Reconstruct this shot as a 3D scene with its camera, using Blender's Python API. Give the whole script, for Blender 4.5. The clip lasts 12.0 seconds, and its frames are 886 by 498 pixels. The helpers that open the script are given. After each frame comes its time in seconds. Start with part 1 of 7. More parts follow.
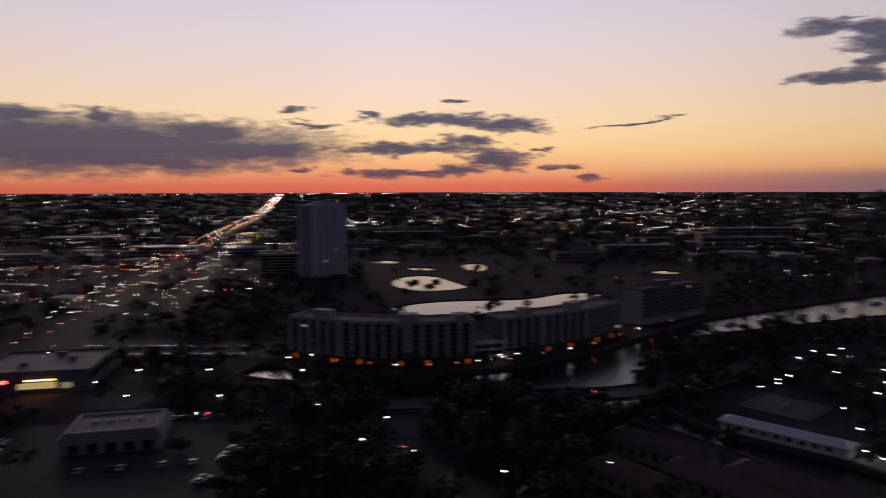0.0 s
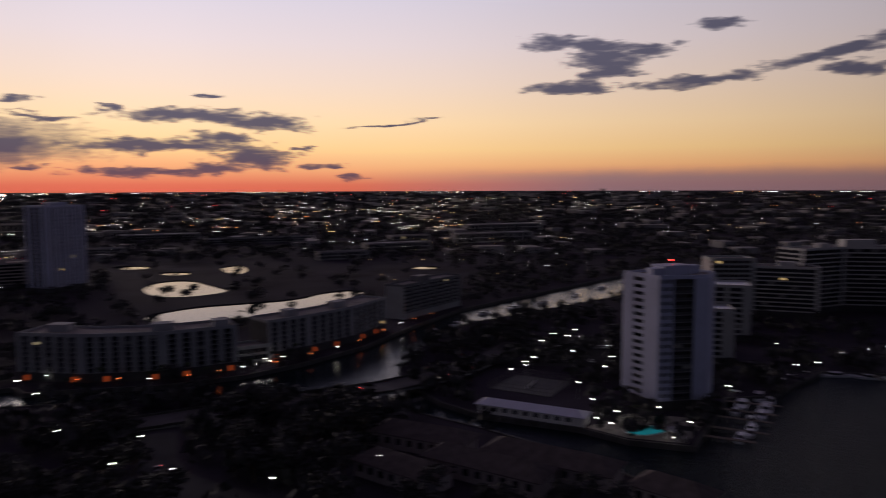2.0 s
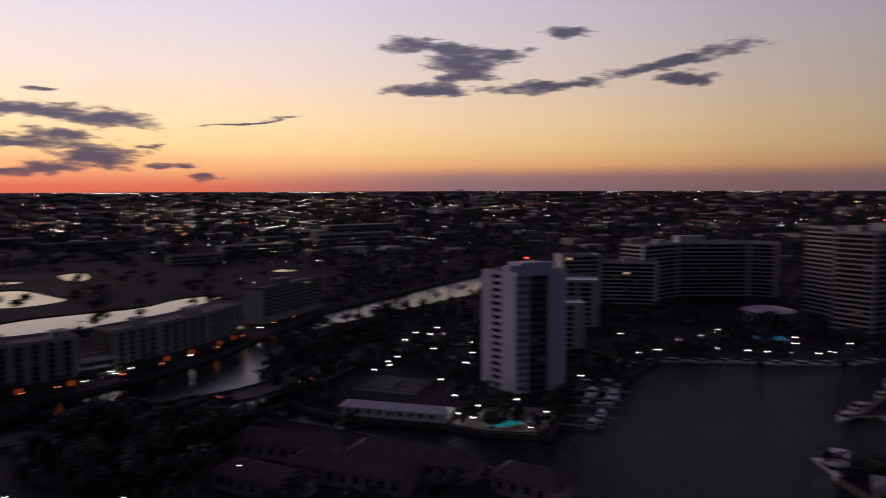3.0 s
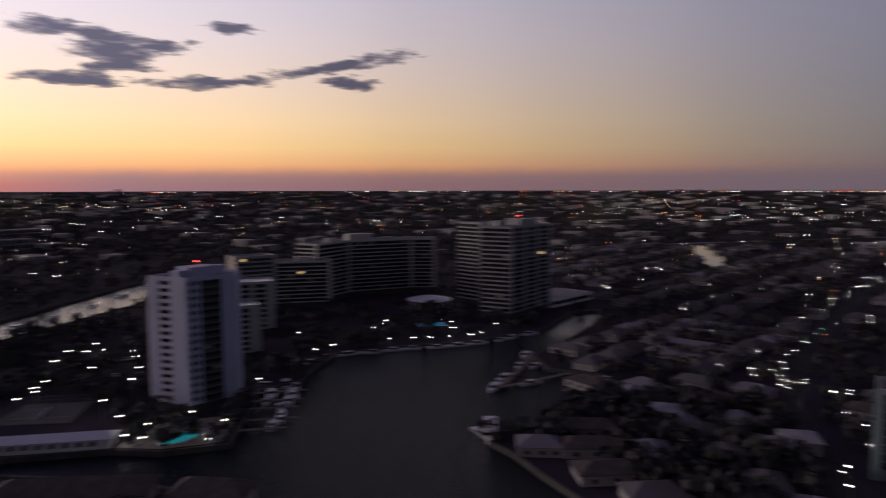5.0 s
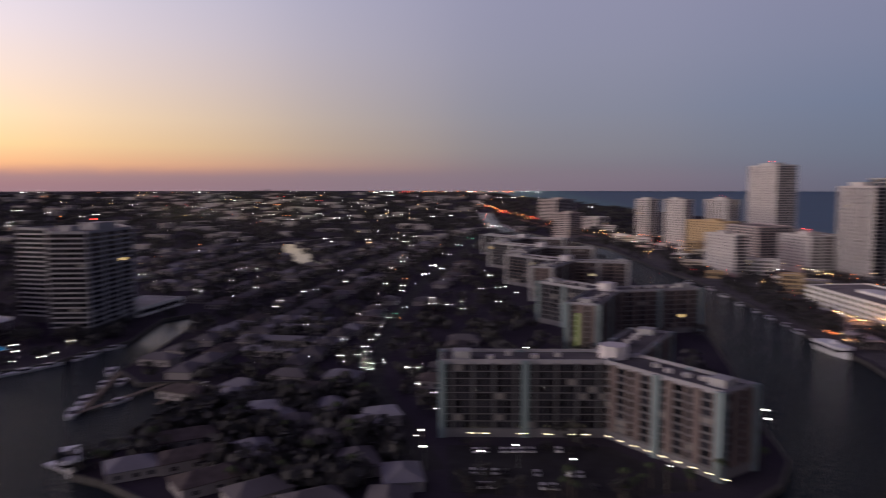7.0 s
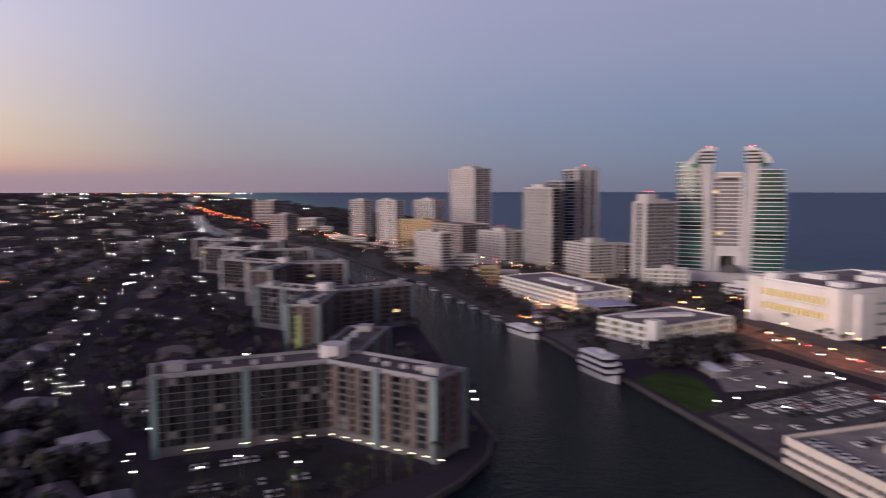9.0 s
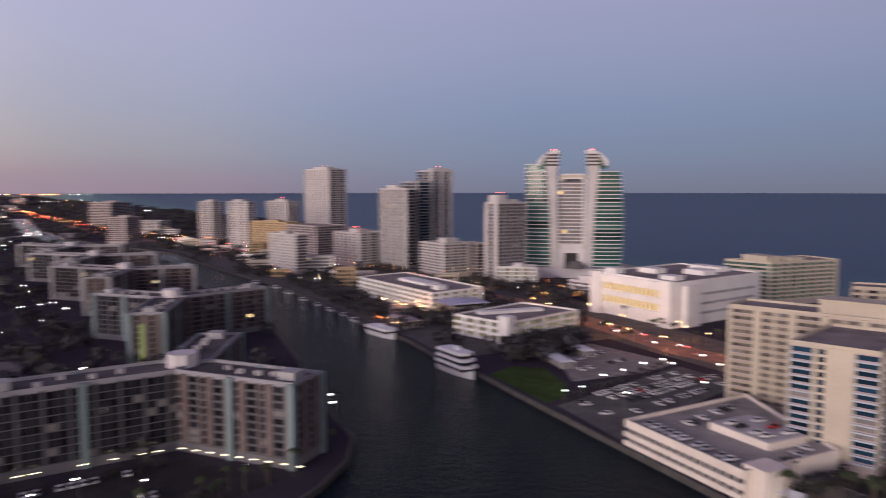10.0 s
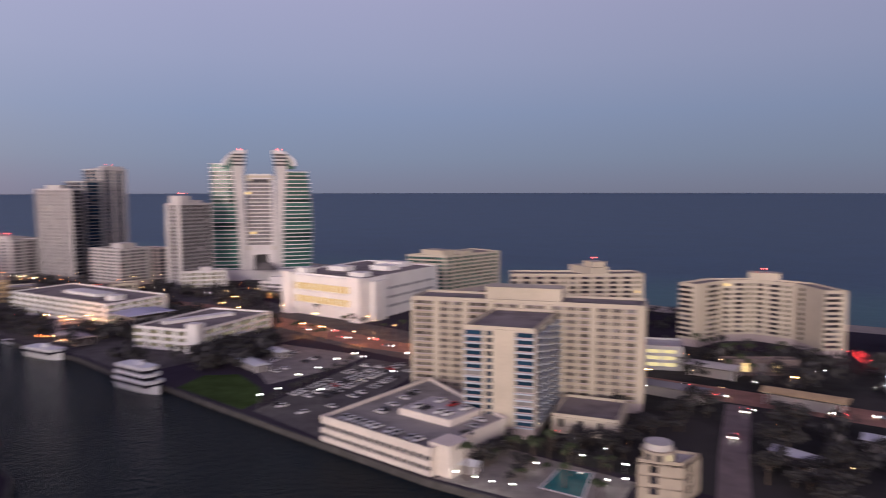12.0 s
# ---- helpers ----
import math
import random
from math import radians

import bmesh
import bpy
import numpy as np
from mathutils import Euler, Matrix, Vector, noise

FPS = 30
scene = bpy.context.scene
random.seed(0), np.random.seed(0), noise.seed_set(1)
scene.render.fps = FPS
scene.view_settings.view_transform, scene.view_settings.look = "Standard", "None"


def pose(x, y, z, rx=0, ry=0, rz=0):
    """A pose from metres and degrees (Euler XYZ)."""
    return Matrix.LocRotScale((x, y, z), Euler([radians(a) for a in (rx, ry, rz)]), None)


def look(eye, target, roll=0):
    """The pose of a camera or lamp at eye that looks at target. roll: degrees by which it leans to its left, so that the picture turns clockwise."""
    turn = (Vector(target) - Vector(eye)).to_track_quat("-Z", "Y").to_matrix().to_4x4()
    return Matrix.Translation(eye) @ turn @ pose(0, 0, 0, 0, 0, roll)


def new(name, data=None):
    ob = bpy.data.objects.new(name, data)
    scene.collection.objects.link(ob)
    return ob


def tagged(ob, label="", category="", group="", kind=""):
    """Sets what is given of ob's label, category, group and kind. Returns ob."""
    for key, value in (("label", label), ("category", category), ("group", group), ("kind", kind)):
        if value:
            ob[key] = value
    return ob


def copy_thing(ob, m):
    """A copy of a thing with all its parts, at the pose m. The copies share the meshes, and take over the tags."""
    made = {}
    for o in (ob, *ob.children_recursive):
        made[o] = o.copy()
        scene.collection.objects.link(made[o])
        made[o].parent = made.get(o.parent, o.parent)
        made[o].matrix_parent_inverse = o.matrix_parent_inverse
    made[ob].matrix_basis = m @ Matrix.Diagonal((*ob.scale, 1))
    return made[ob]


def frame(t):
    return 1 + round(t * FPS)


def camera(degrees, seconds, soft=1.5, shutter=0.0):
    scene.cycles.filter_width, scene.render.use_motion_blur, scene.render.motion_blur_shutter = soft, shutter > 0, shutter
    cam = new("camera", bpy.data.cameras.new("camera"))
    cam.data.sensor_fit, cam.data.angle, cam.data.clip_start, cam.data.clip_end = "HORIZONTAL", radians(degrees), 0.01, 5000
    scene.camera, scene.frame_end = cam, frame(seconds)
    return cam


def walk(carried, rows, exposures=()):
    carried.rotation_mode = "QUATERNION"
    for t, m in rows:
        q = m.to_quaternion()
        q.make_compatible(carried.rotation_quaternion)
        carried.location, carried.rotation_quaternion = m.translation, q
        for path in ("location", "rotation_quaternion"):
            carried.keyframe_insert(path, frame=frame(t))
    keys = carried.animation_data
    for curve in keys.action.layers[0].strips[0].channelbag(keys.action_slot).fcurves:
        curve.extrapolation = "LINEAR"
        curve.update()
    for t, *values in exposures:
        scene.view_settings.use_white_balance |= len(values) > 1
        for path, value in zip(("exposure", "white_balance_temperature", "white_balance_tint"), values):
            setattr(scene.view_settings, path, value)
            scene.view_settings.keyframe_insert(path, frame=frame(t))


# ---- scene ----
EYE = 84.0
cam = camera(63.8, 12.0, soft=0.9, shutter=1.3)
walk(cam, [
    (0.0, pose(0, 0, EYE, 85.15, 0.13, 0.00)),
    (0.5, pose(0, 0, EYE, 85.12, 0.17, -5.08)),
    (1.0, pose(0, 0, EYE, 85.09, 0.24, -9.18)),
    (1.5, pose(0, 0, EYE, 85.08, 0.22, -13.70)),
    (2.0, pose(0, 0, EYE, 85.05, 0.18, -18.94)),
    (2.5, pose(0, 0, EYE, 85.06, 0.15, -24.51)),
    (2.7, pose(0, 0, EYE, 85.06, 0.15, -26.71)),
    (4.3, pose(0, 0, EYE, 85.05, 0.10, -46.37)),
    (4.5, pose(0, 0, EYE, 85.04, 0.07, -49.10)),
    (5.0, pose(0, 0, EYE, 85.02, 0.10, -56.01)),
    (5.5, pose(0, 0, EYE, 84.98, 0.07, -63.08)),
    (6.0, pose(0, 0, EYE, 84.99, 0.03, -70.76)),
    (6.5, pose(0, 0, EYE, 85.04, -0.02, -79.31)),
    (7.0, pose(0, 0, EYE, 85.03, 0.02, -88.18)),
    (7.2, pose(0, 0, EYE, 85.05, 0.03, -90.60)),
    (8.8, pose(0, 0, EYE, 85.14, 0.06, -108.21)),
    (9.0, pose(0, 0, EYE, 85.13, 0.05, -110.69)),
    (9.5, pose(0, 0, EYE, 85.16, 0.05, -116.41)),
    (10.0, pose(0, 0, EYE, 85.19, 0.03, -122.25)),
    (10.5, pose(0, 0, EYE, 85.17, 0.03, -128.18)),
    (11.0, pose(0, 0, EYE, 85.21, 0.04, -134.30)),
    (11.5, pose(0, 0, EYE, 85.20, 0.08, -140.58)),
    (12.0, pose(0, 0, EYE, 85.20, 0.07, -146.88)),
], exposures=[(0.0, -0.8), (1.0, -0.76), (2.5, -0.66), (4.5, -0.4), (5.5, -0.1), (7.0, 0.42), (9.0, 0.9), (10.5, 1.06), (12.0, 1.12)])


# ---------------------------------------------------------------- sky and light
def lin(r, g, b):
    """Linear colour from 8-bit display values."""
    return tuple((c / 255 / 12.92 if c < 11 else ((c / 255 + 0.055) / 1.055) ** 2.4) for c in (r, g, b)) + (1.0,)


class Nodes:
    """Short hand for a node tree."""

    def __init__(self, tree):
        self.tree = tree
        tree.nodes.clear()

    def add(self, kind, **inputs):
        node = self.tree.nodes.new(kind)
        for key, value in inputs.items():
            self.put(node.inputs[key.replace("_", " ")], value)
        return node

    def put(self, socket, value):
        if isinstance(value, bpy.types.NodeSocket):
            self.tree.links.new(value, socket)
        else:
            socket.default_value = value

    def math(self, op, a, b=None, clamp=False):
        node = self.tree.nodes.new("ShaderNodeMath")
        node.operation, node.use_clamp = op, clamp
        self.put(node.inputs[0], a)
        if b is not None:
            self.put(node.inputs[1], b)
        return node.outputs[0]

    def ramp(self, fac, stops, ease=False, curve=False):
        node = self.tree.nodes.new("ShaderNodeValToRGB")
        node.color_ramp.interpolation = "EASE" if ease else "CARDINAL" if curve else "LINEAR"
        els = node.color_ramp.elements
        while len(els) < len(stops):
            els.new(1.0)
        for el, (p, c) in zip(els, stops):
            el.position, el.color = p, (c if isinstance(c, tuple) else (c, c, c, 1.0))
        self.put(node.inputs[0], fac)
        return node.outputs[0]

    def mix(self, fac, a, b):
        node = self.tree.nodes.new("ShaderNodeMix")
        node.data_type = "RGBA"
        self.put(node.inputs[0], fac)
        self.put(node.inputs[6], a)
        self.put(node.inputs[7], b)
        return node.outputs[2]

    def noise(self, vector, scale, detail=3.0, rough=0.55):
        node = self.tree.nodes.new("ShaderNodeTexNoise")
        node.inputs["Scale"].default_value, node.inputs["Detail"].default_value = scale, detail
        node.inputs["Roughness"].default_value = rough
        self.put(node.inputs["Vector"], vector)
        return node.outputs[0]


world = bpy.data.worlds.new("dusk_sky")
scene.world = world
world.use_nodes = True
w = Nodes(world.node_tree)
axes = w.add("ShaderNodeSeparateXYZ", Vector=w.add("ShaderNodeTexCoord").outputs["Generated"])
azimuth = w.math("MULTIPLY", w.math("ARCTAN2", axes.outputs[0], axes.outputs[1]), 57.2958)
height = w.math("MULTIPLY", w.math("ARCSINE", axes.outputs[2]), 57.2958)
rise = w.math("DIVIDE", w.math("ADD", height, 1.0), 46.0, clamp=True)


def sky_ramp(stops):
    return w.ramp(rise, [((e + 1.0) / 46.0, lin(*c)) for e, c in stops])


glow_side = sky_ramp([(-1, (190, 92, 74)), (0.2, (208, 108, 84)), (1.4, (236, 168, 118)), (3.0, (247, 203, 144)), (5.0, (248, 213, 169)),
                      (8.0, (236, 211, 194)), (11.0, (224, 208, 210)), (14.5, (210, 202, 216)), (20, (120, 116, 140)), (26, (92, 82, 110)), (45, (86, 73, 104))])
far_side = sky_ramp([(-1, (92, 94, 110)), (0.5, (96, 100, 118)), (2.5, (99, 108, 128)), (6.0, (104, 115, 140)), (10.0, (116, 122, 147)),
                     (14.5, (124, 126, 152)), (20, (94, 95, 122)), (26, (78, 75, 92)), (45, (74, 70, 82))])
off_glow = w.math("ABSOLUTE", w.math("ADD", azimuth, 8.0))
glow = w.ramp(w.math("DIVIDE", off_glow, 180.0), [(0.0, 1.0), (0.27, 1.0), (0.37, 0.8), (0.46, 0.45), (0.54, 0.17), (0.64, 0.06), (0.76, 0.0)], curve=True)
sky = w.mix(glow, far_side, glow_side)
# red band low over the place where the sun went down
low = w.ramp(w.math("DIVIDE", w.math("ADD", height, 1.0), 6.0, clamp=True), [(0.0, 1.0), (0.3, 0.85), (0.75, 0.0)])
red = w.ramp(w.math("DIVIDE", off_glow, 60.0, clamp=True), [(0.0, 0.9), (0.2, 0.6), (0.4, 0.0)])
sky = w.mix(w.math("MULTIPLY", w.math("MULTIPLY", low, red), 0.4), sky, lin(226, 98, 78))

# clouds: soft ellipses (azimuth, height, half width, half height in degrees), their outline broken up by noise
flat = w.add("ShaderNodeCombineXYZ", X=w.math("MULTIPLY", azimuth, 0.32), Y=height)
fray = w.math("SUBTRACT", w.noise(flat.outputs[0], 1.1, 6.0, 0.62), 0.5)
fray_fine = w.math("SUBTRACT", w.noise(flat.outputs[0], 3.5, 4.0, 0.6), 0.5)
BANK = [(-30.0, 3.2, 23.0, 2.3), (-30.5, 5.2, 3.4, 0.8), (-25.9, 5.2, 1.2, 0.7), (-18.0, 4.3, 4.2, 0.9), (-15.6, 3.0, 6.5, 1.0), (-23.0, 1.9, 8.0, 0.45)]
STREAKS = [(-12.1, 6.1, 1.6, 0.38), (-10.6, 5.0, 2.6, 0.2), (-0.6, 5.4, 6.2, 0.62), (5.2, 5.1, 3.8, 0.72), (-6.0, 5.9, 1.2, 0.25),
           (-2.6, 3.25, 8.8, 0.62), (4.3, 2.35, 3.4, 1.1), (2.1, 3.75, 2.9, 0.45), (-2.9, 1.15, 6.6, 0.36), (1.4, 1.5, 2.2, 0.6)]
WISPS = [(7.7, 3.0, 0.8, 0.25), (9.7, 1.6, 1.9, 0.28), (11.7, 0.9, 1.1, 0.33), (-10.9, 1.6, 1.8, 0.28), (1.2, 6.75, 0.9, 0.15), (15.6, 5.1, 4.0, 0.14)]
HIGH = [(30.0, 10.9, 5.2, 0.6), (31.6, 9.8, 3.4, 1.0), (28.9, 7.7, 3.6, 0.62), (34.6, 10.3, 2.9, 0.62), (40.0, 11.9, 2.4, 0.36),
        (38.0, 7.8, 5.2, 0.52), (47.6, 9.35, 6.4, 0.55), (48.9, 8.0, 2.6, 0.68), (31.0, 8.6, 1.6, 0.6), (32.2, 8.9, 2.6, 0.8)]
TILT = {38.0: 0.07, 47.6: 0.16, 15.6: 0.13, 30.0: -0.06, 40.0: -0.05}
stir = w.add("ShaderNodeTexNoise", Vector=flat.outputs[0], Scale=0.9, Detail=5.0, Roughness=0.6).outputs[1]
stir = w.add("ShaderNodeSeparateXYZ", Vector=stir)
warp_az = w.math("ADD", azimuth, w.math("MULTIPLY", w.math("SUBTRACT", stir.outputs[0], 0.5), 7.0))
warp_el = w.math("ADD", height, w.math("MULTIPLY", w.math("SUBTRACT", stir.outputs[1], 0.5), 1.5))
cover = mass = None
for a, e, wide, tall in BANK + STREAKS + WISPS + HIGH:
    da = w.math("DIVIDE", w.math("SUBTRACT", warp_az, a), wide)
    level = w.math("SUBTRACT", warp_el, e)
    if a in TILT:
        level = w.math("SUBTRACT", level, w.math("MULTIPLY", w.math("SUBTRACT", warp_az, a), TILT[a]))
    de = w.math("DIVIDE", level, tall)
    inside = w.math("SUBTRACT", 1.0, w.math("SQRT", w.math("ADD", w.math("MULTIPLY", da, da), w.math("MULTIPLY", de, de))))
    if (a, e, wide, tall) in BANK:
        mass = inside if mass is None else w.math("MAXIMUM", mass, inside)
    else:
        cover = inside if cover is None else w.math("MAXIMUM", cover, inside)
mass = w.math("ADD", w.math("ADD", mass, 0.14), w.math("ADD", w.math("MULTIPLY", fray, 0.7), w.math("MULTIPLY", fray_fine, 0.5)))
cover = w.math("ADD", cover, w.math("ADD", w.math("MULTIPLY", fray, 1.3), w.math("MULTIPLY", fray_fine, 1.3)))
cover = w.math("MAXIMUM", cover, mass)
cover = w.ramp(cover, [(0.0, 0.0), (0.12, 0.4), (0.3, 0.8), (0.6, 1.0)])
shade = w.ramp(w.math("DIVIDE", height, 14.0, clamp=True), [(0.0, lin(100, 70, 80)), (0.16, lin(68, 64, 88)), (0.5, lin(70, 71, 96)), (1.0, lin(88, 86, 108))])
sky = w.mix(w.math("MULTIPLY", cover, 0.94), sky, shade)
# grey haze bank low in the north-west
bank = w.math("MULTIPLY", w.ramp(w.math("ADD", w.math("DIVIDE", w.math("ADD", height, 1.0), 4.0), w.math("MULTIPLY", fray, 0.12), clamp=True), [(0.0, 1.0), (0.4, 0.88), (0.72, 0.0)], ease=True),
              w.ramp(w.math("DIVIDE", azimuth, 120.0, clamp=True), [(0.1, 0.0), (0.26, 0.85), (0.7, 0.85), (0.98, 0.0)]))
sky = w.mix(bank, sky, lin(126, 113, 124))
# the sky is brightest over the sunset and fades round to the east and south
fade = w.ramp(w.math("DIVIDE", w.math("ADD", azimuth, 180.0), 360.0), [((a + 180.0) / 360.0, g / 2) for a, g in (
    (-180, 0.7), (-120, 0.65), (-75, 0.9), (-40, 1.55), (-10, 1.84), (2, 1.86), (24, 1.6), (49, 1.13), (63, 0.97), (88, 0.88), (112, 0.86), (147, 0.79), (180, 0.7))], curve=True)
sky = w.mix(1.0, sky, fade)
world.node_tree.nodes[-1].blend_type = "MULTIPLY"
out = w.add("ShaderNodeOutputWorld", Surface=w.add("ShaderNodeBackground", Color=sky, Strength=2.0).outputs[0])

# wide, soft, warm sun lamp added over the sky's own glow: lifts west-facing walls, stands for light left by the sun
# just below the western horizon
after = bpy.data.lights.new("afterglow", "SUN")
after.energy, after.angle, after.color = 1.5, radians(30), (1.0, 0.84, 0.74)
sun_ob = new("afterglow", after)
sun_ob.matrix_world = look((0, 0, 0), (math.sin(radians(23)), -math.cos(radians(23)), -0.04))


# ---------------------------------------------------------------- materials
def surface(name, colour, rough=0.7, metal=0.0, vary=0.25, scale=0.3, fine=4.0, bump=0.0, second=None, ior=1.45, sheen=0.5):
    """A weathered surface: base colour broken up at two scales, with an optional second colour in patches."""
    m = bpy.data.materials.new(name)
    m.use_nodes = True
    n = Nodes(m.node_tree)
    place = n.add("ShaderNodeNewGeometry").outputs["Position"]
    broad, grain = n.noise(place, scale, 4.0), n.noise(place, fine, 3.0)
    dark = tuple(c * (1 - vary) for c in colour)
    light = tuple(min(1.0, c * (1 + vary)) for c in colour)
    base = n.mix(n.ramp(broad, [(0.3, 0.0), (0.7, 1.0)]), (*dark, 1), (*light, 1))
    if second:
        base = n.mix(n.ramp(n.noise(place, scale * 0.35, 5.0), [(0.44, 0.0), (0.56, 1.0)]), base, (*second, 1))
    base = n.mix(n.math("MULTIPLY", n.math("SUBTRACT", grain, 0.35, clamp=True), 0.5), base, (*(c * 0.55 for c in colour), 1))
    shader = n.add("ShaderNodeBsdfPrincipled", Base_Color=base, Metallic=metal, IOR=ior, Specular_IOR_Level=sheen,
                   Roughness=n.math("ADD", rough - 0.06, n.math("MULTIPLY", grain, 0.12), clamp=True))
    if bump:
        b = n.add("ShaderNodeBump", Strength=bump, Height=grain, Distance=0.05)
        n.put(shader.inputs["Normal"], b.outputs[0])
    n.add("ShaderNodeOutputMaterial", Surface=shader.outputs[0])
    return m


def lamp_glow(name, colour, strength, lights=False):
    m = bpy.data.materials.new(name)
    m.use_nodes = True
    n = Nodes(m.node_tree)
    e = n.add("ShaderNodeEmission", Color=(*colour, 1), Strength=strength)
    n.add("ShaderNodeOutputMaterial", Surface=e.outputs[0])
    m.cycles.emission_sampling = "FRONT" if lights else "NONE"
    return m


def water_surface(name, colour, rough, ripple, size, shallow=None, gloss=0.5, sheltered=False):
    m = bpy.data.materials.new(name)
    m.use_nodes = True
    n = Nodes(m.node_tree)
    place = n.add("ShaderNodeNewGeometry").outputs["Position"]
    swell, chop = n.noise(place, size, 3.0), n.noise(place, size * 6, 2.0)
    if sheltered:  # the open bay mirrors more than the ruffled waterway; the narrow canals to the west lie calmer than the open bay
        spot = n.add("ShaderNodeSeparateXYZ", Vector=place)
        west = n.math("SUBTRACT", spot.outputs[1], n.math("MULTIPLY", n.math("SUBTRACT", spot.outputs[0], 100.0), 0.5))
        west = n.math("DIVIDE", n.math("SUBTRACT", west, 190.0), 45.0, clamp=True)
        arm = n.math("MULTIPLY", n.math("DIVIDE", n.math("SUBTRACT", spot.outputs[0], 350.0), 30.0, clamp=True), n.math("DIVIDE", n.math("SUBTRACT", spot.outputs[1], 120.0), 20.0, clamp=True))
        reach = n.math("DIVIDE", n.math("SUBTRACT", spot.outputs[0], 800.0), 300.0, clamp=True)
        calm = n.math("MAXIMUM", n.math("MAXIMUM", west, n.math("MULTIPLY", arm, 0.7)), n.math("MULTIPLY", reach, 0.9))
        bay = n.math("MULTIPLY", n.math("DIVIDE", n.math("SUBTRACT", spot.outputs[1], 60.0), 60.0, clamp=True), 0.12)
        gloss = n.math("ADD", n.math("ADD", gloss, bay), n.math("MULTIPLY", calm, 0.38 - gloss))
        ripple = n.math("SUBTRACT", ripple, n.math("MULTIPLY", calm, 0.85))
    b = n.add("ShaderNodeBump", Strength=ripple, Distance=0.8, Height=n.math("ADD", swell, n.math("MULTIPLY", chop, 0.35)))
    tone = n.mix(n.noise(place, 0.012, 3.0), (*(c * 0.75 for c in colour), 1), (*(c * 1.25 for c in colour), 1))
    if shallow:  # sand shows through near the beach
        north = n.add("ShaderNodeSeparateXYZ", Vector=place).outputs[1]
        depth = n.math("ADD", n.math("DIVIDE", n.math("ADD", north, 780.0), 260.0), n.math("MULTIPLY", n.math("SUBTRACT", swell, 0.5), 0.5), clamp=True)
        tone = n.mix(n.ramp(depth, [(0.1, 0.0), (0.9, 1.0)], ease=True), tone, (*shallow, 1))
    s = n.add("ShaderNodeBsdfPrincipled", Base_Color=tone, Roughness=rough, IOR=1.33, Specular_IOR_Level=gloss, Normal=b.outputs[0])
    n.add("ShaderNodeOutputMaterial", Surface=s.outputs[0])
    return m


def leafage(name, colour):
    """Leaves: each clump a little lighter or darker."""
    m = bpy.data.materials.new(name)
    m.use_nodes = True
    n = Nodes(m.node_tree)
    g = n.add("ShaderNodeNewGeometry")
    own = n.add("ShaderNodeObjectInfo").outputs["Random"]
    pick = n.math("ADD", n.math("MULTIPLY", g.outputs["Random Per Island"], 0.6), n.math("MULTIPLY", own, 0.4))
    base = n.mix(pick, (*(c * 0.5 for c in colour), 1), (*(min(1, c * 1.5) for c in colour), 1))
    s = n.add("ShaderNodeBsdfPrincipled", Base_Color=base, Roughness=0.75, Specular_IOR_Level=0.15)
    n.add("ShaderNodeOutputMaterial", Surface=s.outputs[0])
    return m


def glass(name, colour, rough=0.12):
    """Window glass before a dark room: each pane a little different."""
    m = bpy.data.materials.new(name)
    m.use_nodes = True
    n = Nodes(m.node_tree)
    own = n.add("ShaderNodeObjectInfo").outputs["Random"]
    own = n.math("FRACT", n.math("ADD", own, n.add("ShaderNodeNewGeometry").outputs["Random Per Island"]))
    base = n.mix(own, (*(c * 0.4 for c in colour), 1), (*(c * 1.7 for c in colour), 1))
    s = n.add("ShaderNodeBsdfPrincipled", Base_Color=base, Roughness=rough, IOR=1.4)
    n.add("ShaderNodeOutputMaterial", Surface=s.outputs[0])
    return m


M_LAND = surface("town_ground", (0.044, 0.036, 0.051), 0.95, sheen=0.05, scale=0.02, fine=0.5, vary=0.5, second=(0.054, 0.047, 0.061))
M_ASPHALT = surface("asphalt", (0.036, 0.035, 0.037), 0.9, sheen=0.15, scale=0.15, fine=3.0, vary=0.25)
M_PAVING = surface("pale_paving", (0.25, 0.228, 0.21), 0.85, scale=0.2, fine=2.0)
M_BRICKROAD = surface("red_road", (0.3, 0.16, 0.12), 0.85, scale=0.15, fine=2.0)
M_GRASS = surface("grass", (0.05, 0.085, 0.025), 0.95, sheen=0.05, scale=0.1, fine=3.0, vary=0.35)
M_SEAWALL = surface("seawall_concrete", (0.08, 0.076, 0.073), 0.85, scale=0.3, vary=0.3)
M_SAND = surface("sand", (0.45, 0.4, 0.32), 0.95, scale=0.05)
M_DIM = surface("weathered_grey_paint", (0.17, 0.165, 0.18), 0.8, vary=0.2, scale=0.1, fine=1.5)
M_LOT = surface("sun_bleached_asphalt", (0.115, 0.108, 0.108), 0.9, sheen=0.15, scale=0.12, fine=2.0, vary=0.25)
M_WHITE = surface("white_paint", (0.82, 0.8, 0.78), 0.7, vary=0.08, scale=0.08, fine=1.2)
M_LILAC = surface("cool_white_paint", (0.46, 0.47, 0.64), 0.7, vary=0.1, scale=0.08, fine=1.2)
M_CREAM = surface("cream_stucco", (0.52, 0.468, 0.38), 0.8, vary=0.1, scale=0.08, fine=1.2)
M_GREY = surface("grey_concrete", (0.38, 0.38, 0.39), 0.8, vary=0.18, scale=0.1, fine=1.5)
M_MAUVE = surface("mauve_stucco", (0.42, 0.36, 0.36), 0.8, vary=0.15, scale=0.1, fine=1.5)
M_ROSE = surface("rose_grey_stucco", (0.15, 0.118, 0.115), 0.8, vary=0.3, scale=0.25, fine=1.5)
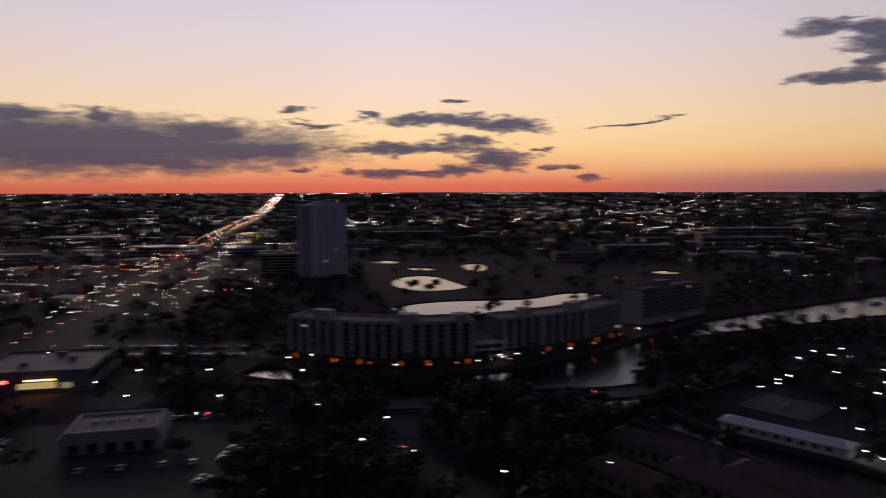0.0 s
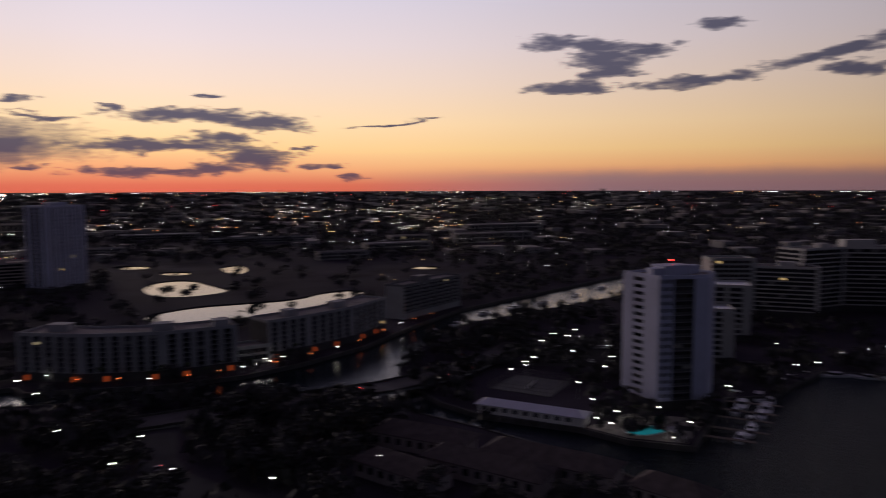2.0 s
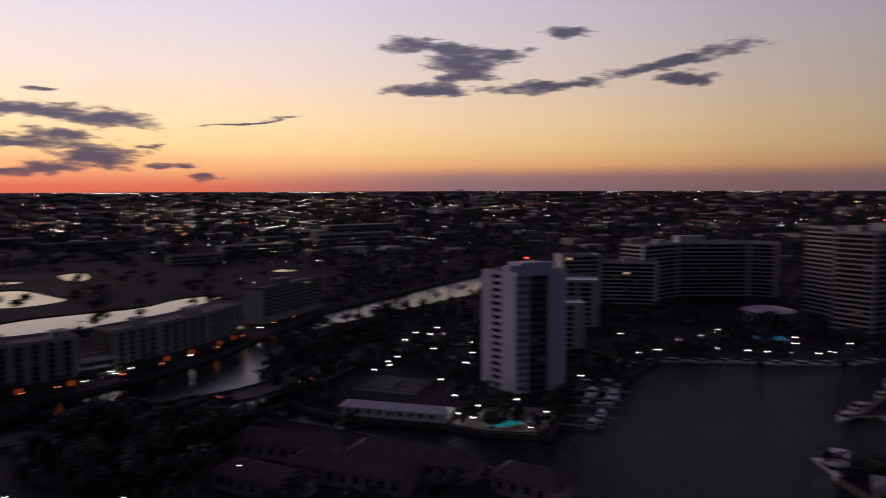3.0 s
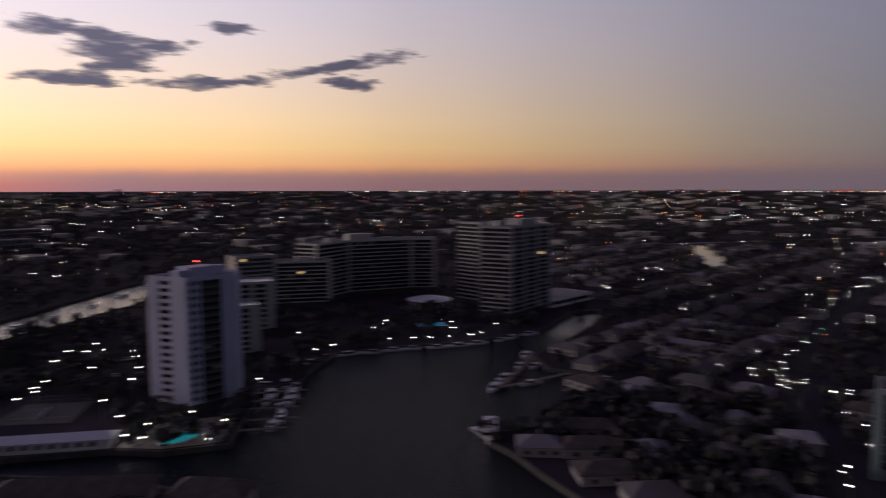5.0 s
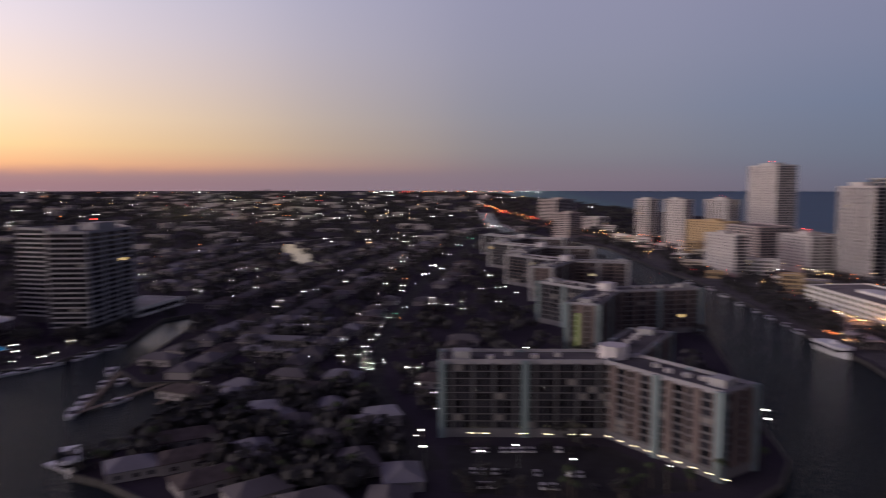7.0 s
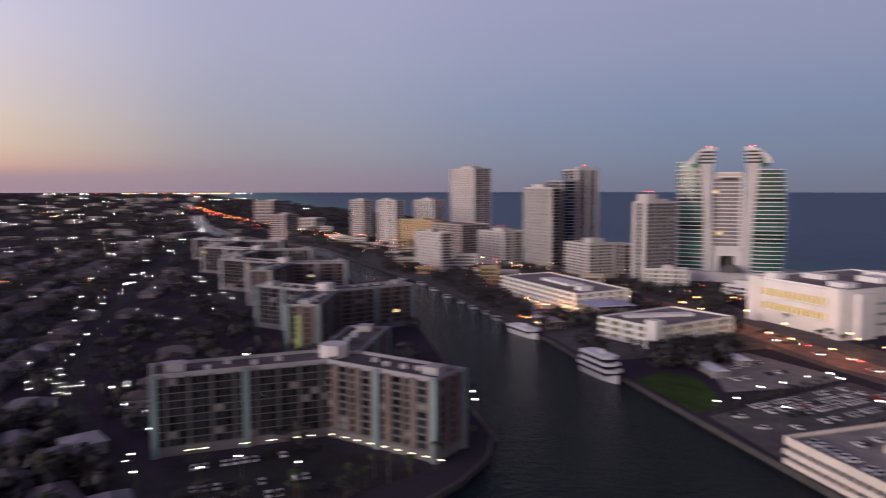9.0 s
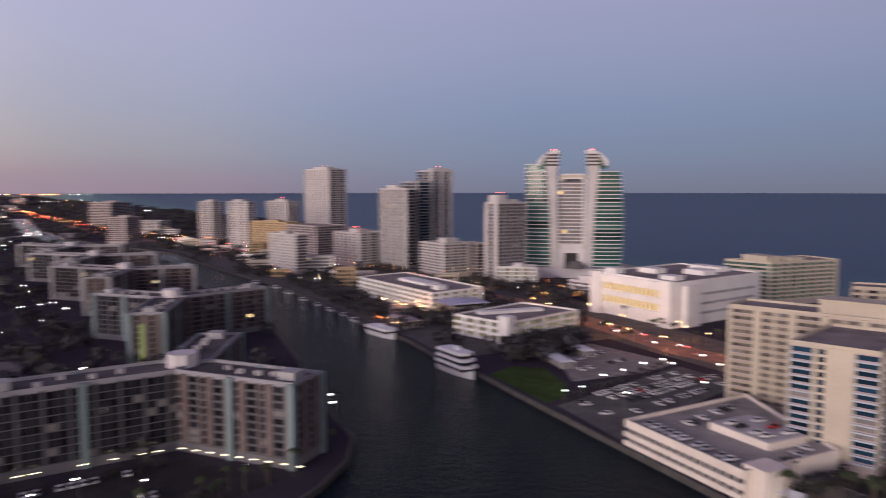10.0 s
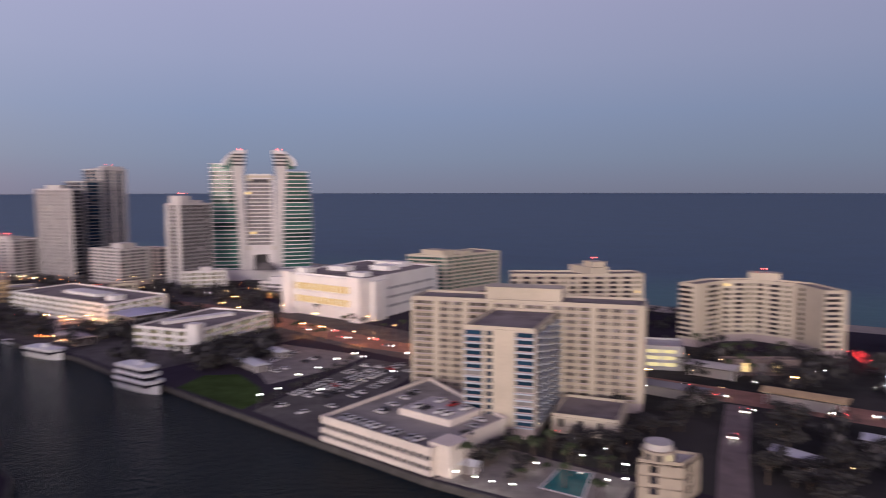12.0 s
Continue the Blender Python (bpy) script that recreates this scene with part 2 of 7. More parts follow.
M_BLIND = surface("drawn_blind", (0.2, 0.19, 0.19), 0.8, vary=0.25, scale=0.2)
# Near-black puts the shade of recesses into the wall colour; also colours the court.
M_DARKSHADE = surface("recessed_wall", (0.06, 0.058, 0.066), 0.8, vary=0.25, scale=0.2)
M_SLATE = surface("slate_grey_paint", (0.105, 0.105, 0.12), 0.8, vary=0.2, scale=0.1, fine=1.5)
M_TEAL = surface("teal_trim", (0.19, 0.25, 0.27), 0.6, vary=0.12)
M_PALE = surface("pale_grey_stucco", (0.66, 0.63, 0.64), 0.75, vary=0.1, scale=0.08, fine=1.2)
M_BLADE = surface("dull_white_paint", (0.52, 0.5, 0.5), 0.75, vary=0.1, scale=0.08, fine=1.2)
M_RIM = surface("pale_rim_paint", (0.32, 0.315, 0.345), 0.8, vary=0.15, scale=0.1, fine=1.5)
M_WHITECREAM = surface("cream_white_paint", (0.74, 0.67, 0.6), 0.75, vary=0.1, scale=0.1, fine=1.2)
# Deck tone is raised to hold the lamp light on the parking roof.
M_DECK = surface("worn_concrete_deck", (0.29, 0.278, 0.255), 0.9, sheen=0.2, vary=0.3, scale=0.12, fine=1.5, second=(0.36, 0.342, 0.315))
M_BUFF = surface("buff_stucco", (0.4, 0.345, 0.28), 0.8, vary=0.12, scale=0.1, fine=1.2)
M_RAIL = surface("pale_blue_railing", (0.42, 0.48, 0.56), 0.5, vary=0.08)
M_TAN = surface("tan_stucco", (0.46, 0.34, 0.2), 0.8, vary=0.15)
M_ROOF = surface("gravel_roof", (0.23, 0.205, 0.2), 0.95, sheen=0.1, scale=0.12, fine=2.5, vary=0.35, second=(0.28, 0.25, 0.24))
M_DARKROOF = surface("dark_roof_felt", (0.1, 0.094, 0.1), 0.95, sheen=0.1, scale=0.12, fine=2.5, vary=0.35, second=(0.14, 0.13, 0.132))
M_ROOFPALE = surface("pale_roof_membrane", (0.5, 0.48, 0.47), 0.85, scale=0.1, fine=1.5, vary=0.2)
M_TILE = surface("clay_tile_roof", (0.1, 0.083, 0.08), 0.85, sheen=0.2, scale=0.4, fine=5.0, vary=0.3)
M_METALROOF = surface("white_metal_roof", (0.6, 0.62, 0.68), 0.4, metal=0.1, vary=0.08)
M_POLE = surface("lamp_metal", (0.2, 0.2, 0.2), 0.5, metal=0.6)
M_BARK = surface("bark", (0.12, 0.09, 0.07), 0.95, scale=2.0)
M_WOOD = surface("dock_wood", (0.22, 0.18, 0.14), 0.9, scale=1.0)
M_RUBBER = surface("tyre_rubber", (0.02, 0.02, 0.02), 0.9)
M_GLASS = glass("window_glass", (0.022, 0.022, 0.028))
M_BLUEGLASS = glass("blue_window_glass", (0.012, 0.035, 0.065))
M_CURTAIN = glass("curtained_window_glass", (0.1, 0.088, 0.075), 0.3)
M_GREENGLASS = glass("green_window_glass", (0.03, 0.09, 0.078))
# Paler than the other glass: distance haze is put into its colour.
M_SKYGLASS = glass("hazy_window_glass", (0.09, 0.09, 0.105), 0.25)
M_LEAF = leafage("leaves", (0.05, 0.049, 0.05))
M_PALM = leafage("palm_leaves", (0.05, 0.065, 0.035))
M_LAKE = water_surface("lake_water", (0.005, 0.012, 0.018), 0.1, 1.0, 0.45, gloss=0.1, sheltered=True)
M_POND = water_surface("pond_water", (0.012, 0.016, 0.016), 0.04, 0.02, 0.3)
M_SEA = water_surface("sea_water", (0.024, 0.072, 0.142), 0.45, 0.6, 0.08, shallow=(0.045, 0.15, 0.17))
M_POOL = surface("pool_water", (0.012, 0.17, 0.18), 0.1, vary=0.15)
G_WHITE = lamp_glow("white_lamp", (1.0, 0.95, 0.88), 18.0, lights=True)
G_WARM = lamp_glow("warm_lamp", (1.0, 0.45, 0.14), 28.0, lights=True)
G_ORANGE = lamp_glow("orange_lamp", (1.0, 0.2, 0.055), 6.0)
G_RED = lamp_glow("red_lamp", (1.0, 0.06, 0.05), 12.0)
F_WHITE = lamp_glow("far_white_lamp", (1.0, 0.95, 0.93), 21.0)
F_WARM = lamp_glow("far_warm_lamp", (1.0, 0.58, 0.26), 13.0)
F_ORANGE = lamp_glow("far_orange_lamp", (1.0, 0.24, 0.07), 11.0)
F_RED = lamp_glow("far_red_lamp", (1.0, 0.06, 0.06), 9.0)
F_GREEN = lamp_glow("far_green_lamp", (0.3, 1.0, 0.75), 6.0)
G_WINDOW = lamp_glow("lit_window", (1.0, 0.68, 0.3), 0.75)
G_WINDOWDIM = lamp_glow("dim_lit_window", (1.0, 0.8, 0.5), 0.35)
G_FLOOD = lamp_glow("wall_washer", (1.0, 0.84, 0.52), 3.0, lights=True)
G_ARCH = lamp_glow("lit_archway", (1.0, 0.16, 0.045), 0.28)
G_HALL = lamp_glow("lit_gallery", (1.0, 0.64, 0.26), 0.36)
G_STAIR = lamp_glow("lit_stairwell", (0.85, 0.9, 0.4), 0.12)
G_GARAGE = lamp_glow("lit_garage_deck", (1.0, 0.82, 0.42), 0.45)
G_DECK = lamp_glow("lit_parking_deck", (1.0, 0.84, 0.6), 0.1)
G_BLUE = lamp_glow("blue_lit_pool_water", (0.03, 0.28, 0.6), 0.4)
G_POOL = lamp_glow("lit_pool_water", (0.03, 0.5, 0.6), 0.35)


# ---------------------------------------------------------------- helpers for building
def thing(name, place, label, category, group="", kind=""):
    ob = new(name)
    ob.location = place
    ob.empty_display_size = 0.5
    return tagged(ob, label, category, group, kind)


def mesh_of(name, bm, material):
    me = bpy.data.meshes.new(name)
    bm.to_mesh(me)
    bm.free()
    me.materials.append(material)
    return me


def part(name, bm, material, parent, label=""):
    """One mesh object in world coordinates under a thing."""
    ob = new(name, mesh_of(name, bm, material))
    attach(ob, parent)
    if label:
        ob["label"] = label
    return ob


def base_of(ob):
    p = Vector((0, 0, 0))
    while ob:
        p += Vector(ob.location)
        ob = ob.parent
    return p


def attach(ob, parent):
    ob.parent = parent
    ob.location = Vector(ob.location) - base_of(parent)


def add_box(bm, x0, x1, y0, y1, z0, z1, m=None):
    vs = [bm.verts.new(Vector((x, y, z)) if m is None else m @ Vector((x, y, z))) for z in (z0, z1) for x, y in ((x0, y0), (x1, y0), (x1, y1), (x0, y1))]
    for f in ((3, 2, 1, 0), (4, 5, 6, 7), (0, 1, 5, 4), (1, 2, 6, 5), (2, 3, 7, 6), (3, 0, 4, 7)):
        bm.faces.new([vs[i] for i in f])
    return vs


def box(x0, x1, y0, y1, z0, z1, m=None):
    bm = bmesh.new()
    add_box(bm, x0, x1, y0, y1, z0, z1, m)
    return bm


def add_prism(bm, poly, z0, z1, top=None):
    low = [bm.verts.new((x, y, z0)) for x, y in poly]
    high = [bm.verts.new((x, y, z1)) for x, y in (top or poly)]
    n = len(poly)
    bm.faces.new(list(reversed(low)))
    bm.faces.new(high)
    for i in range(n):
        bm.faces.new((low[i], low[(i + 1) % n], high[(i + 1) % n], high[i]))


def prism(poly, z0, z1, top=None):
    bm = bmesh.new()
    add_prism(bm, poly, z0, z1, top)
    return bm


SHARED = {}


def piece(name, size, material, m, parent):
    """A box piece of the given size, standing on its base centre line, its back at y = 0; alike pieces share one mesh."""
    key = (name, tuple(round(s, 2) for s in size), material.name)
    if key not in SHARED:
        wx, dy, hz = size
        if name == "balcony":  # floor, front rail and two cheeks
            bm = box(-wx / 2, wx / 2, -dy, 0, 0, 0.22)
            add_box(bm, -wx / 2, wx / 2, -dy, -dy + 0.1, 0.22, hz)
            for s in (-1, 1):
                add_box(bm, s * wx / 2 - 0.05, s * wx / 2 + 0.05, -dy + 0.1, 0, 0.22, hz)
        else:
            bm = box(-wx / 2, wx / 2, -dy, 0, 0, hz)
        SHARED[key] = mesh_of(name, bm, material)
    ob = new(name, SHARED[key])
    ob.parent = parent
    ob.matrix_basis = Matrix.Translation(-base_of(parent)) @ m
    return ob


PENDING = {}


def join_piece(name, size, material, m, parent):
    """Like piece(), for what is too small to pick apart: kept back and joined by join_all()."""
    items = PENDING.setdefault((parent.name, name, material.name), [])
    if name == "balcony":
        wx, dy, hz = size
        items.append(((wx, dy, 0.22), m))
        items.append(((wx, 0.1, hz - 0.22), m @ Matrix.Translation((0, 0.1 - dy, 0.22))))
    else:
        items.append((size, m))


def join_all():
    """One mesh for each kind of small piece on a building."""
    corners = [(x, y, z) for z in (0, 1) for x, y in ((-0.5, -1), (0.5, -1), (0.5, 0), (-0.5, 0))]
    faces = ((3, 2, 1, 0), (4, 5, 6, 7), (0, 1, 5, 4), (1, 2, 6, 5), (2, 3, 7, 6), (3, 0, 4, 7))
    for (owner, name, mat), items in PENDING.items():
        parent = bpy.data.objects[owner]
        origin = base_of(parent)
        vs, fs = [], []
        for (wx, dy, hz), m in items:
            k = len(vs)
            vs += [m @ Vector((x * wx, y * dy, z * hz)) - origin for x, y, z in corners]
            fs += [tuple(k + i for i in f) for f in faces]
        me = bpy.data.meshes.new(name)
        me.from_pydata(vs, [], fs)
        me.materials.append(bpy.data.materials[mat])
        ob = tagged(new(name, me), kind="stuff")
        ob.parent = parent
    PENDING.clear()


def inset(poly, d):
    """The polygon (counter-clockwise) moved inwards by d."""
    n, res = len(poly), []
    for i in range(n):
        p0, p1, p2 = Vector(poly[i - 1]), Vector(poly[i]), Vector(poly[(i + 1) % n])
        a, b = (p1 - p0).normalized(), (p2 - p1).normalized()
        na, nb = Vector((-a.y, a.x)), Vector((-b.y, b.x))
        k = na + nb
        res.append(tuple(p1 + k * (d / max(0.3, k.dot(na)))))
    return res


def slab(a, b, depth):
    """A rectangle behind the front line from a to b."""
    d = (Vector(b) - Vector(a)).normalized() * depth
    return [a, b, (b[0] - d.y, b[1] + d.x), (a[0] - d.y, a[1] + d.x)]


BAY = {"S": 2.2, "s": 0.9, "W": 3.2, "w": 1.8, "B": 5.0, "b": 3.4}
rng = random.Random(7)
shy = random.Random(12)


def facade(parent, a, b, z0, floors, fh, pattern, wall, band=None, pane=None, band_h=1.1, deep=0.35, balcony=1.2, lit=0.02, ends=True, glow=None, near=False, rail=None, rail_mat=None):
    """Dress the wall from a to b: S, s solid piers; W, w windows; B, b balconies. The pattern repeats along the wall."""
    a, b = Vector(a), Vector(b)
    length = (b - a).length
    exact, pattern = pattern.startswith("="), pattern.lstrip("=")  # "=": the whole wall once, no repeats
    one = sum(BAY[c] for c in pattern)
    row = pattern * max(1, round((length - (BAY["S"] if ends else 0)) / one)) + ("S" if ends else "")
    if exact:
        row = pattern
    k = length / sum(BAY[c] for c in row)
    turn = Matrix.Rotation(math.atan2(b.y - a.y, b.x - a.x), 4, "Z")
    along = (b - a) / length
    band, pane = band or wall, pane or M_GLASS
    put = piece if near else join_piece
    spots, s = [], 0.0
    for c in row:
        spots.append((c, s, s + BAY[c] * k))
        s += BAY[c] * k

    def at(s, z):
        p = a + along * s
        return Matrix.Translation((p.x, p.y, z)) @ turn

    runs = []
    for c, s0, s1 in spots:
        if c in "Ss":
            put("pier", (s1 - s0, deep + (0.1 if c == "S" else 0.02), floors * fh + 0.6), wall, at((s0 + s1) / 2, z0), parent)
        else:
            if runs and abs(runs[-1][2] - s0) < 0.01 and runs[-1][0] in "Bb" and c in "Bb":
                runs[-1][2] = s1
            elif runs and abs(runs[-1][2] - s0) < 0.01 and runs[-1][0] in "Ww" and c in "Ww":
                runs[-1][2] = s1
            else:
                runs.append([c, s0, s1])
            for i in range(floors):
                mat = pane
                if rng.random() < lit * 0.15:
                    mat = rng.choice((G_WINDOW, G_WINDOWDIM))
                elif shy.random() < 0.05:
                    mat = M_BLIND
                elif glow and rng.random() < glow:
                    mat = G_WINDOWDIM
                put("window_pane", (s1 - s0 - 0.35, 0.08, fh - band_h - 0.15), mat, at((s0 + s1) / 2, z0 + i * fh + band_h), parent)
    for c, s0, s1 in runs:
        for i in range(floors):
            if c in "Bb":
                put("balcony", (s1 - s0, balcony, rail or band_h), rail_mat or band, at((s0 + s1) / 2, z0 + i * fh), parent)
            else:
                put("spandrel", (s1 - s0, deep - 0.08, band_h), band, at((s0 + s1) / 2, z0 + i * fh), parent)


def ring_wall(outer, inner, z0, z1):
    """A closed wall between two outlines."""
    bm = bmesh.new()
    n = len(outer)
    v = [[bm.verts.new((x, y, z)) for x, y in line] for line, z in ((outer, z0), (outer, z1), (inner, z1), (inner, z0))]
    for i in range(n):
        j = (i + 1) % n
        for k in range(4):
            bm.faces.new((v[k][i], v[k][j], v[(k + 1) % 4][j], v[(k + 1) % 4][i]))
    return bm


def roof_top(parent, poly, z, wall, roof=None, parapet=1.0, huts=()):
    """Roof deck with a parapet, and plant rooms given as (x, y, width, depth, height, turn)."""
    inner = inset(poly, 0.45)
    part("roof", prism(inner, z - 0.4, z + 0.05), roof or M_ROOF, parent)
    part("parapet", ring_wall(poly, inner, z - 0.6, z + parapet), wall, parent)
    for x, y, wx, wy, h, turn in huts:
        m = Matrix.Translation((x, y, z)) @ Matrix.Rotation(radians(turn), 4, "Z")
        bm = box(-wx / 2, wx / 2, -wy / 2, wy / 2, 0, h, m)
        add_box(bm, -wx / 2 - 0.25, wx / 2 + 0.25, -wy / 2 - 0.25, wy / 2 + 0.25, h, h + 0.3, m)
        part("plant_room", bm, wall, parent)


def block(name, label, poly, height, floors, styles, wall, band=None, pane=None, roof=None, huts=(), base=0.0, core=None, parapet=1.0, lobby=4.0, lit=0.02, band_h=1.1, balcony=1.2, group="", glow=None, category="building", near=False, rail=None, rail_mat=None):
    """A building over a counter-clockwise footprint. styles: one pattern for each side, None for a blank wall."""
    cx, cy = sum(p[0] for p in poly) / len(poly), sum(p[1] for p in poly) / len(poly)
    ob = thing(name, (cx, cy, base), label, category, group)
    part("wall", prism(poly, base, height - 0.4), core or wall, ob)
    fh = (height - 0.6 - lobby - base) / floors
    for i, style in enumerate(styles):
        if style:
            facade(ob, poly[i], poly[(i + 1) % len(poly)], base + lobby, floors, fh, style, wall, band, pane, band_h=min(band_h, fh * 0.6), balcony=balcony, lit=lit, glow=glow, near=near, rail=rail, rail_mat=rail_mat)
    roof_top(ob, poly, height, wall, roof, parapet, huts)
    return ob


# ---------------------------------------------------------------- ground, waters and roads
from mathutils.geometry import delaunay_2d_cdt


def ground_z(x, y):
    """Flat for two kilometres; far off the sheet lifts to the height of the true horizon."""
    r = math.hypot(x, y)
    return 59.0 * max(0.0, (r - 1900.0) / 3000.0) ** 1.8


LAGOON = [  # canal from the west, basin under the tower, bay, inland waterway along the coast
    (-95, 317), (-90, 338), (-76, 338), (-70, 327), (-59, 327), (-17, 321), (17, 326), (45, 340), (81, 366), (120, 409), (167, 455), (221, 488), (361, 570), (520, 640), (530, 605),
    (400, 530), (300, 468), (214, 431), (153, 404), (108, 352), (86, 312), (84, 282), (88, 258), (97, 239), (124, 214), (133, 198), (149, 186),
    (172, 205), (196, 226), (216, 222), (238, 233), (266, 244), (287, 233), (306, 218), (331, 198), (356, 194), (378, 184), (443, 193), (462, 180),
    (430, 166), (371, 160), (340, 158), (316, 158), (296, 140), (300, 117), (290, 104), (256, 100), (221, 108), (207, 118), (199, 115), (194, 103),
    (184, 88), (170, 64), (150, 20), (152, -30), (170, -52), (184, -74), (198, -89), (216, -99), (265, -107), (321, -121), (360, -129), (448, -144),
    (680, -150), (910, -150), (1000, -126), (1313, -70), (1672, -38), (2300, -26), (2300, -80), (1700, -76), (1352, -104), (1150, -150), (1058, -180), (979, -198), (744, -200), (608, -209), (485, -202), (381, -193), (344, -194),
    (289, -185), (260, -185), (212, -178), (160, -171), (113, -165), (92, -165), (-120, -160), (-420, -150), (-420, 40), (-150, 85), (20, 112),
    (86, 136), (112, 152), (117, 168), (111, 190), (101, 207), (90, 226), (74, 250), (58, 276), (34, 277), (18, 290), (-21, 300), (-76, 308)]
POND_A = [(-42, 499), (-24, 471), (6, 469), (44, 479), (70, 497), (128, 555), (120, 578), (94, 571), (68, 541), (33, 537), (-10, 531)]
POND_B = [(-49, 650), (-38, 592), (-7, 579), (26, 602), (8, 647), (-8, 690), (-35, 690)]
POND_C = [(-92, 842), (-84, 806), (-66, 798), (-50, 800), (-53, 836)]
POND_F = [(-40, 764), (-34, 732), (-10, 728), (-9, 757)]
POND_D = [(15, 788), (29, 713), (46, 732), (46, 812)]
POND_E = [(205, 705), (226, 690), (243, 712), (225, 735)]
CREEK = [(1070, 262), (960, 210), (846, 186), (762, 150), (738, 140), (752, 172), (846, 218), (960, 246), (1051, 290)]
OCEAN = [(-4880, -640), (-1500, -545), (-300, -512), (31, -502), (122, -506), (200, -520), (330, -560), (500, -590), (800, -620), (1100, -650),
         (1700, -690), (2400, -640), (3300, -470), (4200, -240), (4899, -80), (4000, -2800), (2600, -4150), (0, -4895), (-2600, -4150), (-4000, -2800)]


def inside(p, poly):
    hit, n = False, len(poly)
    for i in range(n):
        (x0, y0), (x1, y1) = poly[i - 1], poly[i]
        if (y0 > p[1]) != (y1 > p[1]) and p[0] < (x1 - x0) * (p[1] - y0) / (y1 - y0) + x0:
            hit = not hit
    return hit


WATERS = [LAGOON, POND_A, POND_B, POND_C, POND_F, POND_D, POND_E, CREEK, OCEAN]


def smooth_outline(poly):
    """Round a natural outline off by cutting its corners."""
    res = []
    for i, p in enumerate(poly):
        q = poly[(i + 1) % len(poly)]
        res += [(p[0] * 0.75 + q[0] * 0.25, p[1] * 0.75 + q[1] * 0.25), (p[0] * 0.25 + q[0] * 0.75, p[1] * 0.25 + q[1] * 0.75)]
    return res


for i in range(1, 8):
    WATERS[i] = smooth_outline(smooth_outline(WATERS[i]))


def in_water(x, y):
    return any(inside((x, y), q) for q in WATERS)


def lay_ground():
    verts, edges = [], []
    for poly in WATERS:
        k = len(verts)
        verts += [Vector(p) for p in poly]
        edges += [(k + i, k + (i + 1) % len(poly)) for i in range(len(poly))]
    for r in (60, 150, 300, 600, 1000, 1500, 1900, 2200, 2600, 3000, 3400, 3800, 4200, 4550, 4900):
        n = 24 if r < 1000 else 72
        verts += [Vector((r * math.cos(2 * math.pi * i / n), r * math.sin(2 * math.pi * i / n))) for i in range(n)]
    vs, _, fs, *_ = delaunay_2d_cdt(verts, edges, [], 0, 0.01)
    kinds = {"land": [], "lagoon": [], "pond": [], "ocean": []}
    for f in fs:
        c = sum((vs[i] for i in f), Vector((0, 0))) / len(f)
        kind = "land"
        for k, poly in enumerate(WATERS):
            if inside(c, poly):
                kind = "lagoon" if k == 0 else "ocean" if k == 8 else "pond"
        kinds[kind].append(tuple(f))
    drop = {"land": 0.0, "lagoon": -1.6, "pond": -0.6, "ocean": -1.6}
    made = {}
    for kind, faces in kinds.items():
        used = sorted({i for f in faces for i in f})
        back = {v: i for i, v in enumerate(used)}
        me = bpy.data.meshes.new(kind)
        me.from_pydata([(vs[i].x, vs[i].y, ground_z(vs[i].x, vs[i].y) + drop[kind]) for i in used], [], [[back[i] for i in f] for f in faces])
        me.validate()
        made[kind] = me
    return made, kinds, vs


sheets, ground_faces, ground_verts = lay_ground()
for kind, name, material, label in (("land", "ground", M_LAND, "dark town ground with soil, paving and yards at dusk"), ("lagoon", "water", M_LAKE, "dark rippled water of the bay and canals"),
                                    ("pond", "water", M_POND, "still golf course ponds mirroring the sunset"), ("ocean", "water", M_SEA, "deep blue ocean reaching to the horizon")):
    me = sheets[kind]
    me.materials.append(material)
    tagged(new(name, me), label, "ground" if kind == "land" else "water", kind="structure")


def lay_seawall():
    """Concrete cap and face along the edge of the lagoon."""
    bm = bmesh.new()
    poly = LAGOON
    out = inset(poly, -0.9)
    n = len(poly)
    for i in range(n):
        j = (i + 1) % n
        if abs(poly[i][0]) > 1500:
            continue
        add_prism(bm, [poly[j], poly[i], out[i], out[j]], -2.4, 0.35)
    return mesh_of("seawall", bm, M_SEAWALL)


def lay_bank(poly):
    """Low earth bank round a pond, creek or along the beach."""
    out = inset(poly, -0.7) if sum(a[0] * b[1] - b[0] * a[1] for a, b in zip(poly, poly[1:] + poly[:1])) > 0 else inset(poly, 0.7)
    bm = ring_wall(poly, out, -2.5, 0.05)
    for v in bm.verts:
        v.co.z += ground_z(v.co.x, v.co.y)
    bmesh.ops.recalc_face_normals(bm, faces=bm.faces)
    return mesh_of("bank", bm, M_LAND)


for outline in WATERS[1:8]:
    tagged(new("bank", lay_bank(outline)), "low dark earth bank round still water", "bank", kind="structure")
tagged(new("seawall", lay_seawall()), "grey concrete seawall along the waterways", "seawall", kind="structure")


def strip(points, width):
    """Edges of a band that follows a line of points."""
    pts = [Vector(p) for p in points]
    left, right = [], []
    for i, p in enumerate(pts):
        d = (pts[min(i + 1, len(pts) - 1)] - pts[max(i - 1, 0)]).normalized()
        nrm = Vector((-d.y, d.x)) * width / 2
        left.append(p + nrm)
        right.append(p - nrm)
    return left, right


def refine(points, step=25.0):
    res = []
    for p, q in zip(points, points[1:]):
        n = max(1, int(math.hypot(q[0] - p[0], q[1] - p[1]) / step))
        res += [(p[0] + (q[0] - p[0]) * i / n, p[1] + (q[1] - p[1]) * i / n) for i in range(n)]
    return res + [points[-1]]


ROADS = []


